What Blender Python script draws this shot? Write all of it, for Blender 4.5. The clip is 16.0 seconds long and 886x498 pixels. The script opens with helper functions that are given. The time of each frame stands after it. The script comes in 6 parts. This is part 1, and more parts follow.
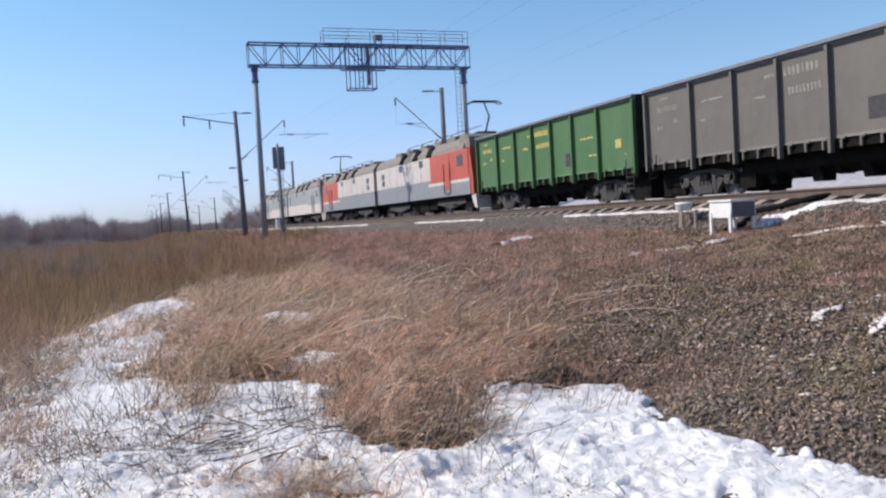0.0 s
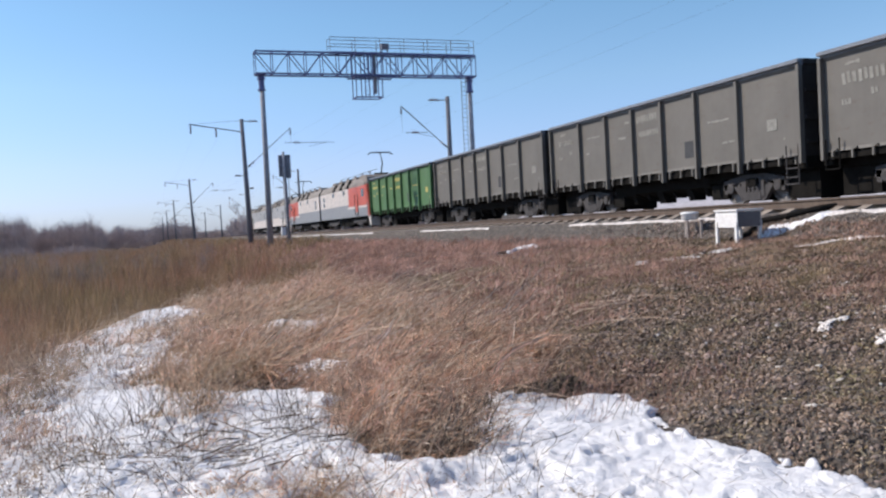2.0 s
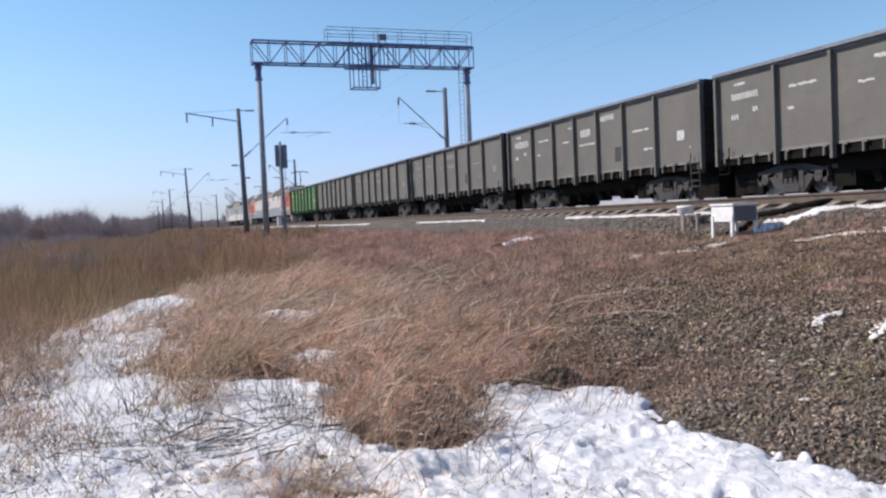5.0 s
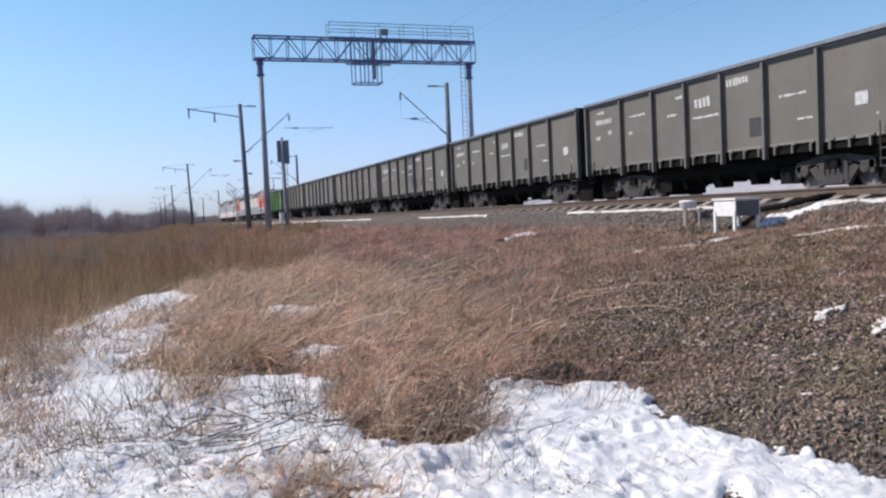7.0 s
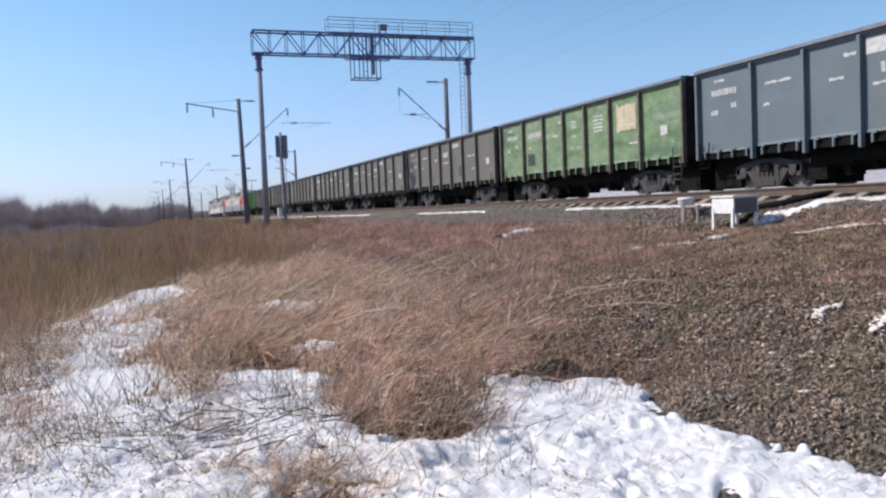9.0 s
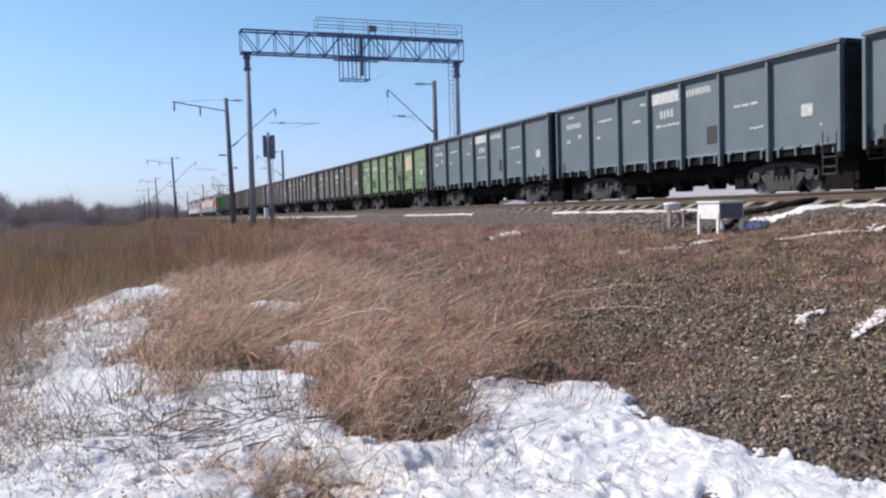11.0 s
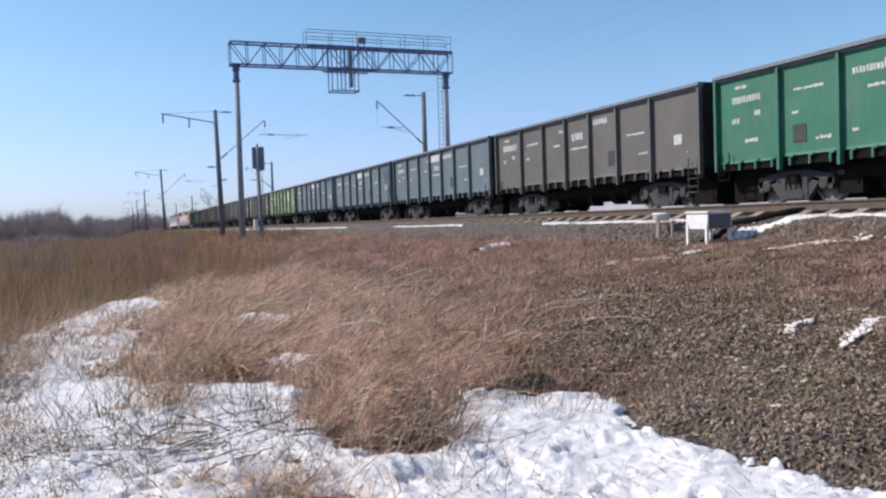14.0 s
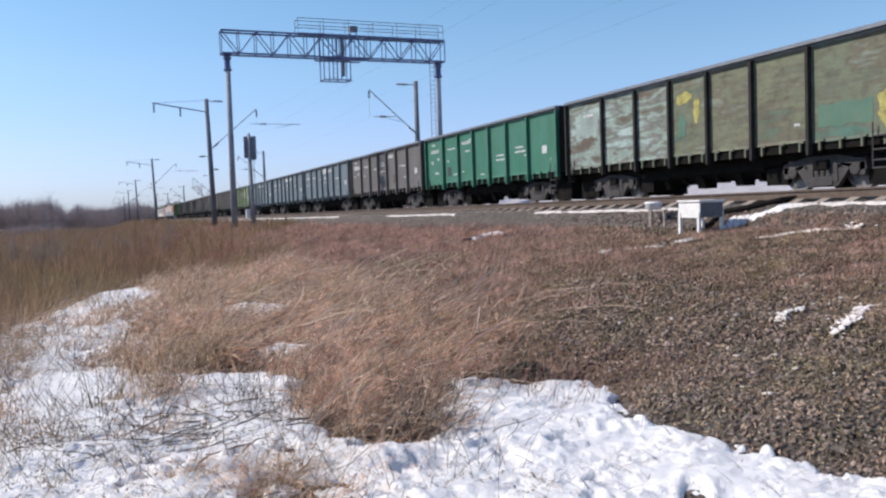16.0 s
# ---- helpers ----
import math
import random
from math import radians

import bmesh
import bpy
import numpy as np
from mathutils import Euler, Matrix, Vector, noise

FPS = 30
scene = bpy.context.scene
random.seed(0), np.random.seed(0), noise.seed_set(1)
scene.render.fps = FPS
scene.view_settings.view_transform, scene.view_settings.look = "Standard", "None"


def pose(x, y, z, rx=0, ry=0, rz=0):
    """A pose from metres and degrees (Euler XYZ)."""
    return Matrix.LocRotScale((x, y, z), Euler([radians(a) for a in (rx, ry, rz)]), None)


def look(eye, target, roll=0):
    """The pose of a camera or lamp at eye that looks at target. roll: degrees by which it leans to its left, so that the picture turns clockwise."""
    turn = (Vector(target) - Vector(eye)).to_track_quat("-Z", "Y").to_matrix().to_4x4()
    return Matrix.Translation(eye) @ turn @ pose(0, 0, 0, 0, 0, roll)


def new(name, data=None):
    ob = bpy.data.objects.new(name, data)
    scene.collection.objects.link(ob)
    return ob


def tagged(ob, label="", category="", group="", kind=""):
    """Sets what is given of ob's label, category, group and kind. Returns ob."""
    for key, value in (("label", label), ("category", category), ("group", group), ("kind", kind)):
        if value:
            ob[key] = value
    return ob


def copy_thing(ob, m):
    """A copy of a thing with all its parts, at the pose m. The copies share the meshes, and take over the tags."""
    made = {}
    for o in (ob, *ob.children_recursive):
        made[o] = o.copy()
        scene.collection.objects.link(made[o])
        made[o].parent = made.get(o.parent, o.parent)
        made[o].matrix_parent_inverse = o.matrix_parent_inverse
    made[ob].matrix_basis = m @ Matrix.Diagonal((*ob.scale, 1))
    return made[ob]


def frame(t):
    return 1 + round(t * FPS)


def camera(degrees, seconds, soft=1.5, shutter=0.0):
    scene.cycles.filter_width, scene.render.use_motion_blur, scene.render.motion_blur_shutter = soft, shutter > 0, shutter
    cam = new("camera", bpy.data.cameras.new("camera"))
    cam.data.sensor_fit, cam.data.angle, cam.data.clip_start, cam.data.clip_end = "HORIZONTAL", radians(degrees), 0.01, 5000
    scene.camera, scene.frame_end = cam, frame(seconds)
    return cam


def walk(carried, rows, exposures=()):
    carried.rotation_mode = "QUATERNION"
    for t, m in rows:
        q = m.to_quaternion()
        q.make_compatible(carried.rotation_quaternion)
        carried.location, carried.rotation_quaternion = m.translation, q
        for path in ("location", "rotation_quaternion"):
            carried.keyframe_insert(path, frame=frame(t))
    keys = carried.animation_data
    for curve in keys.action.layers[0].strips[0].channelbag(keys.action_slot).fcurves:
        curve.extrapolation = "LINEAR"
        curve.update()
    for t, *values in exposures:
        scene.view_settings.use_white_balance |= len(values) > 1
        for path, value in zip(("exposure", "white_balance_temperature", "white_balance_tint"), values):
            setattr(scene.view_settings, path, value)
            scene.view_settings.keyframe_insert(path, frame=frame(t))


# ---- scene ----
cam = camera(57.3, 16.0, 2.3)

# ---------------------------------------------------------------- camera
TURN = -0.53
VIEW = [
    (0.0, -20.16, -2.81, 3.11), (0.5, -19.70, -2.42, 3.33), (1.0, -19.60, -3.31, 2.82), (1.5, -19.99, -2.94, 2.75),
    (2.0, -19.78, -2.19, 2.87), (2.5, -19.81, -2.93, 2.44), (3.0, -20.32, -2.76, 2.75), (3.5, -20.24, -2.74, 2.73),
    (4.0, -20.35, -2.60, 2.44), (6.5, -19.67, -3.20, 2.39), (7.0, -19.89, -3.13, 2.48), (7.5, -19.94, -3.31, 2.49),
    (8.0, -19.38, -3.32, 2.55), (8.2, -19.79, -3.55, 2.53), (10.3, -20.17, -3.21, 1.81), (10.5, -20.51, -3.37, 1.71),
    (11.0, -20.90, -3.30, 1.50), (11.5, -21.36, -2.95, 1.40), (12.0, -21.59, -2.86, 1.33), (12.5, -21.67, -3.07, 0.60),
    (13.0, -21.97, -3.03, 1.37), (13.5, -21.57, -2.68, 1.49), (14.0, -21.63, -2.54, 1.69), (14.5, -21.92, -2.70, 1.63),
    (15.0, -22.05, -2.81, 1.45), (15.5, -22.43, -2.83, 1.71), (16.0, -22.15, -3.31, 1.80)]
EYE = (0.0, 0.0, 0.07)
walk(cam, [(t, pose(*EYE, 90 + pitch, roll, yaw + TURN)) for t, yaw, pitch, roll in VIEW], [(0.0, 0.16, 6300, 12.0), (16.0, 0.16, 6300, 12.0)])

# ---------------------------------------------------------------- light
SUN_EL, SUN_AZ = 40.5, -60.0          # degrees; azimuth from +y, clockwise positive
world = bpy.data.worlds.new("sky")
scene.world = world
world.use_nodes = True
sky = world.node_tree.nodes.new("ShaderNodeTexSky")
sky.sky_type, sky.sun_disc = "NISHITA", False
sky.sun_elevation, sky.sun_rotation = radians(SUN_EL), radians(SUN_AZ)
sky.air_density, sky.dust_density, sky.ozone_density = 0.85, 0.3, 3.8
tint = world.node_tree.nodes.new("ShaderNodeMix")
tint.data_type, tint.blend_type, tint.inputs[0].default_value, tint.inputs[7].default_value = "RGBA", "MULTIPLY", 1.0, (0.945, 0.97, 1.03, 1)
world.node_tree.links.new(sky.outputs["Color"], tint.inputs[6])
# a veil of haze low over the horizon, all round
where = world.node_tree.nodes.new("ShaderNodeTexCoord")
split = world.node_tree.nodes.new("ShaderNodeSeparateXYZ")
veil = world.node_tree.nodes.new("ShaderNodeValToRGB")
hazy = world.node_tree.nodes.new("ShaderNodeMix")
hazy.data_type, hazy.blend_type, hazy.inputs[0].default_value = "RGBA", "MULTIPLY", 1.0
VEIL = [(0.0, (0.62, 0.66, 0.84)), (0.035, (0.77, 0.75, 0.89)), (0.075, (0.90, 0.84, 0.92)), (0.16, (1.03, 1.02, 0.92)), (0.24, (1.01, 1.09, 0.95)), (0.7, (1, 1, 1))]
while len(veil.color_ramp.elements) < len(VEIL):
    veil.color_ramp.elements.new(0.5)
for e, (p, c) in zip(veil.color_ramp.elements, VEIL):
    e.position, e.color = p, (*c, 1)
world.node_tree.links.new(where.outputs["Generated"], split.inputs[0])
world.node_tree.links.new(split.outputs["Z"], veil.inputs["Fac"])
world.node_tree.links.new(tint.outputs[2], hazy.inputs[6])
world.node_tree.links.new(veil.outputs["Color"], hazy.inputs[7])
world.node_tree.links.new(hazy.outputs[2], world.node_tree.nodes["Background"].inputs["Color"])
world.node_tree.nodes["Background"].inputs["Strength"].default_value = 0.145
sun = new("sun", bpy.data.lights.new("sun", "SUN"))
sun.data.energy, sun.data.angle, sun.data.color = 4.25, radians(0.53), (1.0, 0.91, 0.79)
to_sun = Vector((math.sin(radians(SUN_AZ)) * math.cos(radians(SUN_EL)), math.cos(radians(SUN_AZ)) * math.cos(radians(SUN_EL)), math.sin(radians(SUN_EL))))
sun.matrix_world = look(to_sun * 60, (0, 0, 0))


# ---------------------------------------------------------------- small builders
def mesh_from(bm, name="mesh", smooth=False):
    me = bpy.data.meshes.new(name)
    bm.to_mesh(me)
    bm.free()
    if smooth:
        me.polygons.foreach_set("use_smooth", [True] * len(me.polygons))
    return me


def part(name, bm, material, parent=None, label="", at=None, smooth=False):
    """Link a bmesh or a mesh as one object, under parent if there is one."""
    me = mesh_from(bm, name, smooth) if isinstance(bm, bmesh.types.BMesh) else bm
    ob = new(name, me)
    if material and not me.materials:
        me.materials.append(material)
    ob.parent = parent
    if at is not None:
        ob.matrix_basis = at
    return tagged(ob, label)


def thing(name, label, category, group="", kind="", at=None):
    ob = new(name)
    ob.empty_display_size = 0.2
    if at is not None:
        ob.matrix_basis = at
    return tagged(ob, label, category, group, kind)


def block(bm, c, s, m=None):
    """A box with centre c and size s."""
    x, y, z = s[0] / 2, s[1] / 2, s[2] / 2
    vs = []
    for dx, dy, dz in ((-x, -y, -z), (x, -y, -z), (x, y, -z), (-x, y, -z), (-x, -y, z), (x, -y, z), (x, y, z), (-x, y, z)):
        p = Vector((dx, dy, dz))
        if m is not None:
            p = m @ p
        vs.append(bm.verts.new(p + Vector(c)))
    for f in ((3, 2, 1, 0), (4, 5, 6, 7), (0, 1, 5, 4), (1, 2, 6, 5), (2, 3, 7, 6), (3, 0, 4, 7)):
        bm.faces.new([vs[i] for i in f])
    return vs


def tube(bm, a, b, r, n=6, r2=None, cap=True):
    a, b = Vector(a), Vector(b)
    q = (b - a).to_track_quat("Z", "Y")
    r2 = r if r2 is None else r2
    rings = []
    for p, rr in ((a, r), (b, r2)):
        rings.append([bm.verts.new(p + q @ Vector((rr * math.cos(2 * math.pi * i / n), rr * math.sin(2 * math.pi * i / n), 0))) for i in range(n)])
    for i in range(n):
        bm.faces.new((rings[0][i], rings[0][(i + 1) % n], rings[1][(i + 1) % n], rings[1][i]))
    if cap:
        bm.faces.new(rings[0][::-1])
        bm.faces.new(rings[1])


def beam(bm, a, b, w, h=None):
    """A square bar from a to b."""
    a, b = Vector(a), Vector(b)
    m = (b - a).to_track_quat("Z", "Y").to_matrix()
    block(bm, (a + b) / 2, (w, h or w, (b - a).length), m)


def lathe(bm, a, axis, profile, n=20):
    """A turned body: profile of (distance along axis, radius) from a."""
    q = Vector(axis).to_track_quat("Z", "Y")
    rings = [[bm.verts.new(Vector(a) + q @ Vector((r * math.cos(2 * math.pi * i / n), r * math.sin(2 * math.pi * i / n), d))) for i in range(n)] for d, r in profile]
    for p, s in zip(rings, rings[1:]):
        for i in range(n):
            bm.faces.new((p[i], p[(i + 1) % n], s[(i + 1) % n], s[i]))
    bm.faces.new(rings[0][::-1])
    bm.faces.new(rings[-1])


def sweep_y(bm, outline, y0, y1, caps=True):
    """An outline of (x, z), run along y."""
    r0 = [bm.verts.new((x, y0, z)) for x, z in outline]
    r1 = [bm.verts.new((x, y1, z)) for x, z in outline]
    n = len(outline)
    for i in range(n):
        bm.faces.new((r0[i], r1[i], r1[(i + 1) % n], r0[(i + 1) % n]))
    if caps:
        bm.faces.new(r0)
        bm.faces.new(r1[::-1])


def plate_x(bm, outline, x0, x1):
    """An outline of (y, z) with thickness from x0 to x1."""
    r0 = [bm.verts.new((x0, y, z)) for y, z in outline]
    r1 = [bm.verts.new((x1, y, z)) for y, z in outline]
    n = len(outline)
    for i in range(n):
        bm.faces.new((r0[i], r1[i], r1[(i + 1) % n], r0[(i + 1) % n]))
    bm.faces.new(r0)
    bm.faces.new(r1[::-1])


def big_mesh(name, verts, faces, smooth=False):
    """A large mesh from numpy arrays; faces all have the same corner count."""
    me = bpy.data.meshes.new(name)
    me.vertices.add(len(verts))
    me.vertices.foreach_set("co", np.asarray(verts, dtype=np.float32).ravel())
    k = faces.shape[1]
    me.loops.add(faces.size)
    me.loops.foreach_set("vertex_index", faces.ravel().astype(np.int32))
    me.polygons.add(len(faces))
    me.polygons.foreach_set("loop_start", np.arange(0, faces.size, k, dtype=np.int32))
    if smooth:
        me.polygons.foreach_set("use_smooth", np.ones(len(faces), dtype=bool))
    me.update(calc_edges=True)
    return me


# ---------------------------------------------------------------- materials
def nodes_of(name):
    m = bpy.data.materials.new(name)
    m.use_nodes = True
    t = m.node_tree
    return m, t.nodes, t.links, t.nodes["Principled BSDF"]


def noise_tex(nd, ln, scale, detail=4.0, rough=0.6, stretch=None, space="Object"):
    tc = nd.new("ShaderNodeTexCoord")
    n = nd.new("ShaderNodeTexNoise")
    n.inputs["Scale"].default_value, n.inputs["Detail"].default_value, n.inputs["Roughness"].default_value = scale, detail, rough
    if stretch:
        mp = nd.new("ShaderNodeMapping")
        mp.inputs["Scale"].default_value = stretch
        ln.new(tc.outputs[space], mp.inputs["Vector"])
        ln.new(mp.outputs["Vector"], n.inputs["Vector"])
    else:
        ln.new(tc.outputs[space], n.inputs["Vector"])
    return n


def ramp(nd, ln, source, stops):
    r = nd.new("ShaderNodeValToRGB")
    els = r.color_ramp.elements
    while len(els) < len(stops):
        els.new(0.5)
    for e, (p, c) in zip(els, stops):
        e.position, e.color = p, (*c, 1) if len(c) == 3 else c
    ln.new(source, r.inputs["Fac"])
    return r


def mixed(nd, ln, fac, a, b, mode="MIX"):
    m = nd.new("ShaderNodeMix")
    m.data_type, m.blend_type = "RGBA", mode
    for socket, v in ((m.inputs[0], fac), (m.inputs[6], a), (m.inputs[7], b)):
        if hasattr(v, "links"):
            ln.new(v, socket)
        elif isinstance(v, tuple):
            socket.default_value = (*v, 1)
        else:
            socket.default_value = v
    return m.outputs[2]


def relief(nd, ln, bsdf, source, strength, distance):
    b = nd.new("ShaderNodeBump")
    b.inputs["Strength"].default_value, b.inputs["Distance"].default_value = strength, distance
    ln.new(source, b.inputs["Height"])
    ln.new(b.outputs["Normal"], bsdf.inputs["Normal"])


def plain(name, colour, rough=0.7, metal=0.0, vary=0.25, scale=6.0, bump=0.2, dirt=None, dirt_amount=0.5, random_tint=0.0):
    """A weathered surface: grain, blotches and stains of a dirt colour."""
    m, nd, ln, b = nodes_of(name)
    n1 = noise_tex(nd, ln, scale, 6)
    n2 = noise_tex(nd, ln, scale * 9, 3)
    lo, hi = tuple(c * (1 - vary) for c in colour), tuple(min(1, c * (1 + vary)) for c in colour)
    c = ramp(nd, ln, n1.outputs["Fac"], [(0.3, lo), (0.7, hi)]).outputs["Color"]
    if dirt:
        d = ramp(nd, ln, n2.outputs["Fac"], [(0.45, (0, 0, 0)), (0.7, (dirt_amount,) * 3)])
        c = mixed(nd, ln, d.outputs["Color"], c, dirt)
    if random_tint:
        oi = nd.new("ShaderNodeObjectInfo")
        r = ramp(nd, ln, oi.outputs["Random"], [(0, (1 - random_tint,) * 3), (1, (1 + random_tint,) * 3)])
        c = mixed(nd, ln, 1.0, c, r.outputs["Color"], "MULTIPLY")
    ln.new(c, b.inputs["Base Color"])
    b.inputs["Roughness"].default_value, b.inputs["Metallic"].default_value = rough, metal
    relief(nd, ln, b, n2.outputs["Fac"], bump, 0.01)
    return m


def wagon_paint(name, colour, fade, rust=(0.09, 0.05, 0.03), rust_amount=0.35, dust=(0.16, 0.14, 0.12)):
    """Old wagon paint: large faded fields, vertical streaks, scratches and dust."""
    m, nd, ln, b = nodes_of(name)
    big = noise_tex(nd, ln, 0.9, 5, 0.65)
    streak = noise_tex(nd, ln, 1.0, 6, 0.7, (3.0, 7.0, 0.5))
    scratch = noise_tex(nd, ln, 1.0, 4, 0.7, (1.0, 2.5, 9.0))
    c = ramp(nd, ln, big.outputs["Fac"], [(0.3, colour), (0.72, fade)]).outputs["Color"]
    s = ramp(nd, ln, streak.outputs["Fac"], [(0.5, (0, 0, 0)), (0.8, (0.55,) * 3)])
    c = mixed(nd, ln, s.outputs["Color"], c, dust)
    r = ramp(nd, ln, scratch.outputs["Fac"], [(0.58, (0, 0, 0)), (0.72, (rust_amount,) * 3)])
    c = mixed(nd, ln, r.outputs["Color"], c, rust)
    ln.new(c, b.inputs["Base Color"])
    b.inputs["Roughness"].default_value = 0.62
    relief(nd, ln, b, big.outputs["Fac"], 0.5, 0.03)
    return m


def banded_paint(name, colours, stretch=(0.5, 0.5, 2.3)):
    """Layers of old paint that have flaked off in rough horizontal bands."""
    m, nd, ln, b = nodes_of(name)
    wide = noise_tex(nd, ln, 1.0, 5, 0.55, stretch)
    spot = noise_tex(nd, ln, 3.2, 6, 0.7)
    fleck = noise_tex(nd, ln, 1.0, 5, 0.75, (3.0, 5.0, 14.0))
    c = ramp(nd, ln, wide.outputs["Fac"], [(0.34 + 0.32 * k / (len(colours) - 1), c) for k, c in enumerate(colours)]).outputs["Color"]
    tone = ramp(nd, ln, spot.outputs["Fac"], [(0.3, (0.72, 0.70, 0.66)), (0.5, (1, 1, 1)), (0.7, (1.22, 1.2, 1.15))])
    c = mixed(nd, ln, 1.0, c, tone.outputs["Color"], "MULTIPLY")
    worn = ramp(nd, ln, fleck.outputs["Fac"], [(0.56, (0, 0, 0)), (0.70, (0.6,) * 3)])
    c = mixed(nd, ln, worn.outputs["Color"], c, (0.105, 0.085, 0.06))
    ln.new(c, b.inputs["Base Color"])
    b.inputs["Roughness"].default_value = 0.7
    relief(nd, ln, b, wide.outputs["Fac"], 0.4, 0.02)
    return m


M_GREY = wagon_paint("grey_wagon_paint", (0.118, 0.108, 0.093), (0.156, 0.143, 0.124))
M_DARK = wagon_paint("brown_grey_wagon_paint", (0.104, 0.094, 0.088), (0.140, 0.128, 0.118))
M_BLUE = wagon_paint("blue_grey_wagon_paint", (0.106, 0.138, 0.156), (0.140, 0.176, 0.199), rust_amount=0.15)
M_LIME = wagon_paint("bright_green_wagon_paint", (0.052, 0.132, 0.042), (0.075, 0.17, 0.062), rust_amount=0.25)
M_RUST = plain("rusty_brown_post_paint", (0.165, 0.13, 0.098), 0.8, 0, 0.35, 3, 0.3, (0.08, 0.055, 0.04), 0.5)
M_OLIVE = banded_paint("faded_green_wagon_paint", [(0.095, 0.16, 0.095), (0.155, 0.235, 0.115), (0.20, 0.28, 0.15), (0.135, 0.215, 0.13), (0.25, 0.30, 0.19)], (0.4, 0.45, 1.6))
M_TEAL = wagon_paint("teal_green_wagon_paint", (0.024, 0.136, 0.080), (0.044, 0.184, 0.120), rust_amount=0.2)
M_WORN = banded_paint("worn_green_wagon_paint", [(0.07, 0.15, 0.115), (0.115, 0.115, 0.08), (0.14, 0.165, 0.105), (0.115, 0.10, 0.068), (0.18, 0.215, 0.165)])
M_MINT = banded_paint("washed_out_mint_paint", [(0.11, 0.085, 0.06), (0.15, 0.16, 0.13), (0.26, 0.34, 0.30), (0.14, 0.135, 0.11), (0.20, 0.24, 0.22), (0.34, 0.43, 0.40)])
M_BROWN = banded_paint("brown_and_olive_paint", [(0.10, 0.135, 0.09), (0.115, 0.10, 0.07), (0.15, 0.165, 0.10), (0.115, 0.105, 0.07), (0.195, 0.215, 0.165)])
M_OLDYELLOW = plain("worn_off_yellow_paint", (0.42, 0.37, 0.10), 0.75, 0, 0.4, 4, 0.2, (0.13, 0.14, 0.075), 0.95)
# end walls: deep shade of the wagon gaps is put into this base
M_END = plain("end_wall_shade_and_post_brown", (0.035, 0.032, 0.031), 0.85, 0, 0.3, 3, 0.3, (0.07, 0.055, 0.045), 0.4)
# dark grey that paints the white box's face turned from the sun
M_BOXSHADE = plain("shaded_box_face", (0.12, 0.12, 0.13), 0.6, 0, 0.15, 5, 0.2)
# underframe grime; the near-black base also stands in for shade below the floor
M_UNDER = plain("underframe_grime_and_shade", (0.010, 0.009, 0.008), 0.85, 0.0, 0.4, 4, 0.3, (0.024, 0.02, 0.017), 0.5)
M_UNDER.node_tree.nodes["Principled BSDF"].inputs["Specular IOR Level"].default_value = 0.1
M_END.node_tree.nodes["Principled BSDF"].inputs["Specular IOR Level"].default_value = 0.15
M_BOGIE = plain("dusty_cast_steel", (0.055, 0.049, 0.049), 0.8, 0.0, 0.35, 5, 0.3, (0.05, 0.045, 0.04), 0.7)
M_WHEEL = plain("wheel_steel", (0.24, 0.22, 0.21), 0.55, 0.4, 0.3, 8, 0.2, (0.05, 0.04, 0.03), 0.5)
# worn rim; its blue-grey base also holds the sky's pale reflection
M_RIM = plain("worn_rim_with_sky_sheen", (0.20, 0.215, 0.24), 0.5, 0.2, 0.2, 5, 0.2, (0.1, 0.08, 0.07), 0.4)
M_WHITE = plain("white_marking_paint", (0.56, 0.56, 0.54), 0.7, 0, 0.25, 9, 0.1, (0.3, 0.3, 0.29), 0.6)
M_CREAM = wagon_paint("faded_cream_paint", (0.42, 0.32, 0.20), (0.68, 0.58, 0.42), rust=(0.20, 0.19, 0.12), rust_amount=0.9)
M_FAINT = plain("rubbed_off_white_paint", (0.27, 0.26, 0.23), 0.75, 0, 0.3, 7, 0.1, (0.14, 0.13, 0.11), 0.9)
M_YELLOW = plain("yellow_marking_paint", (0.55, 0.45, 0.12), 0.7, 0, 0.25, 9, 0.1, (0.3, 0.25, 0.15), 0.6)
M_PALEGREEN = plain("washed_out_green_paint", (0.270, 0.338, 0.257), 0.75, 0, 0.4, 5, 0.2, (0.12, 0.11, 0.07), 0.7)
M_TEALBLOT = wagon_paint("dull_teal_paint", (0.06, 0.14, 0.095), (0.10, 0.19, 0.125), rust=(0.12, 0.11, 0.07), rust_amount=0.7)
M_MINTPALE = wagon_paint("pale_mint_old_paint", (0.20, 0.25, 0.22), (0.36, 0.45, 0.41), rust=(0.12, 0.09, 0.06), rust_amount=0.9)
M_PATCH = plain("dark_repair_patch", (0.045, 0.045, 0.047), 0.7, 0, 0.25, 7, 0.2)
M_LOCO_GREY = plain("grey_locomotive_paint", (0.25, 0.255, 0.265), 0.45, 0, 0.12, 3, 0.1, (0.2, 0.19, 0.18), 0.5)
M_LOCO_WHITE = plain("white_locomotive_paint", (0.64, 0.565, 0.51), 0.45, 0, 0.12, 3, 0.1, (0.35, 0.32, 0.28), 0.6)
M_LOCO_RED = plain("red_locomotive_paint", (0.50, 0.085, 0.045), 0.42, 0, 0.15, 3, 0.1, (0.35, 0.12, 0.08), 0.4)
M_LOCO_PALE = plain("pale_grey_locomotive_paint", (0.36, 0.355, 0.35), 0.45, 0, 0.12, 3, 0.1, (0.2, 0.19, 0.18), 0.5)
M_ROOF = plain("dusty_roof_paint", (0.24, 0.21, 0.18), 0.8, 0, 0.3, 4, 0.3, (0.09, 0.08, 0.07), 0.6)
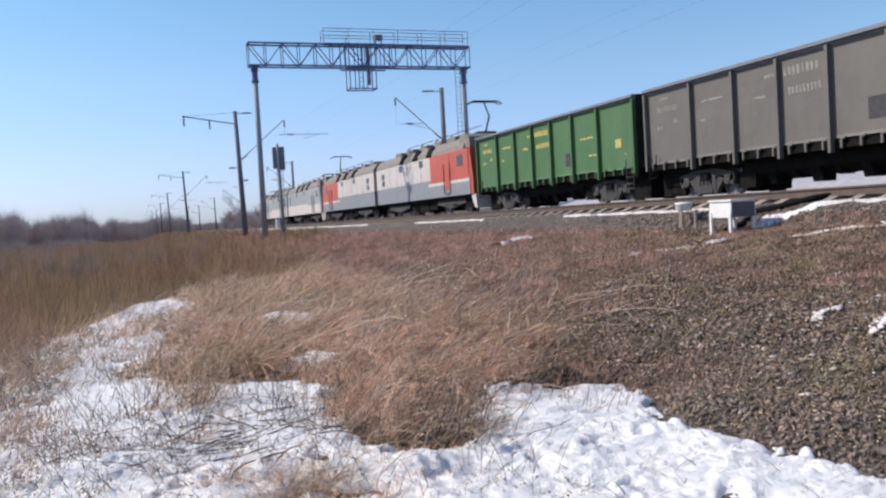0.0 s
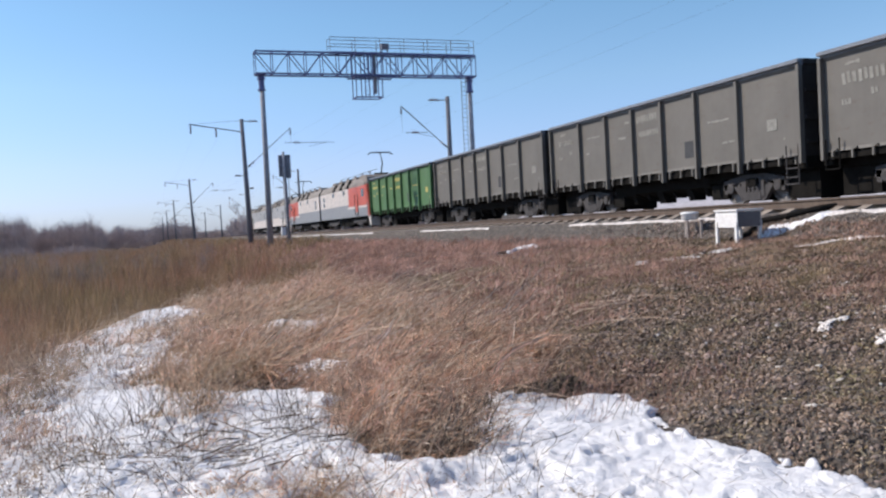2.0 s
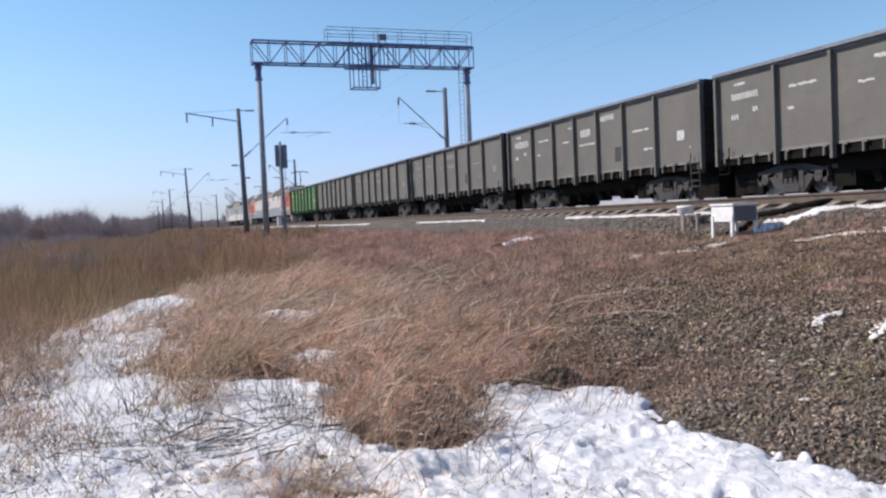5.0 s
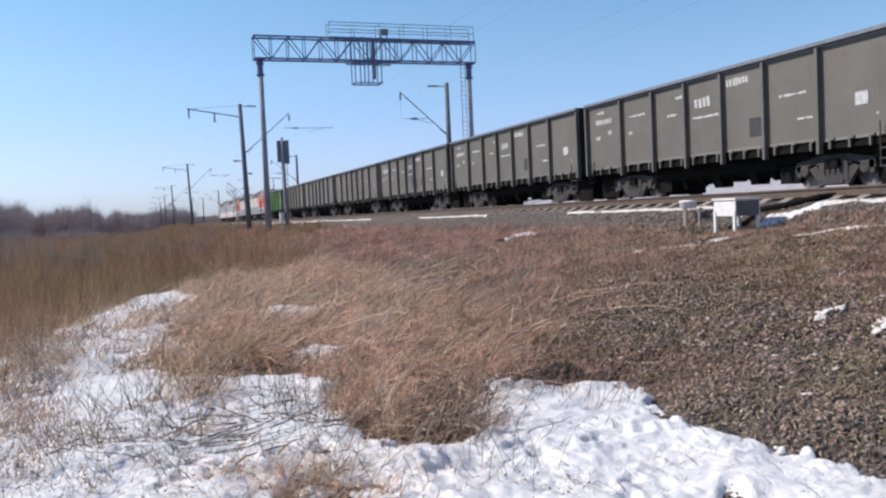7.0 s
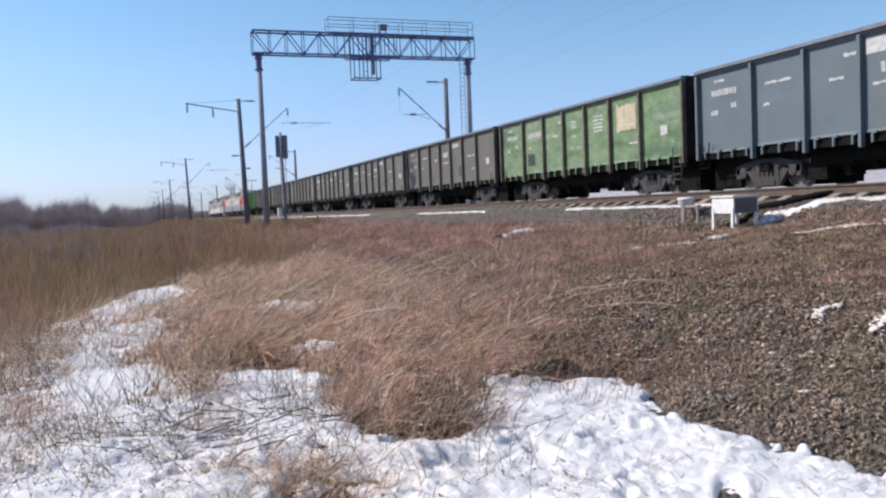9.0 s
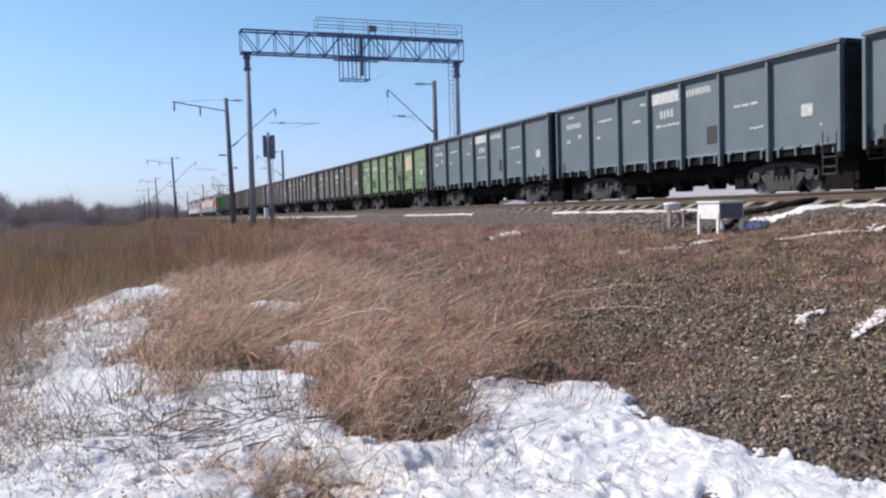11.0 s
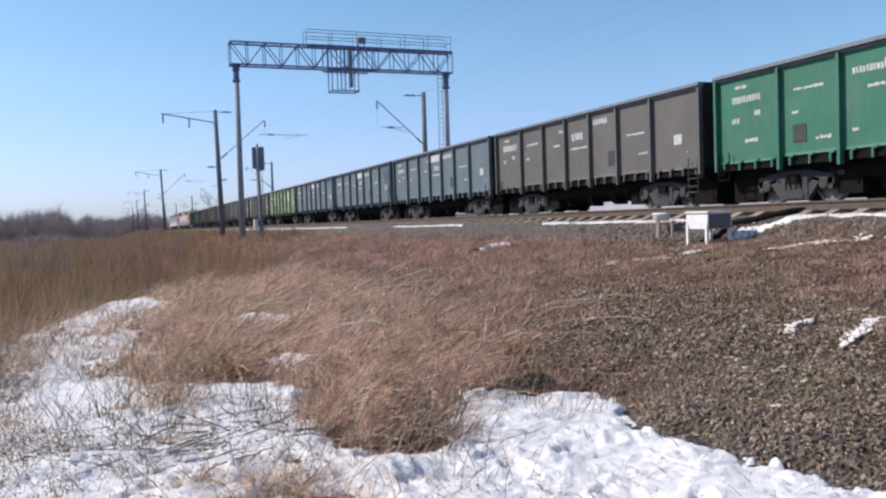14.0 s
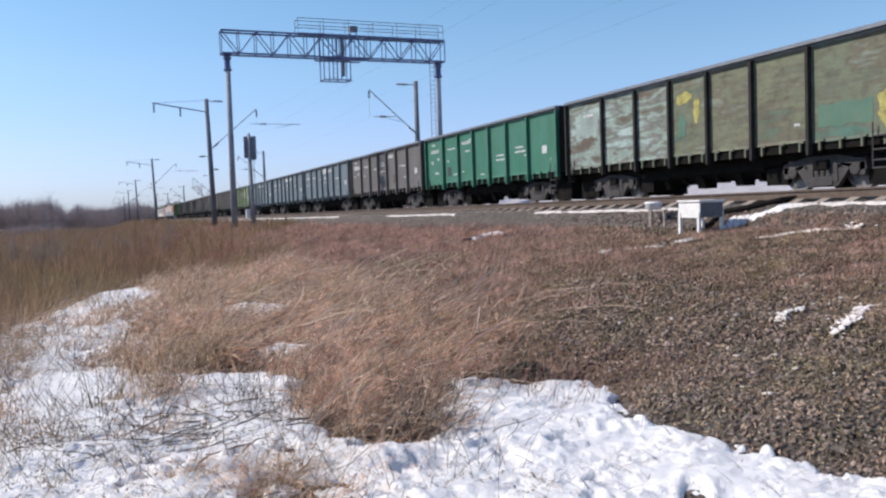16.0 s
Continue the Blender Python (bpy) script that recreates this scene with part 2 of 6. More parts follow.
M_GLASS = plain("dark_window_glass", (0.012, 0.014, 0.016), 0.08, 0, 0.1, 2, 0.0)
M_STEEL = plain("galvanised_steel", (0.20, 0.21, 0.23), 0.6, 0.3, 0.25, 5, 0.2, (0.1, 0.08, 0.06), 0.5)
# lattice steel with the blue cast of distance put into its base colour
M_LATTICE = plain("haze_blue_lattice", (0.105, 0.13, 0.29), 0.6, 0.1, 0.25, 5, 0.2, (0.10, 0.07, 0.05), 0.5)
M_DARKPOLE = plain("dark_weathered_concrete", (0.17, 0.175, 0.20), 0.9, 0, 0.25, 3, 0.3, (0.08, 0.08, 0.085), 0.6)
M_POLE = plain("weathered_concrete", (0.33, 0.335, 0.365), 0.9, 0, 0.25, 3, 0.3, (0.16, 0.15, 0.14), 0.6)
M_SLEEPER = plain("concrete_sleeper", (0.295, 0.245, 0.195), 0.9, 0, 0.2, 6, 0.35, (0.22, 0.17, 0.12), 0.7, 0.15)
M_RAIL = plain("rusty_rail", (0.12, 0.088, 0.066), 0.7, 0.2, 0.3, 6, 0.2, (0.10, 0.06, 0.04), 0.6)
M_RAILTOP = plain("polished_railhead", (0.45, 0.43, 0.41), 0.28, 0.9, 0.1, 6, 0.05)
M_BOX = plain("white_enamel_box", (0.84, 0.82, 0.79), 0.5, 0, 0.08, 4, 0.1, (0.45, 0.4, 0.34), 0.5)
M_SIGNAL = plain("dark_grey_signal_housing", (0.17, 0.18, 0.21), 0.6, 0, 0.3, 5, 0.2)
M_INSUL = plain("brown_porcelain", (0.10, 0.05, 0.035), 0.25, 0, 0.2, 8, 0.05)
M_LEG = plain("rusty_pot_legs", (0.40, 0.34, 0.30), 0.8, 0, 0.3, 6, 0.2, (0.12, 0.08, 0.06), 0.6)
M_WIRE = plain("oxidised_wire", (0.08, 0.08, 0.085), 0.6, 0.3, 0.2, 8, 0.0)


def ground_material():
    """Soil under the grass, gravel on the near bank, straw litter further on."""
    m, nd, ln, b = nodes_of("bank_soil_and_gravel")
    geo = nd.new("ShaderNodeNewGeometry")
    sep = nd.new("ShaderNodeSeparateXYZ")
    ln.new(geo.outputs["Position"], sep.inputs[0])
    fine = noise_tex(nd, ln, 14, 6, 0.7)
    broad = noise_tex(nd, ln, 0.8, 5, 0.6)
    vor = nd.new("ShaderNodeTexVoronoi")
    vor.inputs["Scale"].default_value = 22
    tc = nd.new("ShaderNodeTexCoord")
    ln.new(tc.outputs["Object"], vor.inputs["Vector"])
    gravel = ramp(nd, ln, vor.outputs["Color"], [(0.1, (0.045, 0.036, 0.030)), (0.55, (0.10, 0.082, 0.066)), (0.95, (0.19, 0.165, 0.138))])
    straw = ramp(nd, ln, fine.outputs["Fac"], [(0.3, (0.07, 0.047, 0.033)), (0.55, (0.15, 0.103, 0.072)), (0.75, (0.25, 0.18, 0.125))])
    tint = ramp(nd, ln, broad.outputs["Fac"], [(0.3, (0.75, 0.72, 0.70)), (0.7, (1.15, 1.08, 1.0))])
    straw = mixed(nd, ln, 1.0, straw.outputs["Color"], tint.outputs["Color"], "MULTIPLY")
    mr = nd.new("ShaderNodeMapRange")
    mr.inputs[1].default_value, mr.inputs[2].default_value = -1.4, 1.4
    wob = nd.new("ShaderNodeMath")
    wob.operation, wob.inputs[1].default_value = "MULTIPLY_ADD", 6.0
    ln.new(broad.outputs["Fac"], wob.inputs[0])
    across = nd.new("ShaderNodeMath")
    across.operation, across.inputs[1].default_value = "MULTIPLY_ADD", -1.55
    ln.new(sep.outputs["X"], across.inputs[0])
    ln.new(sep.outputs["Y"], across.inputs[2])
    ln.new(across.outputs[0], wob.inputs[2])
    sub = nd.new("ShaderNodeMath")
    sub.operation, sub.inputs[1].default_value = "SUBTRACT", 3.0
    ln.new(wob.outputs[0], sub.inputs[0])
    ln.new(sub.outputs[0], mr.inputs[0])
    ballast = nd.new("ShaderNodeMapRange")
    ballast.inputs[1].default_value, ballast.inputs[2].default_value = 9.3, 10.2
    ln.new(sep.outputs["X"], ballast.inputs[0])
    inv = nd.new("ShaderNodeMath")
    inv.operation, inv.inputs[0].default_value = "SUBTRACT", 1.0
    ln.new(ballast.outputs[0], inv.inputs[1])
    grassy = nd.new("ShaderNodeMath")
    grassy.operation = "MULTIPLY"
    ln.new(mr.outputs[0], grassy.inputs[0])
    ln.new(inv.outputs[0], grassy.inputs[1])
    ln.new(mixed(nd, ln, grassy.outputs[0], gravel.outputs["Color"], straw), b.inputs["Base Color"])
    b.inputs["Roughness"].default_value = 0.95
    relief(nd, ln, b, vor.outputs["Distance"], 0.9, 0.05)
    return m


def snow_material():
    m, nd, ln, b = nodes_of("granular_old_snow")
    n = noise_tex(nd, ln, 12, 7, 0.72, (1.0, 0.7, 1.0))
    n2 = noise_tex(nd, ln, 45, 3, 0.7)
    c = ramp(nd, ln, n.outputs["Fac"], [(0.24, (0.60, 0.575, 0.55)), (0.36, (0.85, 0.83, 0.81)), (0.6, (0.92, 0.90, 0.88))])
    ln.new(c.outputs["Color"], b.inputs["Base Color"])
    b.inputs["Roughness"].default_value = 0.7
    b.inputs["Subsurface Weight"].default_value = 0.0
    mx = nd.new("ShaderNodeMath")
    mx.operation, mx.inputs[1].default_value = "MULTIPLY_ADD", 0.35
    ln.new(n2.outputs["Fac"], mx.inputs[0])
    ln.new(n.outputs["Fac"], mx.inputs[2])
    relief(nd, ln, b, mx.outputs[0], 0.7, 0.05)
    return m


def island_tinted(name, colours, rough=0.9, scale=0.7, tints=((0.72, 0.76, 0.78), (1.0, 0.97, 0.92), (1.15, 1.12, 1.12)), thin=0.0, clumps=0.0):
    """Colour that differs from blade to blade or stone to stone."""
    m, nd, ln, b = nodes_of(name)
    geo = nd.new("ShaderNodeNewGeometry")
    stops = [(i / max(1, len(colours) - 1), c) for i, c in enumerate(colours)]
    c = ramp(nd, ln, geo.outputs["Random Per Island"], stops).outputs["Color"]
    n = noise_tex(nd, ln, scale, 4)
    tint = ramp(nd, ln, n.outputs["Fac"], list(zip((0.34, 0.5, 0.66), tints)))
    c = mixed(nd, ln, 1.0, c, tint.outputs["Color"], "MULTIPLY")
    if clumps:
        tuft = noise_tex(nd, ln, clumps, 3, 0.6)
        shade = ramp(nd, ln, tuft.outputs["Fac"], [(0.36, (0.50, 0.46, 0.43)), (0.5, (0.98, 0.97, 0.96)), (0.64, (1.4, 1.4, 1.4))])
        c = mixed(nd, ln, 1.0, c, shade.outputs["Color"], "MULTIPLY")
    ln.new(c, b.inputs["Base Color"])
    b.inputs["Roughness"].default_value = rough
    if thin:
        # dry leaves let the sun shine through
        glow = nd.new("ShaderNodeBsdfTranslucent")
        both = nd.new("ShaderNodeMixShader")
        both.inputs[0].default_value = thin
        ln.new(c, glow.inputs["Color"])
        ln.new(b.outputs[0], both.inputs[1])
        ln.new(glow.outputs[0], both.inputs[2])
        ln.new(both.outputs[0], nd["Material Output"].inputs["Surface"])
    return m


M_GROUND = ground_material()
M_SNOW = snow_material()
M_STONE = island_tinted("ballast_stones", [(0.088, 0.069, 0.059), (0.187, 0.151, 0.132), (0.241, 0.194, 0.169), (0.126, 0.1, 0.084), (0.325, 0.266, 0.237), (0.187, 0.154, 0.135), (0.088, 0.071, 0.059), (0.481, 0.405, 0.365)], 0.9, 1.6, ((0.84, 0.81, 0.70), (1.0, 0.955, 0.90), (1.12, 1.03, 1.02)), clumps=5.0)
M_DIRTY = plain("dirty_trackside_snow", (0.64, 0.59, 0.55), 0.8, 0, 0.3, 7, 0.5, (0.36, 0.31, 0.26), 0.6)
M_FIELD = plain("grey_far_snow", (0.46, 0.44, 0.46), 0.8, 0, 0.25, 3, 0.4, (0.22, 0.20, 0.19), 0.7)
M_BALLAST = island_tinted("pale_tan_ballast", [(0.17, 0.135, 0.105), (0.27, 0.22, 0.17), (0.35, 0.29, 0.23), (0.22, 0.175, 0.135)])
M_CRUST = island_tinted("crusted_old_snow", [(0.76, 0.70, 0.65), (0.84, 0.79, 0.75), (0.66, 0.60, 0.55)])
M_CHIP = island_tinted("pale_chips", [(0.42, 0.37, 0.32), (0.56, 0.51, 0.46), (0.68, 0.64, 0.60)])
M_GRASS = island_tinted("dry_grass", [(0.568, 0.349, 0.243), (0.716, 0.473, 0.333), (0.887, 0.647, 0.485), (0.627, 0.388, 0.266), (0.251, 0.163, 0.121), (0.937, 0.845, 0.69), (0.772, 0.575, 0.436), (0.41, 0.282, 0.2), (0.182, 0.123, 0.091), (0.937, 0.755, 0.607)], 0.9, 1.1, ((0.74, 0.76, 0.66), (1.0, 0.96, 0.92), (1.2, 1.13, 1.15)), thin=0.4, clumps=7.0)
M_BANK = island_tinted("mauve_dead_grass", [(0.416, 0.254, 0.202), (0.525, 0.331, 0.267), (0.28, 0.167, 0.133), (0.635, 0.426, 0.345), (0.381, 0.23, 0.182)], thin=0.35, clumps=2.5)
M_REED = island_tinted("dry_reeds", [(0.254, 0.18, 0.123), (0.31, 0.217, 0.144), (0.384, 0.264, 0.178), (0.222, 0.158, 0.106)], 0.9, 0.16, ((0.84, 0.92, 0.70), (1.0, 0.97, 0.92), (1.12, 0.86, 0.88)), thin=0.4, clumps=0.9)
M_LITTER = island_tinted("dead_leaf_litter", [(0.161, 0.114, 0.08), (0.323, 0.235, 0.169), (0.47, 0.356, 0.263), (0.242, 0.19, 0.125), (0.672, 0.534, 0.414), (0.188, 0.152, 0.094)], 0.9, 2.2, ((0.8, 0.86, 0.62), (1.0, 0.96, 0.9), (1.15, 1.05, 1.05)), thin=0.2)
M_TURF = island_tinted("olive_dead_turf", [(0.363, 0.245, 0.185), (0.448, 0.305, 0.236), (0.266, 0.185, 0.141), (0.544, 0.375, 0.303), (0.315, 0.225, 0.152)], 0.9, 1.2, ((0.8, 0.9, 0.66), (1.0, 0.97, 0.92), (1.12, 1.0, 1.0)), thin=0.3, clumps=3.0)
# moss on the bank; also colours the bits that imitate the step's shadow
M_MOSS_SHADE = island_tinted("dark_moss_and_step_shade", [(0.086, 0.065, 0.047), (0.127, 0.09, 0.068), (0.069, 0.05, 0.042), (0.149, 0.12, 0.074)], 0.95, 1.5, ((0.8, 0.9, 0.7), (1.0, 0.97, 0.92), (1.1, 1.0, 1.0)))
M_STRAW = island_tinted("pale_straw", [(0.647, 0.506, 0.376), (0.764, 0.624, 0.477), (0.565, 0.423, 0.314)], thin=0.35)
M_BUSH = island_tinted("grey_brown_weeds", [(0.3, 0.232, 0.195), (0.435, 0.338, 0.269), (0.225, 0.18, 0.154), (0.54, 0.427, 0.326), (0.33, 0.285, 0.212)], 0.9, 1.3, ((0.82, 0.86, 0.72), (1.0, 0.97, 0.92), (1.1, 1.0, 1.0)), thin=0.35, clumps=6.0)
M_TWIG = island_tinted("bare_twigs", [(0.075, 0.058, 0.048), (0.13, 0.10, 0.08), (0.20, 0.15, 0.115), (0.10, 0.08, 0.065)])
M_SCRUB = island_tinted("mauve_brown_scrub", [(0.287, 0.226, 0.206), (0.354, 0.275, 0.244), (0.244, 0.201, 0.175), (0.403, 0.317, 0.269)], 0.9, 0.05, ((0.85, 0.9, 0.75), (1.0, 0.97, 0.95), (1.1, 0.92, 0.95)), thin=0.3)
# twigs lightened towards mauve: the haze of distance is put into their colour
M_WOOD = island_tinted("hazy_winter_woodland", [(0.355, 0.294, 0.289), (0.434, 0.356, 0.342), (0.493, 0.409, 0.385)])

# ---------------------------------------------------------------- ground
GRADE = 0.0108
FAR_X, NEAR_X = 17.17, 11.75
HEIGHT_KEYS = [(3.45, -1.52), (3.75, -1.36), (5.5, -1.12), (8.4, -0.80), (9.9, -0.66), (10.2, -0.44), (10.40, -0.335), (10.55, -0.265), (11.0, -0.205), (12.4, -0.215), (13.2, -0.25), (19.0, -0.25), (19.7, -0.6), (22.2, -0.45), (26, 0.42), (34, 0.95), (60, 1.6), (3000, 3.5)]


def track_z(y):
    return -GRADE * (min(y, 420) - 20)


def smooth(a, b, v):
    v = min(1, max(0, (v - a) / (b - a)))
    return v * v * (3 - 2 * v)


def profile(keys, x):
    for (xa, za), (xb, zb) in zip(keys, keys[1:]):
        if x <= xb:
            return za + (zb - za) * max(0.0, x - xa) / (xb - xa)
    return keys[-1][1]


def bank_edge(y):
    """Where the flat ground drops to the hollow."""
    return min(3.0, -1.75 + (y - 11.3) * 0.24 + 0.35 * max(0.0, y - 17.3))


FAR_KEYS = [(1.0, -2.9), (3.5, -2.5), (7.0, -1.0), (9.9, -0.66)]


def ground_z(x, y):
    g = track_z(y)
    n = noise.noise(Vector((x * 0.9, y * 0.9, 3.0))) * 0.05 + noise.noise(Vector((x * 3.1, y * 3.1, 7.0))) * 0.025
    far = smooth(18, 30, y)
    if x >= 9.9:
        z = profile(HEIGHT_KEYS, x) + g
        if x > 19.7 and y > 55:
            z -= (z + 2.0 - g) * smooth(55, 120, y) * smooth(20.5, 27, x)
        return z + n * 0.3
    edge = bank_edge(y)
    low = smooth(edge + 0.5, edge - 2.2, x) if y > 3 else smooth(-3.0, -6.0, x)
    near = profile(HEIGHT_KEYS, x + (-0.34 + 0.34 * smooth(3.0, 4.1, y) - 0.30 * smooth(4.6, 5.6, y) + 0.86 * smooth(5.9, 8.2, y)) * (1 - smooth(4.3, 6.0, x))) + g * smooth(3.6, 8.0, x)
    near += 0.07 * smooth(5.98, 6.08, y) * (1 - smooth(6.2, 8.5, y)) * smooth(2.3, 2.9, x) * (1 - smooth(3.7, 4.6, x))
    near += (-2.9 + g - near) * low
    return near + (profile(FAR_KEYS, x) + g - near) * far + n


def axis_values(bands):
    vals = []
    for a, b, step in bands:
        vals += list(np.arange(a, b, step))
    return vals + [bands[-1][1]]


xs = axis_values([(-3000, -400, 200), (-400, -60, 20), (-60, -12, 3), (-12, -4, 0.5), (-4, 10.8, 0.13), (10.8, 18.6, 0.6), (18.6, 27, 0.3), (27, 80, 4), (80, 400, 30), (400, 3000, 260)])
ys = axis_values([(-300, -40, 30), (-40, -4, 3), (-4, 2, 0.5), (2, 5.8, 0.13), (5.8, 6.4, 0.04), (6.4, 16, 0.13), (16, 40, 0.5), (40, 140, 3), (140, 500, 15), (500, 4000, 250)])
gv = np.array([(x, y, ground_z(x, y)) for y in ys for x in xs])
gi = np.arange(len(xs) * len(ys)).reshape(len(ys), len(xs))
gf = np.stack([gi[:-1, :-1], gi[:-1, 1:], gi[1:, 1:], gi[1:, :-1]], -1).reshape(-1, 4)
ground = part("ground", big_mesh("ground", gv, gf, True), M_GROUND)
tagged(ground, "gravel railway bank and brown winter grassland", "ground", kind="structure")


# how grassy the low ground is, 0 to 1
GRASS_SPOTS = [(1.76, 5.55, 0.36, 0.53, 1.0), (1.96, 6.4, 0.47, 0.68, 1.0), (2.6, 7.65, 0.95, 0.95, 1.0), (3.1, 7.2, 0.5, 0.5, 0.35), (1.3, 8.9, 0.9, 0.9, 1.0), (2.7, 10.0, 1.1, 2.6, 1.0), (1.35, 11.6, 0.85, 2.0, 0.75),
               (0.25, 6.9, 0.35, 0.8, 0.22), (0.85, 4.35, 0.32, 0.25, 0.4), (-1.35, 8.0, 0.55, 2.2, 0.25), (2.6, 17, 1.4, 5, 0.95), (0.5, 13.5, 0.5, 2.0, 0.35), (-0.3, 12.0, 0.7, 2.2, 0.15), (-1.2, 13.0, 0.7, 1.6, 0.18), (0.2, 9.6, 0.5, 1.0, 0.3)]
BARE_SPOTS = [(1.65, 8.75, 0.50, 0.42), (2.0, 12.6, 0.7, 0.9), (3.0, 13.7, 0.4, 0.9), (0.1, 16.0, 0.6, 1.5)]


def grassy(x, y):
    d = 0.0
    for cx, cy, rx, ry, w in GRASS_SPOTS:
        q = ((x - cx) / rx) ** 2 + ((y - cy) / ry) ** 2
        if q < 2.6:
            d = max(d, w * (1 - smooth(0.3, 2.6, q)))
    for cx, cy, rx, ry in BARE_SPOTS:
        d *= smooth(0.2, 1.6, ((x - cx) / rx) ** 2 + ((y - cy) / ry) ** 2)
    return d


def clump(x, y):
    return smooth(-0.25, 0.25, noise.noise(Vector((x * 2.4, y * 1.9, 31.0))) + 0.5 * noise.noise(Vector((x * 6, y * 5, 13.0))))


def toe_of_bank(y):
    return 3.82 - 0.34 * smooth(3.0, 4.1, y) + 0.30 * smooth(4.6, 5.6, y) - 0.86 * smooth(5.85, 6.15, y)


rng_steps = random.Random(12)
FOOTPRINTS = [(rng_steps.uniform(0.2, 3.1), rng_steps.uniform(3.0, 5.3), rng_steps.uniform(0, 3.14), rng_steps.uniform(0.7, 1.2)) for _ in range(34)]
FOOTPRINTS += [(rng_steps.uniform(-1.2, 0.6), rng_steps.uniform(4.2, 6.0), rng_steps.uniform(0, 3.14), rng_steps.uniform(0.7, 1.1)) for _ in range(16)]


def trodden(x, y):
    """Dents of old footprints with a raised rim."""
    d = 0.0
    for cx, cy, a, k in FOOTPRINTS:
        dx, dy = x - cx, y - cy
        if abs(dx) > 0.35 or abs(dy) > 0.35:
            continue
        u, w = dx * math.cos(a) + dy * math.sin(a), dy * math.cos(a) - dx * math.sin(a)
        q = math.hypot(u / (0.15 * k), w / (0.065 * k))
        d += 0.010 * math.exp(-((q - 1.35) / 0.35) ** 2) - 0.032 * k * (1 - smooth(0.55, 1.15, q))
    return d


def snow_depth(x, y):
    n = noise.noise(Vector((x * 1.7, y * 1.7, 11.0))) * 0.045 + noise.noise(Vector((x * 3.2, y * 6.5, 2.0))) * 0.022 + noise.noise(Vector((x * 9, y * 14, 5.0))) * 0.012
    trod = smooth(5.6, 4.7, y)
    if y < 7.0:
        lump = abs(noise.noise(Vector((x * 8.5, y * 7.5, 8.0)))) - 0.22
        fine = abs(noise.noise(Vector((x * 27, y * 21, 18.0)))) - 0.22
        n += (0.006 + 0.022 * trod) * lump + (0.008 + 0.030 * trod * smooth(-0.3, 0.4, noise.noise(Vector((x * 2.1, y * 2.4, 77.0))))) * fine + (trodden(x, y) if y < 6.4 else 0.0)
    toe = toe_of_bank(y) + 0.12 * noise.noise(Vector((x * 2, y * 2.3, 9.0))) + 0.12 * noise.noise(Vector((x * 3.5, y * 4.5, 19.0))) + 0.12 * noise.noise(Vector((x * 14, y * 11, 23.0)))
    toe += (0.15 * math.exp(-((y - 3.98) / 0.17) ** 2) + 0.12 * math.exp(-((y - 3.5) / 0.2) ** 2)) * (1 + noise.noise(Vector((x * 9, y * 9, 3.0))))
    g = grassy(x, y)
    ragged = noise.noise(Vector((x * 5, y * 4.2, 41.0))) + 0.7 * noise.noise(Vector((x * 13, y * 10, 43.0)))
    d = 0.055 + n - 0.14 * g * g - 0.11 * smooth(0.02, 0.45, g) * max(0.0, ragged + 0.25) - 0.22 * smooth(toe - 0.22, toe + 0.12, x)
    # bare spots where the ground has been kicked up
    d -= 0.10 * smooth(0.36, 0.52, noise.noise(Vector((x * 3.1, y * 3.6, 61.0)))) * smooth(6.6, 5.4, y) * smooth(1.9, 1.0, x)
    d -= 0.25 * smooth(17.0, 21.0, y) + 0.3 * smooth(-2.5, -6.0, y + 2.0 * noise.noise(Vector((x * 0.7, y * 0.7, 27.0))))
    edge = bank_edge(y)
    d -= 0.3 * smooth(edge + 0.1, edge - 0.8, x)
    return d


def snow_sheet():
    sx = np.concatenate([np.arange(-7.0, -3.0, 0.14), np.arange(-3.0, -1.2, 0.04), np.arange(-1.2, 4.05, 0.022)])
    sy = np.concatenate([np.arange(-7.0, 2.2, 0.14), np.arange(2.2, 2.9, 0.04), np.arange(2.9, 6.0, 0.022), np.arange(6.0, 8.5, 0.04), np.arange(8.5, 12, 0.06), np.arange(12, 21.5, 0.12)])
    dep = np.array([[snow_depth(x, y) for x in sx] for y in sy])
    gz = np.array([[ground_z(x, y) for x in sx] for y in sy])
    gx, gy = np.meshgrid(sx, sy)
    v = np.stack([gx, gy, gz + dep], -1).reshape(-1, 3)
    i = np.arange(len(v)).reshape(len(sy), len(sx))
    f = np.stack([i[:-1, :-1], i[:-1, 1:], i[1:, 1:], i[1:, :-1]], -1).reshape(-1, 4)
    d = dep.reshape(-1)
    keep = (d[f] > -0.03).any(1)
    return big_mesh("snow", v, f[keep], True)


snow = part("snow_cover", snow_sheet(), M_SNOW)
tagged(snow, "patchy trodden old snow between dry grass tufts", "snow", kind="stuff")


def snow_strip(points, width, seed):
    """A low drift that follows the bank from point to point."""
    rng = np.random.RandomState(seed)
    v, f = [], []
    for a, b in zip(points, points[1:]):
        n = max(6, int(math.dist(a, b) / 0.07))
        for k in range(n):
            t = k / n
            x, y = a[0] + (b[0] - a[0]) * t, a[1] + (b[1] - a[1]) * t
            w = width * max(0.06, 0.45 + 1.3 * noise.noise(Vector((x * 2.3, y * 2.3, seed))) + 0.5 * rng.rand())
            dx, dy = b[1] - a[1], a[0] - b[0]
            s = math.hypot(dx, dy)
            dx, dy = dx / s, dy / s
            for q, h in ((-1, -0.02), (-0.45, 0.02 + 0.015 * rng.rand()), (0.4, 0.024 + 0.015 * rng.rand()), (1, -0.02)):
                px, py = x + dx * w * q + rng.uniform(-0.02, 0.02), y + dy * w * q + rng.uniform(-0.02, 0.02)
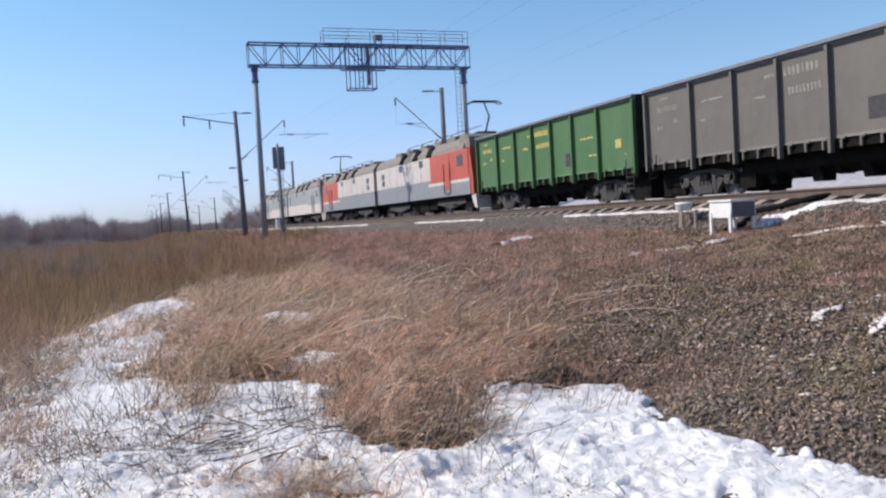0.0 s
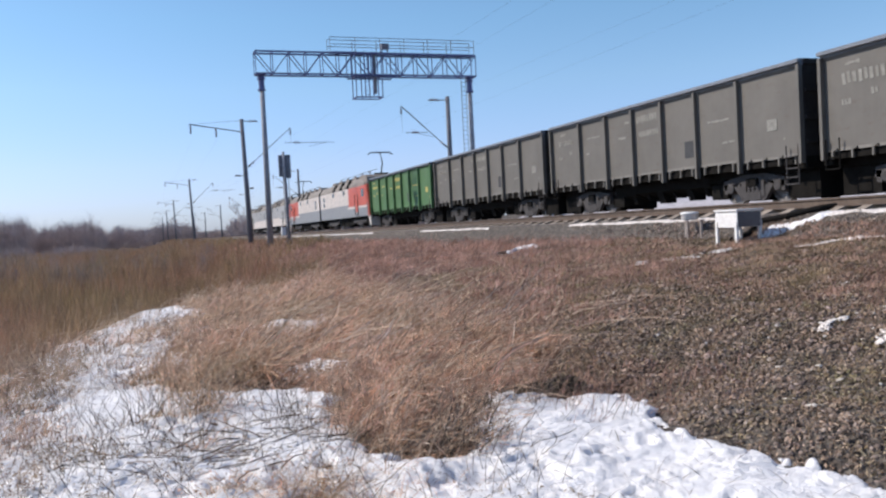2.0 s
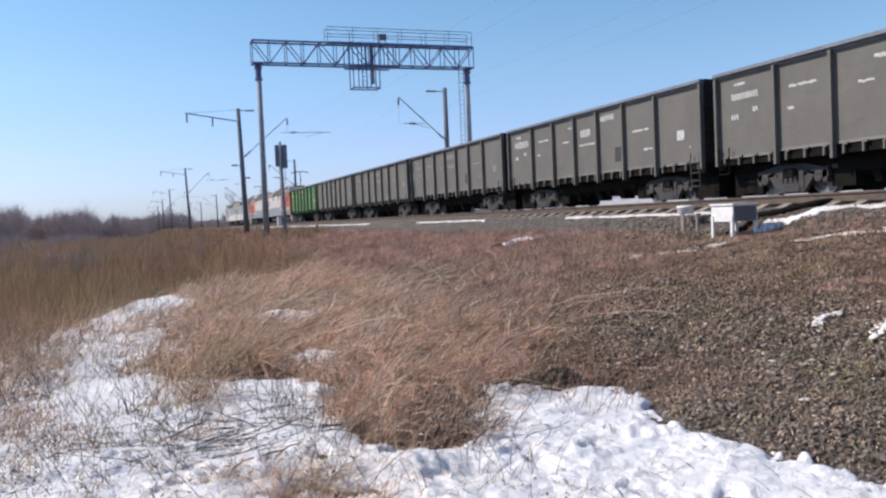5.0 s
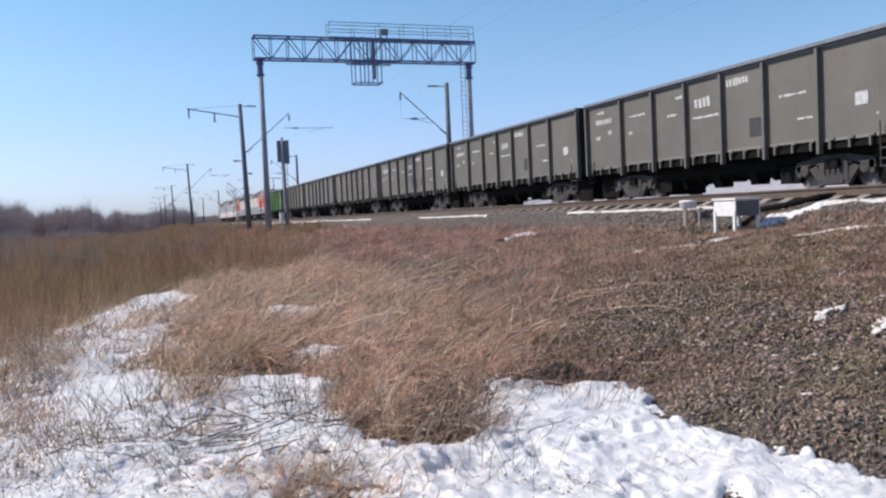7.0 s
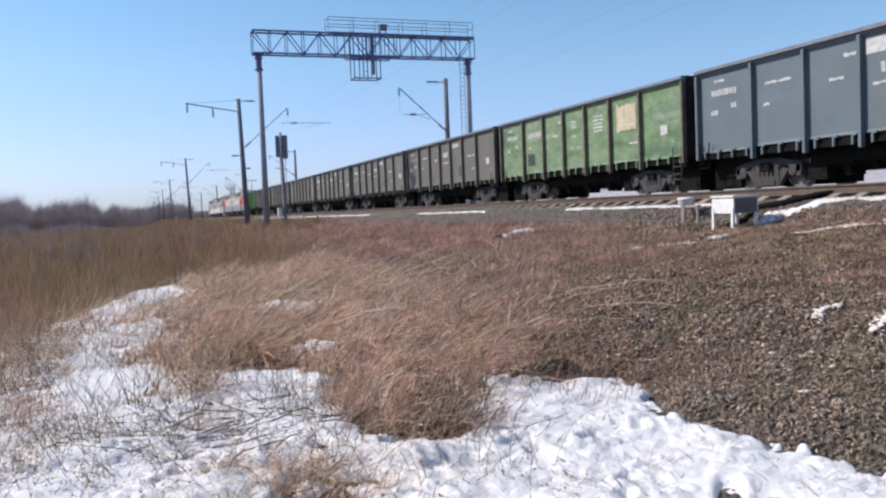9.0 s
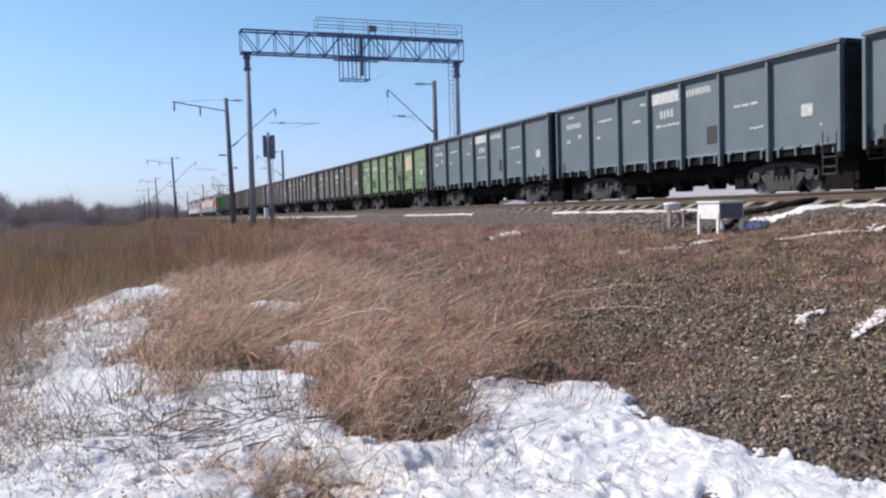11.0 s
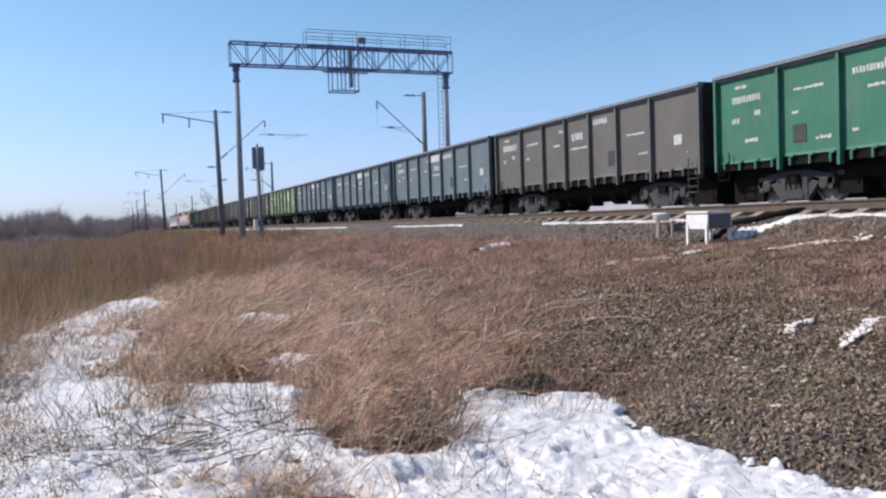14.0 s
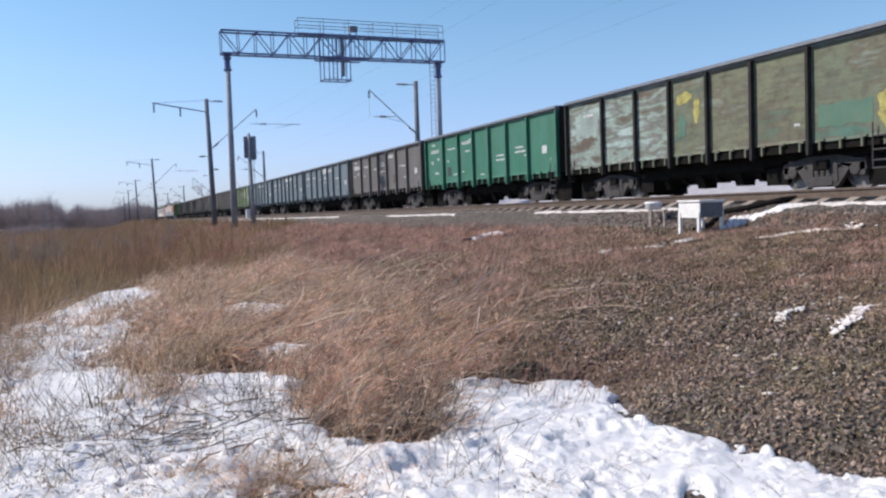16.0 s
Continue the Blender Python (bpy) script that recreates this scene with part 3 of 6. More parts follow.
                v.append((px, py, ground_z(px, py) + (h * 2.2 if seed == 2 else h)))
    rows = len(v) // 4
    for r in range(rows - 1):
        for q in range(3):
            f.append((r * 4 + q, r * 4 + q + 1, r * 4 + 5 + q, r * 4 + 4 + q))
    return big_mesh("drift", np.array(v), np.array(f), True)


for pts, w, seed in (([(7.7, 17.0), (8.15, 17.2), (8.6, 17.4)], 0.34, 2), ([(10.46, 12.8), (10.47, 15.0), (10.46, 18.8)], 0.05, 4), ([(10.46, 24.0), (10.45, 31.0)], 0.045, 4), ([(10.45, 38.0), (10.45, 48.0), (10.45, 75.0)], 0.06, 4),
                     ([(10.5, 10.4), (10.56, 9.6), (10.55, 8.4), (10.55, 6.8), (10.55, 5.0)], 0.08, 5), ([(9.98, 11.15), (10.06, 10.95), (10.17, 10.74), (10.3, 10.45), (10.48, 10.3), (10.56, 10.0)], 0.25, 6),
                     ([(9.6, 48), (9.5, 60), (9.7, 80), (9.6, 110)], 0.22, 7)):
    drift = part("snow_drift", snow_strip(pts, w, seed), M_DIRTY if seed in (4, 5, 7) else M_SNOW)
    tagged(drift, "thin strip of old snow on the gravel bank", "snow", kind="stuff")
BROKEN = [([(7.35, 10.9), (7.83, 10.62), (8.25, 10.5), (8.65, 10.4)], 0.15), ([(8.96, 9.29), (9.3, 9.2), (9.56, 9.13), (9.9, 8.53), (9.95, 8.2)], 0.10),
          ([(5.35, 4.76), (5.7, 4.9), (6.05, 5.07)], 0.06), ([(5.42, 5.4), (5.6, 5.5), (5.8, 5.5)], 0.035), ([(7.6, 10.75), (7.4, 10.9)], 0.13)]

# ---------------------------------------------------------------- track
SLOPE = math.atan(GRADE)


def on_track(x, y, z=0.0):
    return pose(x, y, track_z(y) + z, -math.degrees(SLOPE), 0, 0)


RAIL = [(-0.075, -0.18), (0.075, -0.18), (0.075, -0.168), (0.012, -0.15), (0.012, -0.045), (0.037, -0.035), (0.037, -0.004), (0.028, 0), (-0.028, 0), (-0.037, -0.004), (-0.037, -0.035), (-0.012, -0.045), (-0.012, -0.15), (-0.075, -0.168)]


def make_track(cx, label, dz, cant):
    track = thing("railway_track", label, "railway track", "railway tracks", "structure", pose(cx, 20, dz, -math.degrees(SLOPE), cant, 0))
    for side in (-0.78, 0.78):
        bm = bmesh.new()
        sweep_y(bm, [(x + side, z * 0.84) for x, z in RAIL], -60, 400)
        part("rail", bm, M_RAIL, track, "rusty steel rail")
        bm = bmesh.new()
        sweep_y(bm, [(side - 0.027, 0.001), (side + 0.027, 0.001), (side + 0.027, 0.003), (side - 0.027, 0.003)], -60, 400)
        part("railhead", bm, M_RAILTOP, track, "polished running surface")
    return track


near_track = make_track(NEAR_X, "empty railway track on pale concrete sleepers", -0.02, 0.0)
far_track = make_track(FAR_X, "railway track that carries the freight train", 0.0, 0.0)


def sleeper_mesh():
    """Concrete sleeper: thick sloping ends, thinner waist, rail pads."""
    bm = bmesh.new()
    half = [(0.3, 0.12, 0.11), (0.6, 0.15, 0.115), (0.86, 0.155, 0.12), (1.31, -0.005, 0.135), (1.35, -0.03, 0.125)]
    prof = [(-x, z, w) for x, z, w in half[::-1]] + half
    rings = []
    for x, z, w in prof:
        z -= 0.30
        rings.append([bm.verts.new(p) for p in ((x, -w, -0.42), (x, w, -0.42), (x, w * 0.75, z), (x, -w * 0.75, z))])
    for a, b in zip(rings, rings[1:]):
        for i in range(4):
            bm.faces.new((a[i], b[i], b[(i + 1) % 4], a[(i + 1) % 4]))
    bm.faces.new(rings[0][::-1])
    bm.faces.new(rings[-1])
    me = mesh_from(bm, "sleeper")
    me.materials.append(M_SLEEPER)
    return me


# ---------------------------------------------------------------- overhead line and signal gantry
GX0, GX1, GY = 7.5, 21.6, 51.8
G_TOP, G_BOT = 11.0, 9.62


def make_gantry():
    g = thing("signal_gantry", "tall steel lattice signal gantry over the tracks", "gantry", at=pose(0, GY, 0))
    for x, base in ((GX0, ground_z(GX0, GY)), (GX1, ground_z(GX1, GY))):
        bm = bmesh.new()
        tube(bm, (x, 0, base - 0.3), (x + (0.02 if x < 10 else 0), 0, G_BOT), 0.20, 14, 0.14)
        part("post", bm, M_POLE, g, "slender concrete post", smooth=True)
        bm = bmesh.new()
        lathe(bm, (x, 0, G_BOT - 1.05), (0, 0, 1), [(0, 0.19), (0.02, 0.25), (0.12, 0.25), (0.14, 0.19), (0.7, 0.18), (0.72, 0.25), (0.82, 0.25), (0.84, 0.2), (0.95, 0.2), (0.96, 0.34), (1.03, 0.34)], 14)
        part("post_head", bm, M_LATTICE, g)
    x0, x1 = GX0 - 0.35, GX1 + 0.35
    for y in (-0.4, 0.4):
        for z in (G_BOT, G_TOP):
            bm = bmesh.new()
            beam(bm, (x0, y, z), (x1, y, z), 0.095)
            part("chord", bm, M_LATTICE, g)
    n = 14
    w = (x1 - x0) / n
    for i in range(n + 1):
        x = x0 + i * w
        for y in (-0.4, 0.4):
            bm = bmesh.new()
            beam(bm, (x, y, G_BOT), (x, y, G_TOP), 0.045)
            part("upright", bm, M_LATTICE, g)
            if i < n:
                a, b = (G_BOT, G_TOP) if (i % 2) else (G_TOP, G_BOT)
                bm = bmesh.new()
                beam(bm, (x, y, a), (x + w, y, b), 0.05)
                part("diagonal", bm, M_LATTICE, g)
        for z in (G_BOT, G_TOP):
            bm = bmesh.new()
            beam(bm, (x, -0.4, z), (x, 0.4, z), 0.05)
            part("cross_bar", bm, M_LATTICE, g)
    bm = bmesh.new()
    block(bm, ((12 + x1) / 2, 0, G_TOP + 0.08), (x1 - 12, 0.7, 0.04))
    part("walkway", bm, M_LATTICE, g, "narrow walkway on top")
    for y in (-0.42, 0.42):
        bm = bmesh.new()
        for z in (0.55, 1.0):
            tube(bm, (11.9, y, G_TOP + z), (x1 - 0.1, y, G_TOP + z), 0.022)
        for k in range(7):
            x = 11.9 + k * (x1 - 12.0) / 6
            tube(bm, (x, y, G_TOP), (x, y, G_TOP + 1.0), 0.02)
        part("railing", bm, M_STEEL, g, "thin steel handrail")
    # signal cage hanging under the beam
    cx = 14.3
    def cage_bar(a, b, w=0.055):
        bm = bmesh.new()
        beam(bm, a, b, w)
        part("cage_bar", bm, M_LATTICE, g)
    for x in (cx - 0.85, cx - 0.25, cx + 0.3, cx + 0.9):
        for y in (-0.6, 0.35):
            cage_bar((x, y, 8.15), (x, y, G_TOP + 0.1))
    for z in (8.15, 9.5):
        for y in (-0.6, 0.35):
            cage_bar((cx - 0.9, y, z), (cx + 0.95, y, z), 0.07)
        for x in (cx - 0.85, cx + 0.9):
            cage_bar((x, -0.6, z), (x, 0.35, z), 0.07)
    for y in (-0.7, 0.5):
        cage_bar((cx - 1.15, y, G_BOT - 0.12), (cx + 1.85, y, G_BOT - 0.12), 0.08)
        for x in (cx - 1.15, cx + 1.85):
            cage_bar((x, y, G_BOT - 0.12), (x, y, G_TOP + 0.05))
    bm = bmesh.new()
    for k in range(10):
        tube(bm, (cx - 0.25, -0.6, 8.3 + k * 0.28), (cx + 0.05, -0.6, 8.3 + k * 0.28), 0.018)
    for x in (cx - 0.25, cx + 0.05):
        tube(bm, (x, -0.6, 8.2), (x, -0.6, 11.0), 0.022)
    part("ladder", bm, M_LATTICE, g)
    bm = bmesh.new()
    block(bm, (cx + 0.55, -0.15, 9.7), (0.17, 0.2, 2.5))
    part("signal_head", bm, M_SIGNAL, g, "dark signal head")
    bm = bmesh.new()
    block(bm, (15.65, 0, G_TOP + 0.55), (0.5, 0.4, 0.34))
    for x in (15.45, 15.85):
        beam(bm, (x, 0, G_TOP), (x, 0, G_TOP + 0.4), 0.06)
    part("equipment_box", bm, M_SIGNAL, g, "dark equipment box on the beam")
    bm = bmesh.new()
    for k in range(34):
        z = ground_z(GX1, GY) + 0.5 + k * 0.3
        tube(bm, (GX1 - 0.62, 0, z), (GX1 - 0.28, 0, z), 0.018)
    for x in (GX1 - 0.62, GX1 - 0.28):
        tube(bm, (x, 0, ground_z(GX1, GY)), (x, 0, G_BOT), 0.022)
    part("post_ladder", bm, M_STEEL, g, "thin steel ladder by the post")


make_gantry()


def insulator(bm, a, d, length=0.5):
    d = Vector(d).normalized()
    prof = []
    n = 5
    for i in range(n):
        s = length * i / n
        prof += [(s, 0.035), (s + length / n * 0.3, 0.10), (s + length / n * 0.6, 0.035)]
    lathe(bm, a, d, prof, 8)


def contact_pole(x, y, top, lean, reach, label, feeder=True, spare=True):
    """A concrete overhead-line pole: inclined cantilever towards +reach, arms with insulators near the top."""
    base = ground_z(x, y)
    s = 1 if reach > 0 else -1
    p = thing("contact_pole", label, "pole", "overhead line poles", at=pose(x, y, base))
    h = top - base
    bm = bmesh.new()
    tube(bm, (0, 0, -0.4), (-lean, 0, h), 0.22, 14, 0.145)
    part("shaft", bm, M_DARKPOLE, p, smooth=True)

    def px(z):
        return -lean * z / h
    z0, z1 = 0.62 * h, 0.93 * h
    tip = (px(z1) + reach, 0, z1)
    bm = bmesh.new()
    tube(bm, (px(z0) + s * 0.15, 0, z0), tip, 0.035, 6)
    part("cantilever", bm, M_STEEL, p, "inclined steel cantilever")
    bm = bmesh.new()
    insulator(bm, (px(z0) + s * 0.25, 0, z0 + 0.08), (reach, 0, z1 - z0), 0.6)
    part("insulator", bm, M_INSUL, p)
    bm = bmesh.new()
    insulator(bm, (tip[0], 0, tip[2] - 0.1), (0, 0, -1), 0.5)
    part("insulator", bm, M_INSUL, p)
    bm = bmesh.new()
    ra, rb = (3.2, 7.1) if s > 0 else (1.6, 3.2)
    zr = (0.81 if s > 0 else 0.735) * h
    tube(bm, (px(zr) + s * ra, 0, zr + 0.02), (px(zr) + s * rb, 0, zr + 0.02), 0.024, 6)
    tube(bm, (px(zr) + s * (rb - 0.6), 0, zr + 0.02), (px(zr) + s * (rb - 2.0), 0, zr - 0.32), 0.016, 6)
    tube(bm, (tip[0], 0, tip[2] - 0.5), (tip[0], 0, zr + 0.02), 0.008, 5)
    part("registration_arm", bm, M_STEEL, p)
    bm = bmesh.new()
    insulator(bm, (px(zr) + s * (ra + 0.7), 0, zr + 0.02), (s, 0, 0), 0.5)
    part("insulator", bm, M_INSUL, p)
    if feeder:
        bm = bmesh.new()
        za = 0.90 * h
        beam(bm, (px(za), 0, za), (px(za) - s * 3.9, 0, za + 0.62), 0.075)
        tube(bm, (px(h), 0, h - 0.1), (px(za) - s * 3.7, 0, za + 0.62), 0.012, 5)
        part("feeder_arm", bm, M_STEEL, p, "long bracket for the feeder wires")
        for d in (1.95, 3.8):
            bm = bmesh.new()
            insulator(bm, (px(za) - s * d, 0, za + 0.16 * d), (0, 0, -1), 0.75)
            part("insulator", bm, M_INSUL, p)
    if spare:
        for zz, w in (((0.985, s * 1.25), (0.56, -s * 0.85), (0.46, s * 0.55)) if feeder else ((0.975, s * 1.5),)):
            bm = bmesh.new()
            z = h * zz
            beam(bm, (px(z), 0, z), (px(z) + w, 0, z - 0.03), 0.06)
            part("side_arm", bm, M_STEEL, p)
            bm = bmesh.new()
            insulator(bm, (px(z) + w * 0.45, 0, z), (w, 0, 0), abs(w) * 0.5)
            part("insulator", bm, M_INSUL, p)
    return p


LEFT_POLES = [(7.8, 64.0, 8.42, 0.22), (7.9, 139.5, 8.55, 0.35), (7.9, 219, 8.1, 0.2), (7.9, 292, 7.4, 0.1), (7.9, 365, 6.6, 0.0), (7.9, 440, 6.0, 0.1), (7.9, 515, 5.6, 0.0)]
for i, (x, y, top, lean) in enumerate(LEFT_POLES):
    contact_pole(x, y, top, lean, 3.7, "weathered concrete overhead line pole with brackets on both sides", True, True)
RIGHT_POLES = [(20.9, 54.35, 8.7, 0.0), (20.9, 114.3, 7.95, 0.0), (20.9, 176, 7.4, 0.0), (20.9, 237, 6.9, 0.1), (20.9, 300, 6.3, 0.0), (20.9, 365, 5.9, 0)]
for x, y, top, lean in RIGHT_POLES:
    contact_pole(x, y, top, lean, -3.5, "weathered concrete overhead line pole beside the far track", False, True)


def wire(points, r, label, name="contact_wire"):
    bm = bmesh.new()
    for a, b in zip(points, points[1:]):
        tube(bm, a, b, r, 4, cap=False)
    tagged(part(name, bm, M_WIRE), label, "wire", "overhead wires")


def span_points(ps, sag, n=8):
    out = []
    for a, b in zip(ps, ps[1:]):
        for k in range(n):
            t = k / n
            q = Vector(a).lerp(Vector(b), t)
            out.append(q - Vector((0, 0, sag * 4 * t * (1 - t))))
    return out + [Vector(ps[-1])]


for cx, poles in ((NEAR_X - 0.3, LEFT_POLES), (FAR_X + 0.3, RIGHT_POLES)):
    ms = [(cx, -60, 8.0)] + [(cx, p[1], p[2] - 1.3) for p in poles[:6]]
    wire(span_points(ms, 0.6), 0.0022, "thin sagging carrier cable over the track")
    wire([(x, y, z - 1.25) for x, y, z in ms], 0.002, "thin contact wire over the track")
for off, dz in ((-3.8, -1.0), (-1.95, -1.2)):
    wire(span_points([(7.8 + off, p[1], p[2] + dz) for p in LEFT_POLES[:6]], 0.9), 0.002, "thin feeder wire along the poles", "feeder_wire")


def mast_signal():
    x, y = 8.0, 47.6
    base = ground_z(x, y)
    s = thing("light_signal", "tall railway light signal, seen from behind, on a thin mast", "signal", at=pose(x, y, base))
    bm = bmesh.new()
    tube(bm, (0, 0, -0.3), (-0.1, 0, 5.55), 0.115, 12, 0.08)
    part("mast", bm, M_POLE, s, smooth=True)
    bm = bmesh.new()
    block(bm, (-0.27, 0.1, 4.75), (0.22, 0.12, 1.25))
    bmesh.ops.bevel(bm, geom=bm.edges[:], offset=0.04, segments=2)
    part("backboard", bm, M_SIGNAL, s, "dark oblong backboard")
    bm = bmesh.new()
    block(bm, (0.14, -0.02, 4.7), (0.28, 0.2, 1.35))
    bmesh.ops.bevel(bm, geom=bm.edges[:], offset=0.05, segments=2)
    part("lamp_housing", bm, M_SIGNAL, s, "dark lamp housing")
    bm = bmesh.new()
    for k in range(14):
        tube(bm, (-0.2, -0.14, 0.6 + k * 0.28), (0.12, -0.14, 0.6 + k * 0.28), 0.014, 5)
    for q in (-0.2, 0.12):
        tube(bm, (q, -0.14, 0.2), (q, -0.14, 4.6), 0.016, 5)
    part("ladder", bm, M_STEEL, s)
    bm = bmesh.new()
    block(bm, (-0.32, 0.0, 0.95), (0.24, 0.25, 0.5))
    part("relay_box", bm, M_BOX, s, "pale relay box at its foot")


mast_signal()


def cable_box():
    x, y = 9.2, 11.18
    base = ground_z(9.3, 11.0)
    top = -0.035
    b = thing("cable_box", "white metal cable box on four thin legs beside the track", "box", at=pose(x, y, base))
    h = top - base
    bm = bmesh.new()
    block(bm, (0.27, 0, h - 0.16), (0.5, 0.54, 0.27))
    bmesh.ops.bevel(bm, geom=bm.edges[:], offset=0.012, segments=2)
    part("body", bm, M_BOX, b)
    bm = bmesh.new()
    block(bm, (0.27, 0, h - 0.01), (0.55, 0.59, 0.03))
    bmesh.ops.bevel(bm, geom=bm.edges[:], offset=0.01, segments=2)
    part("lid", bm, M_BOX, b, "overhanging lid")
    # added plate: its dark colour stands in for shade on this face
    bm = bmesh.new()
    block(bm, (0.27, -0.275, h - 0.165), (0.46, 0.012, 0.25))
    part("door", bm, M_BOXSHADE, b, "dark plate that paints this face as shaded")
    for dx, dy in ((0.03, -0.24), (0.51, -0.24), (0.03, 0.24), (0.51, 0.24)):
        bm = bmesh.new()
        beam(bm, (dx, dy, -0.25), (dx, dy, h - 0.2), 0.05)
        part("leg", bm, M_BOX, b)


def cable_pots():
    x, y = 9.98, 13.15
    base = ground_z(x, y)
    p = thing("cable_pedestal", "small white round cable pot on three short legs", "cable pot", at=pose(x, y, base))
    h = -0.05 - base
    bm = bmesh.new()
    lathe(bm, (0, 0, h - 0.20), (0, 0, 1), [(0.04, 0.02), (0.04, 0.13), (0.06, 0.16), (0.15, 0.16), (0.16, 0.175), (0.19, 0.17), (0.20, 0.08)], 18)
    part("pot", bm, M_BOX, p, smooth=True)
    for dx, dy in ((-0.10, -0.06), (0.10, -0.06), (0.0, 0.12)):
        bm = bmesh.new()
        tube(bm, (dx, dy, -0.2), (dx, dy, h - 0.15), 0.025, 8)
        part("leg", bm, M_LEG, p)
    bm = bmesh.new()
    block(bm, (0.0, -0.26, h - 0.17), (0.10, 0.26, 0.035))
    tube(bm, (0.0, -0.34, -0.2), (0, -0.34, h - 0.16), 0.028, 8)
    part("side_terminal", bm, M_LEG, p)


cable_box()
cable_pots()


# black tube along the dark line from the white box to the track
def cable_pipe():
    bm = bmesh.new()
    pts = [(9.55, 11.45), (9.95, 11.5), (10.26, 11.5), (10.36, 11.0), (10.7, 10.62), (11.1, 10.5), (11.5, 10.45)]
    path = [Vector((*p, ground_z(*p) + 0.06)) for p in pts]
    rings = []
    for i, p in enumerate(path):
        d = (path[min(i + 1, len(path) - 1)] - path[max(i - 1, 0)]).normalized()
        side = d.cross(Vector((0, 0, 1))).normalized()
        up = side.cross(d)
        rings.append([bm.verts.new(p + 0.055 * (side * math.cos(k * math.pi / 5) + up * math.sin(k * math.pi / 5))) for k in range(10)])
    for r0, r1 in zip(rings, rings[1:]):
        for k in range(10):
            bm.faces.new((r0[k], r0[(k + 1) % 10], r1[(k + 1) % 10], r1[k]))
    bm.faces.new(rings[0][::-1])
    bm.faces.new(rings[-1])
    bmesh.ops.recalc_face_normals(bm, faces=bm.faces[:])
    tagged(part("cable_pipe", bm, M_UNDER), "black tube lying from the white box to the track", "pipe")


cable_pipe()


def far_snow():
    fx, fy = np.arange(20.6, 60, 0.5), np.arange(-10, 52, 0.5)
    gx, gy = np.meshgrid(fx, fy)
    h = np.array([[ground_z(x, y) + 0.05 + 0.05 * noise.noise(Vector((x, y, 4.0))) for x in fx] for y in fy])
    v = np.stack([gx, gy, h], -1).reshape(-1, 3)
    i = np.arange(len(v)).reshape(len(fy), len(fx))
    return big_mesh("far_snow", v, np.stack([i[:-1, :-1], i[:-1, 1:], i[1:, 1:], i[1:, :-1]], -1).reshape(-1, 4), True)


tagged(part("snow_field", far_snow(), M_FIELD), "snow-covered bank beyond the far track", "snow", kind="stuff")

# ---------------------------------------------------------------- train
PITCH, BODY = 13.92, 6.66           # wagon length over couplers, half the body length
POSTS = (-4.34, -2.5, -0.82, 0.82, 2.5, 4.34)
EDGES = (-BODY, *POSTS, BODY)
SPEED = 10.65
TOP = 3.575


def wheelset_mesh(radius=0.475):
    bm = bmesh.new()
    tube(bm, (-1.0, 0, 0), (1.0, 0, 0), 0.085, 10)
    for s in (-1, 1):
        lathe(bm, (s * 0.715, 0, 0), (s, 0, 0), [(0, radius + 0.03), (0.03, radius + 0.028), (0.04, radius), (0.13, radius - 0.01), (0.13, radius - 0.075), (0.085, radius - 0.09), (0.075, 0.17), (0.14, 0.15), (0.16, 0.09)], 24)
        lathe(bm, (s * 0.715, 0, 0), (-s, 0, 0), [(0, radius + 0.03), (0.002, radius - 0.07), (-0.02, 0.15), (0.03, 0.12), (0.04, 0.1)], 24)
        for k in range(4):
            a = k * math.pi / 2
            block(bm, (s * 0.80, 0.27 * math.cos(a), 0.27 * math.sin(a)), (0.03, 0.07, 0.07))
    me = mesh_from(bm, "wheelset")
    me.materials.append(M_WHEEL)
    return me


WHEELS = wheelset_mesh()
WHEELS_BIG = wheelset_mesh(0.61)


def side_frame_mesh():
    """Cast three-piece bogie side frame with two windows and axle boxes."""
    bm = bmesh.new()
    x0, x1 = -0.07, 0.07
    plate_x(bm, [(-1.24, 0.46), (-1.20, 0.70), (-0.84, 0.76), (-0.42, 0.84), (0.42, 0.84), (0.84, 0.76), (1.20, 0.70), (1.24, 0.46), (0.98, 0.44), (0.74, 0.54), (0.42, 0.62), (-0.42, 0.62), (-0.74, 0.54), (-0.98, 0.44)], x0, x1)
    plate_x(bm, [(-0.84, 0.60), (-0.58, 0.64), (-0.30, 0.30), (0.30, 0.30), (0.58, 0.64), (0.84, 0.60), (0.44, 0.10), (-0.44, 0.10)], x0, x1)
    plate_x(bm, [(-0.30, 0.12), (0.30, 0.12), (0.30, 0.34), (-0.30, 0.34)], x0 - 0.03, x1)
    for s in (-1, 1):
        plate_x(bm, [(s * 0.27, 0.2), (s * 0.46, 0.2), (s * 0.44, 0.7), (s * 0.27, 0.7)][::s], x0 - 0.02, x1)
        lathe(bm, (0.09, s * 0.925, 0.475), (-1, 0, 0), [(0, 0.14), (0.175, 0.14), (0.185, 0.11), (0.185, 0.02)], 12)
        plate_x(bm, [(s * 1.05, 0.32), (s * 1.19, 0.34), (s * 1.20, 0.62), (s * 1.05, 0.62)][::s], x0, x1)
    me = mesh_from(bm, "side_frame")
    me.materials.append(M_BOGIE)
    return me


def spring_mesh():
    bm = bmesh.new()
    for y in (-0.17, 0.0, 0.17):
        lathe(bm, (-0.03, y, 0.24), (0, 0, 1), [(0.0, 0.075), (0.04, 0.085), (0.08, 0.07), (0.12, 0.085), (0.16, 0.07), (0.2, 0.085), (0.24, 0.07), (0.28, 0.085), (0.32, 0.075)], 8)
    me = mesh_from(bm, "springs")
    me.materials.append(M_BOGIE)
    return me


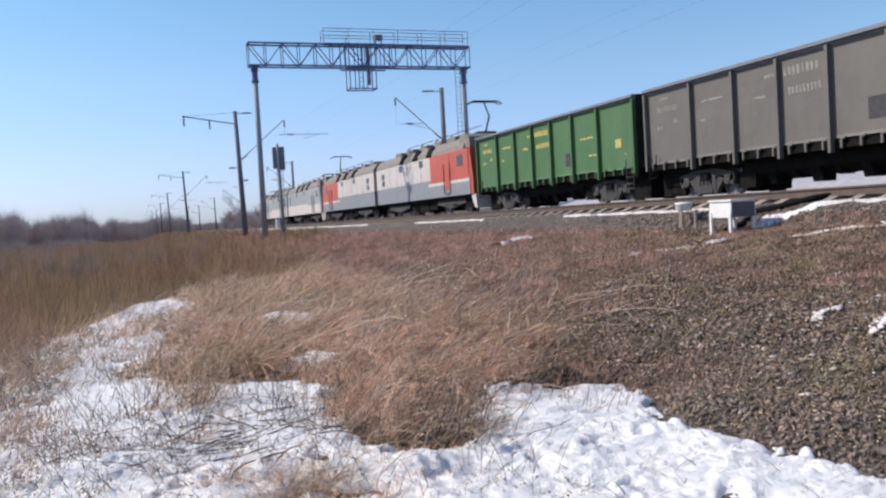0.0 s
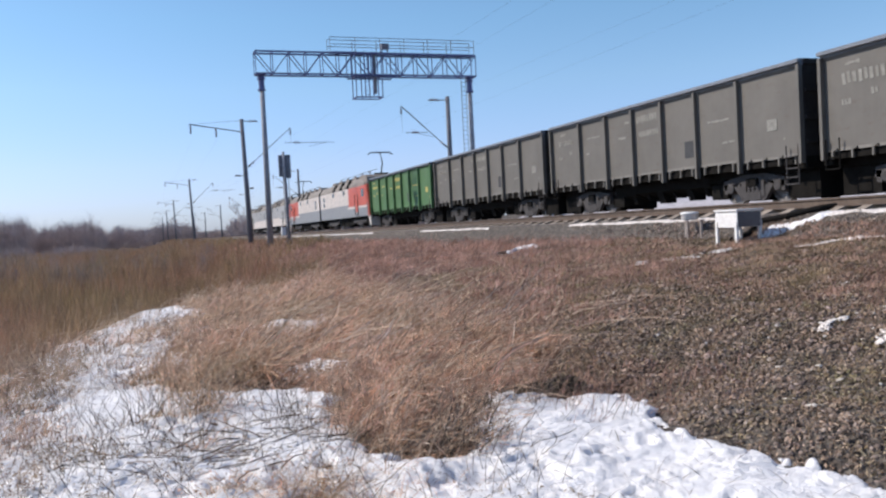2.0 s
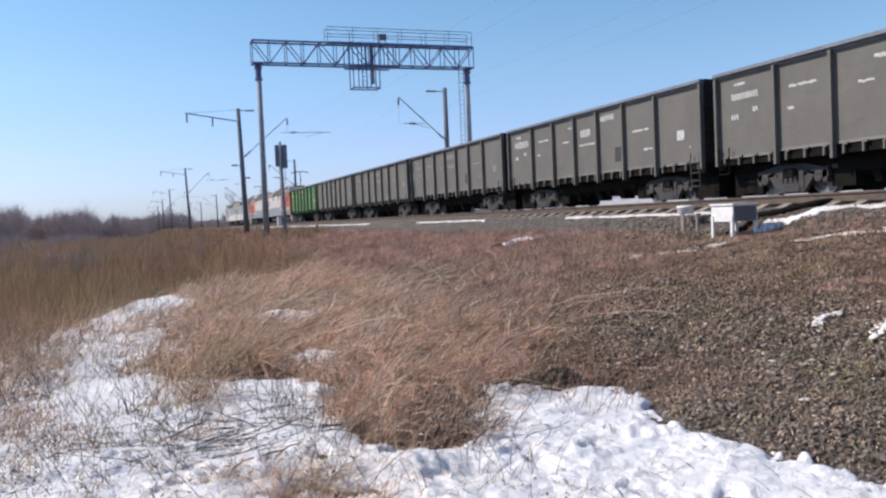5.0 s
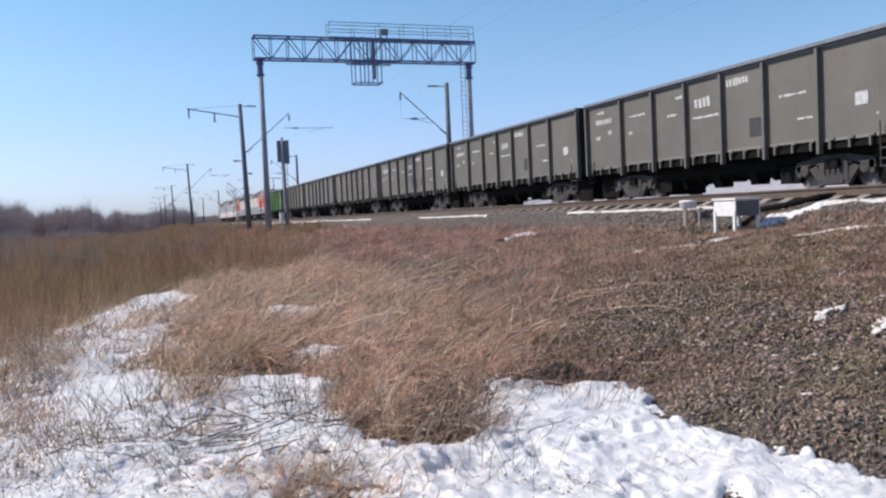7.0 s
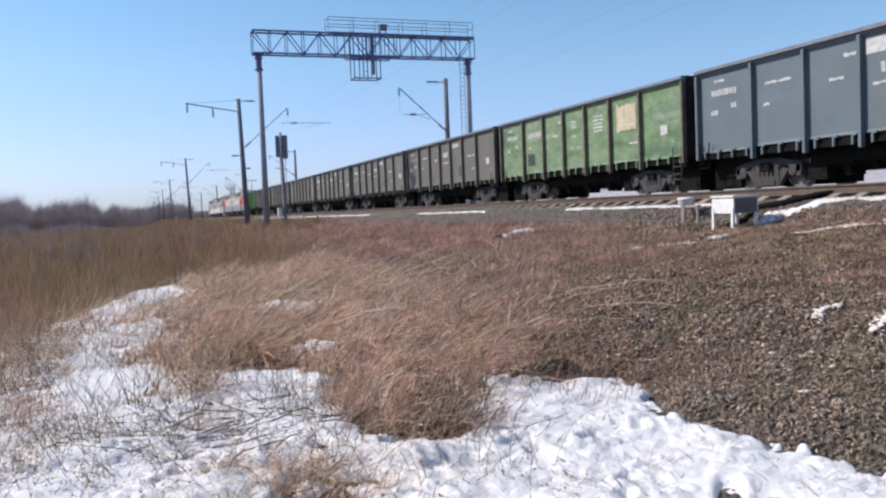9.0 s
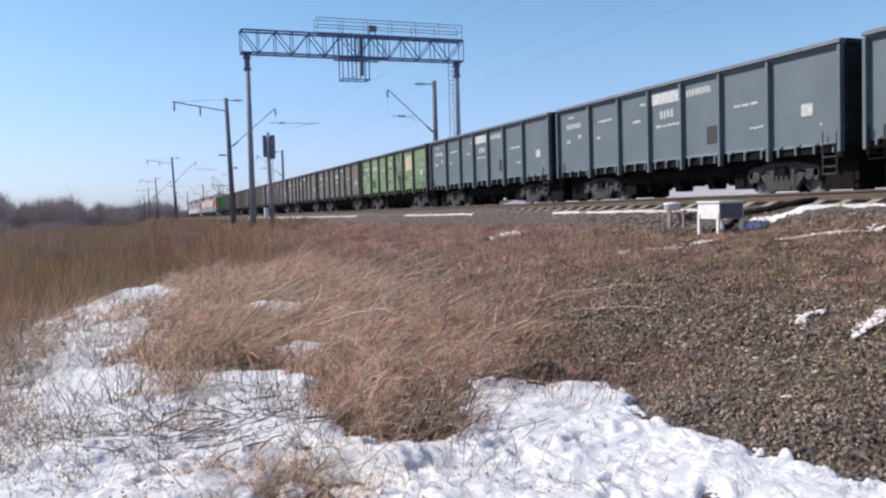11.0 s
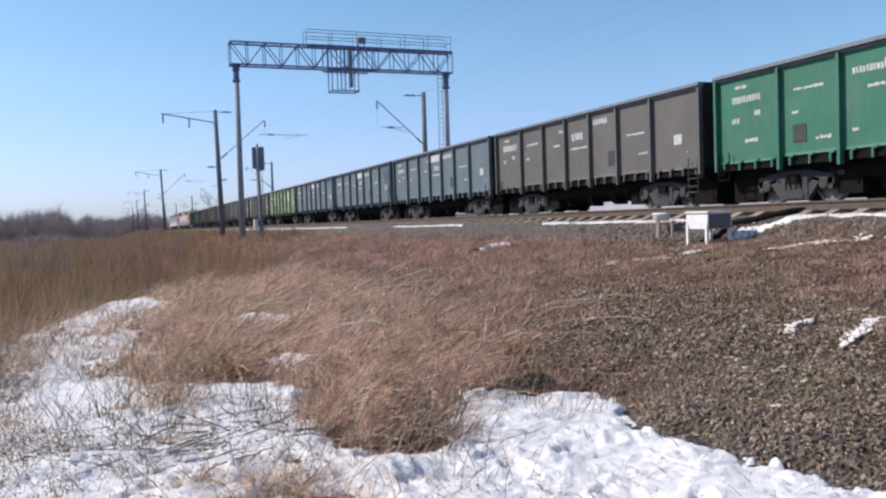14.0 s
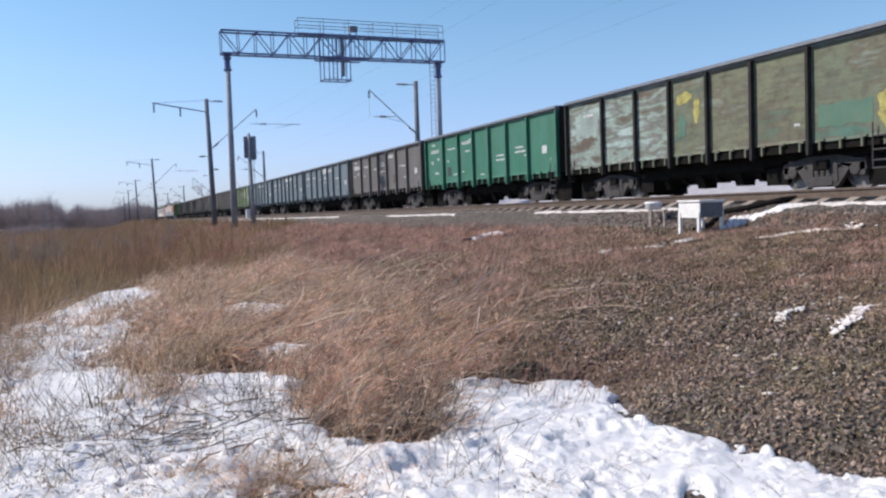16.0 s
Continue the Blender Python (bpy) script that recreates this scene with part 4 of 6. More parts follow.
FRAME_MESH, SPRING_MESH = side_frame_mesh(), spring_mesh()


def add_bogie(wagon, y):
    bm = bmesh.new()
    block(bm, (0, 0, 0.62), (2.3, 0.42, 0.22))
    # added dark filler between the wheels, hides the snow behind
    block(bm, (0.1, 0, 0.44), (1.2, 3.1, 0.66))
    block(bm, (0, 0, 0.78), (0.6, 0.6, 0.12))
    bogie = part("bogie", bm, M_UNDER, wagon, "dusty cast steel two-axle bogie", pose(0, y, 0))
    for s in (-1, 1):
        part("side_frame", FRAME_MESH, None, bogie, at=pose(s * 1.02, 0, 0, 0, 0, 180 if s > 0 else 0))
        part("spring_nest", SPRING_MESH, None, bogie, at=pose(s * 1.02, 0, 0))
        part("wheelset", WHEELS, None, bogie, at=pose(0, s * 0.925, 0.475))
    return bogie


def lug_mesh():
    bm = bmesh.new()
    plate_x(bm, [(-0.028, 0.95), (0.028, 0.95), (0.028, 1.19), (-0.125, 1.21), (-0.125, 1.165), (-0.028, 1.15)], -1.515, -1.47)
    bmesh.ops.recalc_face_normals(bm, faces=bm.faces[:])
    me = mesh_from(bm, "hatch_lug")
    me.materials.append(M_GREY)
    return me


LUG = lug_mesh()


def build_gondola():
    """The open goods wagon that all the others are copied from; x- is the side towards the grass."""
    w = thing("gondola_wagon", "open-topped steel goods wagon", "railway wagon", "goods wagons")
    for s in (-1, 1):
        for a, b in zip(EDGES, EDGES[1:]):
            bm = bmesh.new()
            y0, y1 = a + 0.03, b - 0.03
            low = 1.19 if abs(a) < 5 and abs(b) < 5 else 1.14
            # pressed sheet: shallow dish between the posts
            outer = [(s * 1.475, y0, low), (s * 1.475, y1, low), (s * 1.475, y1, TOP - 0.16), (s * 1.475, y0, TOP - 0.16)]
            inset = 0.07
            inner = [(s * 1.455, y0 + inset, low + inset), (s * 1.455, y1 - inset, low + inset), (s * 1.455, y1 - inset, TOP - 0.16 - inset), (s * 1.455, y0 + inset, TOP - 0.16 - inset)]
            back = [(s * 1.43, p[1], p[2]) for p in outer]
            vo, vi, vb = [[bm.verts.new(p) for p in q] for q in (outer, inner, back)]
            for i in range(4):
                j = (i + 1) % 4
                bm.faces.new((vo[i], vo[j], vi[j], vi[i]))
                bm.faces.new((vb[i], vb[j], vo[j], vo[i]))
            bm.faces.new(vi)
            bm.faces.new(vb[::-1])
            bmesh.ops.recalc_face_normals(bm, faces=bm.faces[:])
            part("side_panel", bm, M_GREY, w)
        for y in (-BODY + 0.05, *POSTS, BODY - 0.05):
            bm = bmesh.new()
            z0 = 0.86 if abs(y) < 6 else 0.95
            block(bm, (s * 1.525, y, (z0 + TOP - 0.15) / 2), (0.14, 0.085, TOP - 0.15 - z0))
            bmesh.ops.bevel(bm, geom=[e for e in bm.edges if abs(e.verts[0].co.z - e.verts[1].co.z) > 0.5], offset=0.022, segments=1)
            part("side_post", bm, M_GREY, w)
        bm = bmesh.new()
        sweep_y(bm, [(s * 1.43, TOP - 0.16), (s * 1.49, TOP - 0.16), (s * 1.49, TOP - 0.11), (s * 1.61, TOP - 0.10), (s * 1.61, TOP - 0.03), (s * 1.57, TOP), (s * 1.43, TOP)][::s], -BODY, BODY)
        part("top_rim", bm, M_RIM, w, "worn top rail with the sky's sheen in its colour")
        bm = bmesh.new()
        sweep_y(bm, [(s * 1.36, 0.96), (s * 1.42, 0.96), (s * 1.42, 1.26), (s * 1.36, 1.26)][::s], -BODY + 0.1, BODY - 0.1)
        part("side_sill", bm, M_UNDER, w)
        # unloading hatch lugs between the posts
        for a, b in zip(EDGES, EDGES[1:]):
            n = 3 if b - a < 2 else 4
            for k in range(n):
                part("hatch_lug", LUG, None, w, at=pose(0, a + (b - a) * (k + 0.5) / n, 0, 0, 0, 0 if s < 0 else 180))
    for s in (-1, 1):
        bm = bmesh.new()
        block(bm, (0, s * (BODY - 0.04), (1.0 + TOP) / 2), (2.86, 0.06, TOP - 1.0))
        for z in (1.5, 2.1, 2.8):
            block(bm, (0, s * (BODY + 0.02), z), (2.86, 0.07, 0.10))
        block(bm, (0, s * (BODY - 0.02), TOP - 0.07), (2.86, 0.12, 0.13))
        part("end_wall", bm, M_END, w, "end wall painted dark for the shade between wagons")
        bm = bmesh.new()
        block(bm, (0, s * (BODY - 0.1), 0.98), (2.9, 0.25, 0.30))
        part("buffer_beam", bm, M_UNDER, w)
        bm = bmesh.new()
        block(bm, (0, s * (BODY + 0.02), 1.05), (0.26, 0.55, 0.24))
        block(bm, (0.1, s * (BODY + 0.22), 1.05), (0.22, 0.12, 0.36))
        part("coupler", bm, M_UNDER, w, "black automatic coupler")
        # ladder and foot steps at the corners
        bm = bmesh.new()
        for y in (BODY - 0.14, BODY - 0.55):
            tube(bm, (-1.56, s * y, 0.42 if s < 0 else 0.7), (-1.56, s * y, 1.45), 0.018, 5)
        for z in ((0.45, 0.62, 0.85, 1.15) if s < 0 else (0.72, 1.0)):
            block(bm, (-1.56, s * (BODY - 0.345), z), (0.05, 0.42, 0.03))
        part("foot_ladder", bm, M_BOGIE if s < 0 else M_UNDER, w, "thin step ladder")
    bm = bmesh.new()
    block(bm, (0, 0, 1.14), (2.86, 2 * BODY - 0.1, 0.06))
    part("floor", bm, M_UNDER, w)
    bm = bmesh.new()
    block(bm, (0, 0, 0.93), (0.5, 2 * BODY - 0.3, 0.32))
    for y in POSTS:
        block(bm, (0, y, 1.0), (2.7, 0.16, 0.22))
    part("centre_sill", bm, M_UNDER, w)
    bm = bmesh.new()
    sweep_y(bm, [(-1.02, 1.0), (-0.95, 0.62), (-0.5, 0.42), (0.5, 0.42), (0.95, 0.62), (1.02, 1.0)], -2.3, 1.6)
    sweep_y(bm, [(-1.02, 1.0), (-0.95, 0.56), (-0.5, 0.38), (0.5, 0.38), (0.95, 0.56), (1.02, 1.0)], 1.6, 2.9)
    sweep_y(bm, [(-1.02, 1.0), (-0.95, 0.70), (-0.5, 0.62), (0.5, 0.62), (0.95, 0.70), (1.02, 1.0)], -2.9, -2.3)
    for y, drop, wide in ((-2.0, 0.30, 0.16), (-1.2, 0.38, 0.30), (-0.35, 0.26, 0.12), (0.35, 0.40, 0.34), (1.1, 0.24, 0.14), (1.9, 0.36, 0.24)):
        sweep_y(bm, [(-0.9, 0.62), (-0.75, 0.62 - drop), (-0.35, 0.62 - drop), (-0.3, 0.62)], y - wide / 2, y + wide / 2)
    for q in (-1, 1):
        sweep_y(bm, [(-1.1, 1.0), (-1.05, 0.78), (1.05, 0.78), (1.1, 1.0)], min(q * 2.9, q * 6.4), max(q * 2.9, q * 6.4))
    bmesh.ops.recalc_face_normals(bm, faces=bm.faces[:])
    part("underframe", bm, M_UNDER, w, "grimy hatches under the floor, blackened for shade")
    bm = bmesh.new()
    lathe(bm, (-0.55, -0.9, 0.72), (0, 1, 0), [(0, 0.05), (0.03, 0.16), (0.75, 0.16), (0.8, 0.05)], 12)
    tube(bm, (-0.6, 0.2, 0.75), (-0.6, 2.4, 0.72), 0.025, 6)
    block(bm, (-0.55, -0.5, 0.9), (0.1, 0.5, 0.2))
    part("brake_cylinder", bm, M_UNDER, w)
    bm = bmesh.new()
    lathe(bm, (-0.5, 1.1, 0.70), (0, 1, 0), [(0, 0.05), (0.05, 0.19), (0.95, 0.19), (1.0, 0.05)], 12)
    tube(bm, (-0.7, -3.2, 0.62), (-0.7, 3.2, 0.62), 0.02, 6)
    part("air_tank", bm, M_UNDER, w)
    # draft gear and lever boxes, oversized as dark filler below the floor
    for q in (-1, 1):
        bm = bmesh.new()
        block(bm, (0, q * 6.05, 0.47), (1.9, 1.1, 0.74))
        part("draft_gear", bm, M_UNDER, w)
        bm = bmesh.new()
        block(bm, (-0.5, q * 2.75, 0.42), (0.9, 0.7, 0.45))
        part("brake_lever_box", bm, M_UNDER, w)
    for y in (-4.325, 4.325):
        add_bogie(w, y)
    bm = bmesh.new()
    for s in (-1, 1):
        for k in range(6):
            a, b = k / 6, (k + 1) / 6
            tube(bm, (0.35, s * (BODY + 0.05 + 0.2 * a), 0.9 - 0.5 * math.sin(math.pi * a * 0.5)), (0.35, s * (BODY + 0.05 + 0.2 * b), 0.9 - 0.5 * math.sin(math.pi * b * 0.5)), 0.03, 6)
    part("brake_hose", bm, M_UNDER, w, "black rubber brake hoses")
    return w


PAINTED = ("side_panel", "side_post", "hatch_lug")


def repaint(wagon, mat):
    for o in wagon.children:
        if o.name.split(".")[0] in PAINTED:
            o.material_slots[0].link = "OBJECT"
            o.material_slots[0].material = mat


FACE = -1.4555


def bars(wagon, y, z, wide, high, n, mat, name="painted_mark", seed=0):
    """A row of short painted bars that stands for writing."""
    rng = random.Random(seed + int(y * 100) + int(z * 100))
    step = wide / n
    bm = bmesh.new()
    if high < 0.15:
        # small writing runs together into ragged streaks
        k = 0
        while k < n:
            word = min(n - k, rng.randint(2, 5))
            y0, y1 = y - wide / 2 + step * k, y - wide / 2 + step * (k + word - 0.35)
            upper = [(y0 + (y1 - y0) * c / (word * 2), z + high * rng.uniform(0.15, 0.45)) for c in range(word * 2 + 1)]
            lower = [(q, z - high * rng.uniform(0.1, 0.42)) for q, _ in upper]
            plate_x(bm, upper + lower[::-1], FACE - 0.008, FACE)
            k += word
    else:
        # large writing: one slanting bar for each character
        n = max(n, int(wide / (high * 0.52)))
        step = wide / n
        for k in range(n):
            a, b, lean = y - wide / 2 + step * (k + rng.uniform(0.05, 0.18)), y - wide / 2 + step * (k + rng.uniform(0.68, 0.85)), high * 0.07
            top, foot = z + high * rng.uniform(0.36, 0.5), z - high * rng.uniform(0.36, 0.5)
            plate_x(bm, [(a, foot), (b, foot), (b + lean, top), (a + lean, top)], FACE - 0.008, FACE)
    bmesh.ops.recalc_face_normals(bm, faces=bm.faces[:])
    tagged(part(name, bm, mat, wagon), kind="stuff")


def field(wagon, y, z, wide, high, mat, name="painted_field", label=""):
    bm = bmesh.new()
    block(bm, (FACE - 0.006, y, z), (0.012, wide, high))
    part(name, bm, mat, wagon, label)


def scrawl(wagon, y, z, wide, high, mat, seed, label):
    """A sprayed blot with a ragged outline."""
    rng = random.Random(seed)
    n = 44
    pts = []
    for k in range(n):
        a = 2 * math.pi * k / n
        r = 0.78 + 0.13 * math.sin(2 * a + seed) + 0.09 * math.sin(5 * a + seed * 1.7) + rng.uniform(-0.14, 0.10)
        pts.append((y + math.cos(a) * r * wide / 2, z + math.sin(a) * r * high / 2))
    bm = bmesh.new()
    plate_x(bm, pts, FACE - 0.009, FACE)
    bmesh.ops.recalc_face_normals(bm, faces=bm.faces[:])
    part("sprayed_blot", bm, mat, wagon, label)


def band(wagon, y, z, wide, high, mat, seed, label):
    """A field of old paint, worn ragged along its edges."""
    rng = random.Random(seed)
    n = max(6, int(wide / 0.06))
    upper = [(y - wide / 2 + wide * k / n, z + high * (0.45 + 0.12 * noise.noise(Vector((k * 0.3, seed, 0.0))) + 0.04 * rng.random())) for k in range(n + 1)]
    lower = [(q, z - high * (0.45 + 0.15 * noise.noise(Vector((q * 3, seed, 5.0))) + 0.04 * rng.random())) for q, _ in upper]
    bm = bmesh.new()
    plate_x(bm, upper + lower[::-1], FACE - 0.0045 - 0.001 * (seed % 3), FACE)
    bmesh.ops.recalc_face_normals(bm, faces=bm.faces[:])
    part("paint_band", bm, mat, wagon, label)


def usual_marks(w, mat, style, seed):
    """Number at the front panel, data blocks in the middle, small plates at the rear."""
    if style == "worn":
        bars(w, 5.3, 2.95, 0.6, 0.12, 5, mat, seed=seed)
        bars(w, -3.9, 1.62, 0.2, 0.12, 2, mat, seed=seed)
        return
    if seed not in (3, 4, 11):
        bars(w, 5.55, 2.83, 1.05, 0.20, 8, mat, seed=seed)
    bars(w, 5.75, 3.16, 0.45, 0.13, 4, mat, seed=seed)
    bars(w, 5.95, 2.28, 0.30, 0.16, 2, mat, seed=seed)
    bars(w, 5.15, 2.42, 0.22, 0.16, 2, mat, seed=seed)
    if style != "olive":
        bars(w, 3.5, 2.80, 0.95, 0.11, 6, mat, seed=seed)
    bars(w, 3.9, 2.25, 0.25, 0.12, 2, mat, seed=seed)
    bars(w, 1.6, 2.55, 0.5, 0.12, 3, mat, seed=seed)
    bars(w, 1.2, 3.05, 0.4, 0.14, 3, mat, seed=seed)
    if style == "teal":
        field(w, 3.75, 1.72, 0.42, 0.44, M_PATCH, "repair_patch", "dull grey repair patch")
        bars(w, 5.4, 1.72, 0.5, 0.14, 4, mat, seed=seed)
        bars(w, 3.05, 1.55, 0.5, 0.13, 4, mat, seed=seed)
        bars(w, 1.7, 2.95, 1.0, 0.17, 8, mat, seed=seed)
        bars(w, 2.15, 1.62, 0.2, 0.14, 2, mat, seed=seed)
        bars(w, 0.05, 1.4, 0.5, 0.08, 4, mat, seed=seed)
        for y, z in ((-1.75, 2.1), (-3.5, 2.3)):
            bars(w, y, z, 0.7, 0.11, 6, mat, seed=seed)
            bars(w, y - 0.05, z - 0.18, 0.95, 0.11, 8, mat, seed=seed + 3)
        bars(w, -4.1, 1.95, 0.5, 0.1, 5, mat, seed=seed)
    else:
        bars(w, -3.4, 2.45, 0.95, 0.10, 6, mat, seed=seed)
        bars(w, -3.8, 1.80, 0.55, 0.10, 4, mat, seed=seed)
    bars(w, -5.95, 1.65, 0.09, 0.09, 1, mat, seed=seed)
    field(w, -5.55, 2.05, 0.36, 0.30, mat, "small_plate", "small painted plate")
    if style == "block":
        field(w, 0.05, 3.12, 1.35, 0.34, mat, label="solid white painted rectangle")
        bars(w, 0.0, 2.62, 0.7, 0.28, 4, mat, seed=seed)
        bars(w, 0.0, 2.27, 1.2, 0.10, 8, mat, seed=seed)
        bars(w, -1.5, 3.10, 1.1, 0.22, 5, mat, seed=seed + 5)
    elif style == "lines":
        bars(w, 0.1, 3.05, 1.2, 0.26, 7, mat, seed=seed)
        bars(w, 0.0, 2.55, 1.1, 0.22, 7, mat, seed=seed)
    elif style == "mesh":
        bars(w, 0.1, 2.75, 0.75, 0.30, 4, mat, seed=seed)
        bars(w, 0.0, 2.32, 1.2, 0.10, 9, mat, seed=seed)
        bars(w, -1.4, 3.12, 0.9, 0.22, 5, mat, seed=seed + 5)
    if style not in ("teal", "olive"):
        field(w, -2.12, 1.78, 0.52, 0.50, M_PATCH, "repair_patch", "dark square repair patch")


FLEET = [
    (M_LIME, M_YELLOW, "lines", "bright green open goods wagon with pale lettering bars"),
    (M_GREY, M_FAINT, "lines", "dusty grey open goods wagon with rubbed-off lettering bars"),
    (M_GREY, M_FAINT, "lines", "dusty grey open goods wagon with rubbed-off lettering bars"),
    (M_GREY, M_FAINT, "lines", "dusty grey open goods wagon with rubbed-off lettering bars"),
    (M_GREY, M_WHITE, "mesh", "dusty grey open goods wagon with a large white number bar"),
    (M_GREY, M_WHITE, "mesh", "dusty grey open goods wagon with white lettering bars"),
    (M_GREY, M_WHITE, "mesh", "dusty grey open goods wagon with white lettering bars"),
    (M_OLIVE, M_WHITE, "olive", "faded olive-green open goods wagon with rust and a cream field"),
    (M_BLUE, M_WHITE, "block", "clean blue-grey open goods wagon with a white rectangle"),
    (M_BLUE, M_WHITE, "block", "clean blue-grey open goods wagon with a white rectangle"),
    (M_BLUE, M_WHITE, "block", "clean blue-grey open goods wagon with a white rectangle"),
    (M_DARK, M_WHITE, "mesh", "brownish dark grey open goods wagon with white lettering bars"),
    (M_TEAL, M_WHITE, "teal", "teal-green open goods wagon with white lettering bars"),
    (M_WORN, M_WHITE, "worn", "badly worn green and rusty open goods wagon with yellow scrawls"),
]


def run(t):
    """How far the train has gone at t seconds; it slows a little, then picks up."""
    return SPEED * t + 0.2364 -0.28703 * t +0.021464 * t * t +0.0004469 * t * t * t -0.00004421 * t ** 4


def wagon_y(n, t):
    return 7.38 + run(t) - SPEED * 11 + (10 - n) * PITCH


proto = build_gondola()
WAGONS = [proto] + [copy_thing(proto, Matrix()) for _ in FLEET[1:]]
for n, (w, (paint, mark, style, label)) in enumerate(zip(WAGONS, FLEET)):
    repaint(w, paint)
    tagged(w, label)
    usual_marks(w, mark, style, n)
    if n in (3, 4, 11):
        bars(w, 5.45, 2.83, 1.25, 0.30, 8, mark, seed=n + 60)
    if style == "olive":
        for k in range(5):
            bars(w, -1.6, 2.95 - 0.13 * k, 0.62 + 0.1 * (k % 2), 0.10, 6, M_WHITE, seed=54 + k)
        for k in range(3):
            bars(w, 0.15, 2.95 - 0.11 * k, 0.45, 0.09, 4, M_WHITE, seed=64 + k)
        bars(w, 0.2, 2.4, 0.3, 0.12, 3, M_WHITE, seed=70)
        scrawl(w, 0.0, 1.95, 1.35, 0.16, M_PALEGREEN, 50, "pale painted-over band")
        field(w, 3.75, 1.75, 0.62, 0.5, M_PATCH, "repair_patch", "dark square repair patch")
        bars(w, 3.4, 2.78, 1.3, 0.24, 8, M_WHITE, seed=53)
        band(w, -3.42, 2.7, 1.15, 0.9, M_CREAM, 6, "large faded cream field")
        for o in w.children:
            if o.name.split(".")[0] == "side_post":
                o.material_slots[0].material = M_RUST
    if style == "worn":
        for o in w.children:
            if o.name.split(".")[0] == "side_post":
                o.material_slots[0].material = M_END
            if o.name.split(".")[0] == "side_panel":
                mid = sum(p.co.y for p in o.data.vertices) / len(o.data.vertices)
                o.material_slots[0].material = M_MINT if mid > 1.0 else M_BROWN if -4.4 < mid < -0.9 else M_WORN
        band(w, -5.3, 1.75, 1.5, 0.55, M_TEALBLOT, 3, "dull teal paint")
        band(w, 5.4, 2.6, 1.4, 0.9, M_MINTPALE, 4, "pale mint paint")
        scrawl(w, 0.25, 2.85, 0.75, 0.5, M_OLDYELLOW, 40, "faded yellow sprayed blot")
        scrawl(w, -0.3, 2.45, 0.4, 0.8, M_OLDYELLOW, 42, "faded yellow sprayed blot")
        scrawl(w, -6.35, 1.75, 0.5, 0.9, M_OLDYELLOW, 43, "faded yellow sprayed blot")
        scrawl(w, 0.35, 2.05, 0.6, 0.8, M_TEALBLOT, 48, "teal painted-over field")


def build_section(red_end, lower, roof_up, cab_paint=M_LOCO_RED):
    """One locomotive section, cab at -y when red_end is -1; x- is the side towards the grass."""
    s = red_end
    half, wid = 8.45, 1.54
    loco = thing("locomotive_section", "electric freight locomotive section", "locomotive", "locomotive sections")
    cab = s * half

    def shell(y0, y1, z0, z1, mat, name, x=wid):
        bm = bmesh.new()
        sweep_y(bm, [(-x, z0), (x, z0), (x, z1), (-x, z1)], min(y0, y1), max(y0, y1))
        part(name, bm, mat, loco)
    shell(-s * half, s * (half - 0.35), 0.95, 1.95, lower, "lower_body")
    shell(-s * half, s * 2.4, 1.953, 3.25, M_LOCO_WHITE if cab_paint is M_LOCO_RED else cab_paint, "upper_body")
    shell(s * 2.4, s * (half - 0.45), 1.75, 3.25, cab_paint, "cab_side", wid + 0.004)
    shell(s * 2.0, s * (half - 0.40), 1.60, 1.76, M_LOCO_WHITE, "white_band", wid + 0.008)
    # sloping nose
    bm = bmesh.new()
    pts = [(half - 0.45, 0.95), (half + 0.02, 0.95), (half, 1.75), (half - 0.30, 3.3), (half - 0.45, 3.3)]
    plate_x(bm, [(s * y, z) for y, z in pts][::s], -wid + 0.03, wid - 0.03)
    bmesh.ops.recalc_face_normals(bm, faces=bm.faces[:])
    part("cab_nose", bm, cab_paint, loco, "sloping cab front")
    bm = bmesh.new()
    pts = [(half - 0.30, 3.304), (half - 0.42, 3.82), (half - 0.85, 4.0), (half - 1.6, 4.02), (half - 1.6, 3.304)]
    plate_x(bm, [(s * y, z) for y, z in pts][::s], -wid + 0.10, wid - 0.10)
    bmesh.ops.recalc_face_normals(bm, faces=bm.faces[:])
    part("cab_brow", bm, M_ROOF, loco, "dusty cab roof edge")
    for x in (-0.62, 0.62):
        bm = bmesh.new()
        block(bm, (x, s * (half - 0.27), 3.22), (1.08, 0.06, 0.95), Matrix.Rotation(s * 0.2, 3, "X"))
        part("windscreen", bm, M_GLASS, loco, "dark windscreen")
    for k in range(5):
        bm = bmesh.new()
        block(bm, (-wid - 0.006, -s * 3.0, 2.10 + k * 0.24), (0.014, 10.6, 0.05))
        part("body_rib", bm, M_LOCO_WHITE if cab_paint is M_LOCO_RED else cab_paint, loco)
    # arched roof
    bm = bmesh.new()
    arc = [(-wid, 3.25), (-wid + 0.06, 3.5), (-wid + 0.35, 3.82), (-0.7, 4.0), (0.7, 4.0), (wid - 0.35, 3.82), (wid - 0.06, 3.5), (wid, 3.25)]
    sweep_y(bm, arc, -half, half - 1.0) if s > 0 else sweep_y(bm, arc, -half + 1.0, half)
    bmesh.ops.recalc_face_normals(bm, faces=bm.faces[:])
    part("roof", bm, M_ROOF, loco, "dusty arched roof")
    for y in (-5.6, -3.2, -0.6, 1.8, 4.0):
        bm = bmesh.new()
        block(bm, (0, s * y, 4.08), (1.6, 1.2, 0.22))
        bmesh.ops.bevel(bm, geom=bm.edges[:], offset=0.05, segments=1)
        part("roof_hatch", bm, M_ROOF, loco)
        if y in (-5.6, 4.0):
            continue
        bm = bmesh.new()
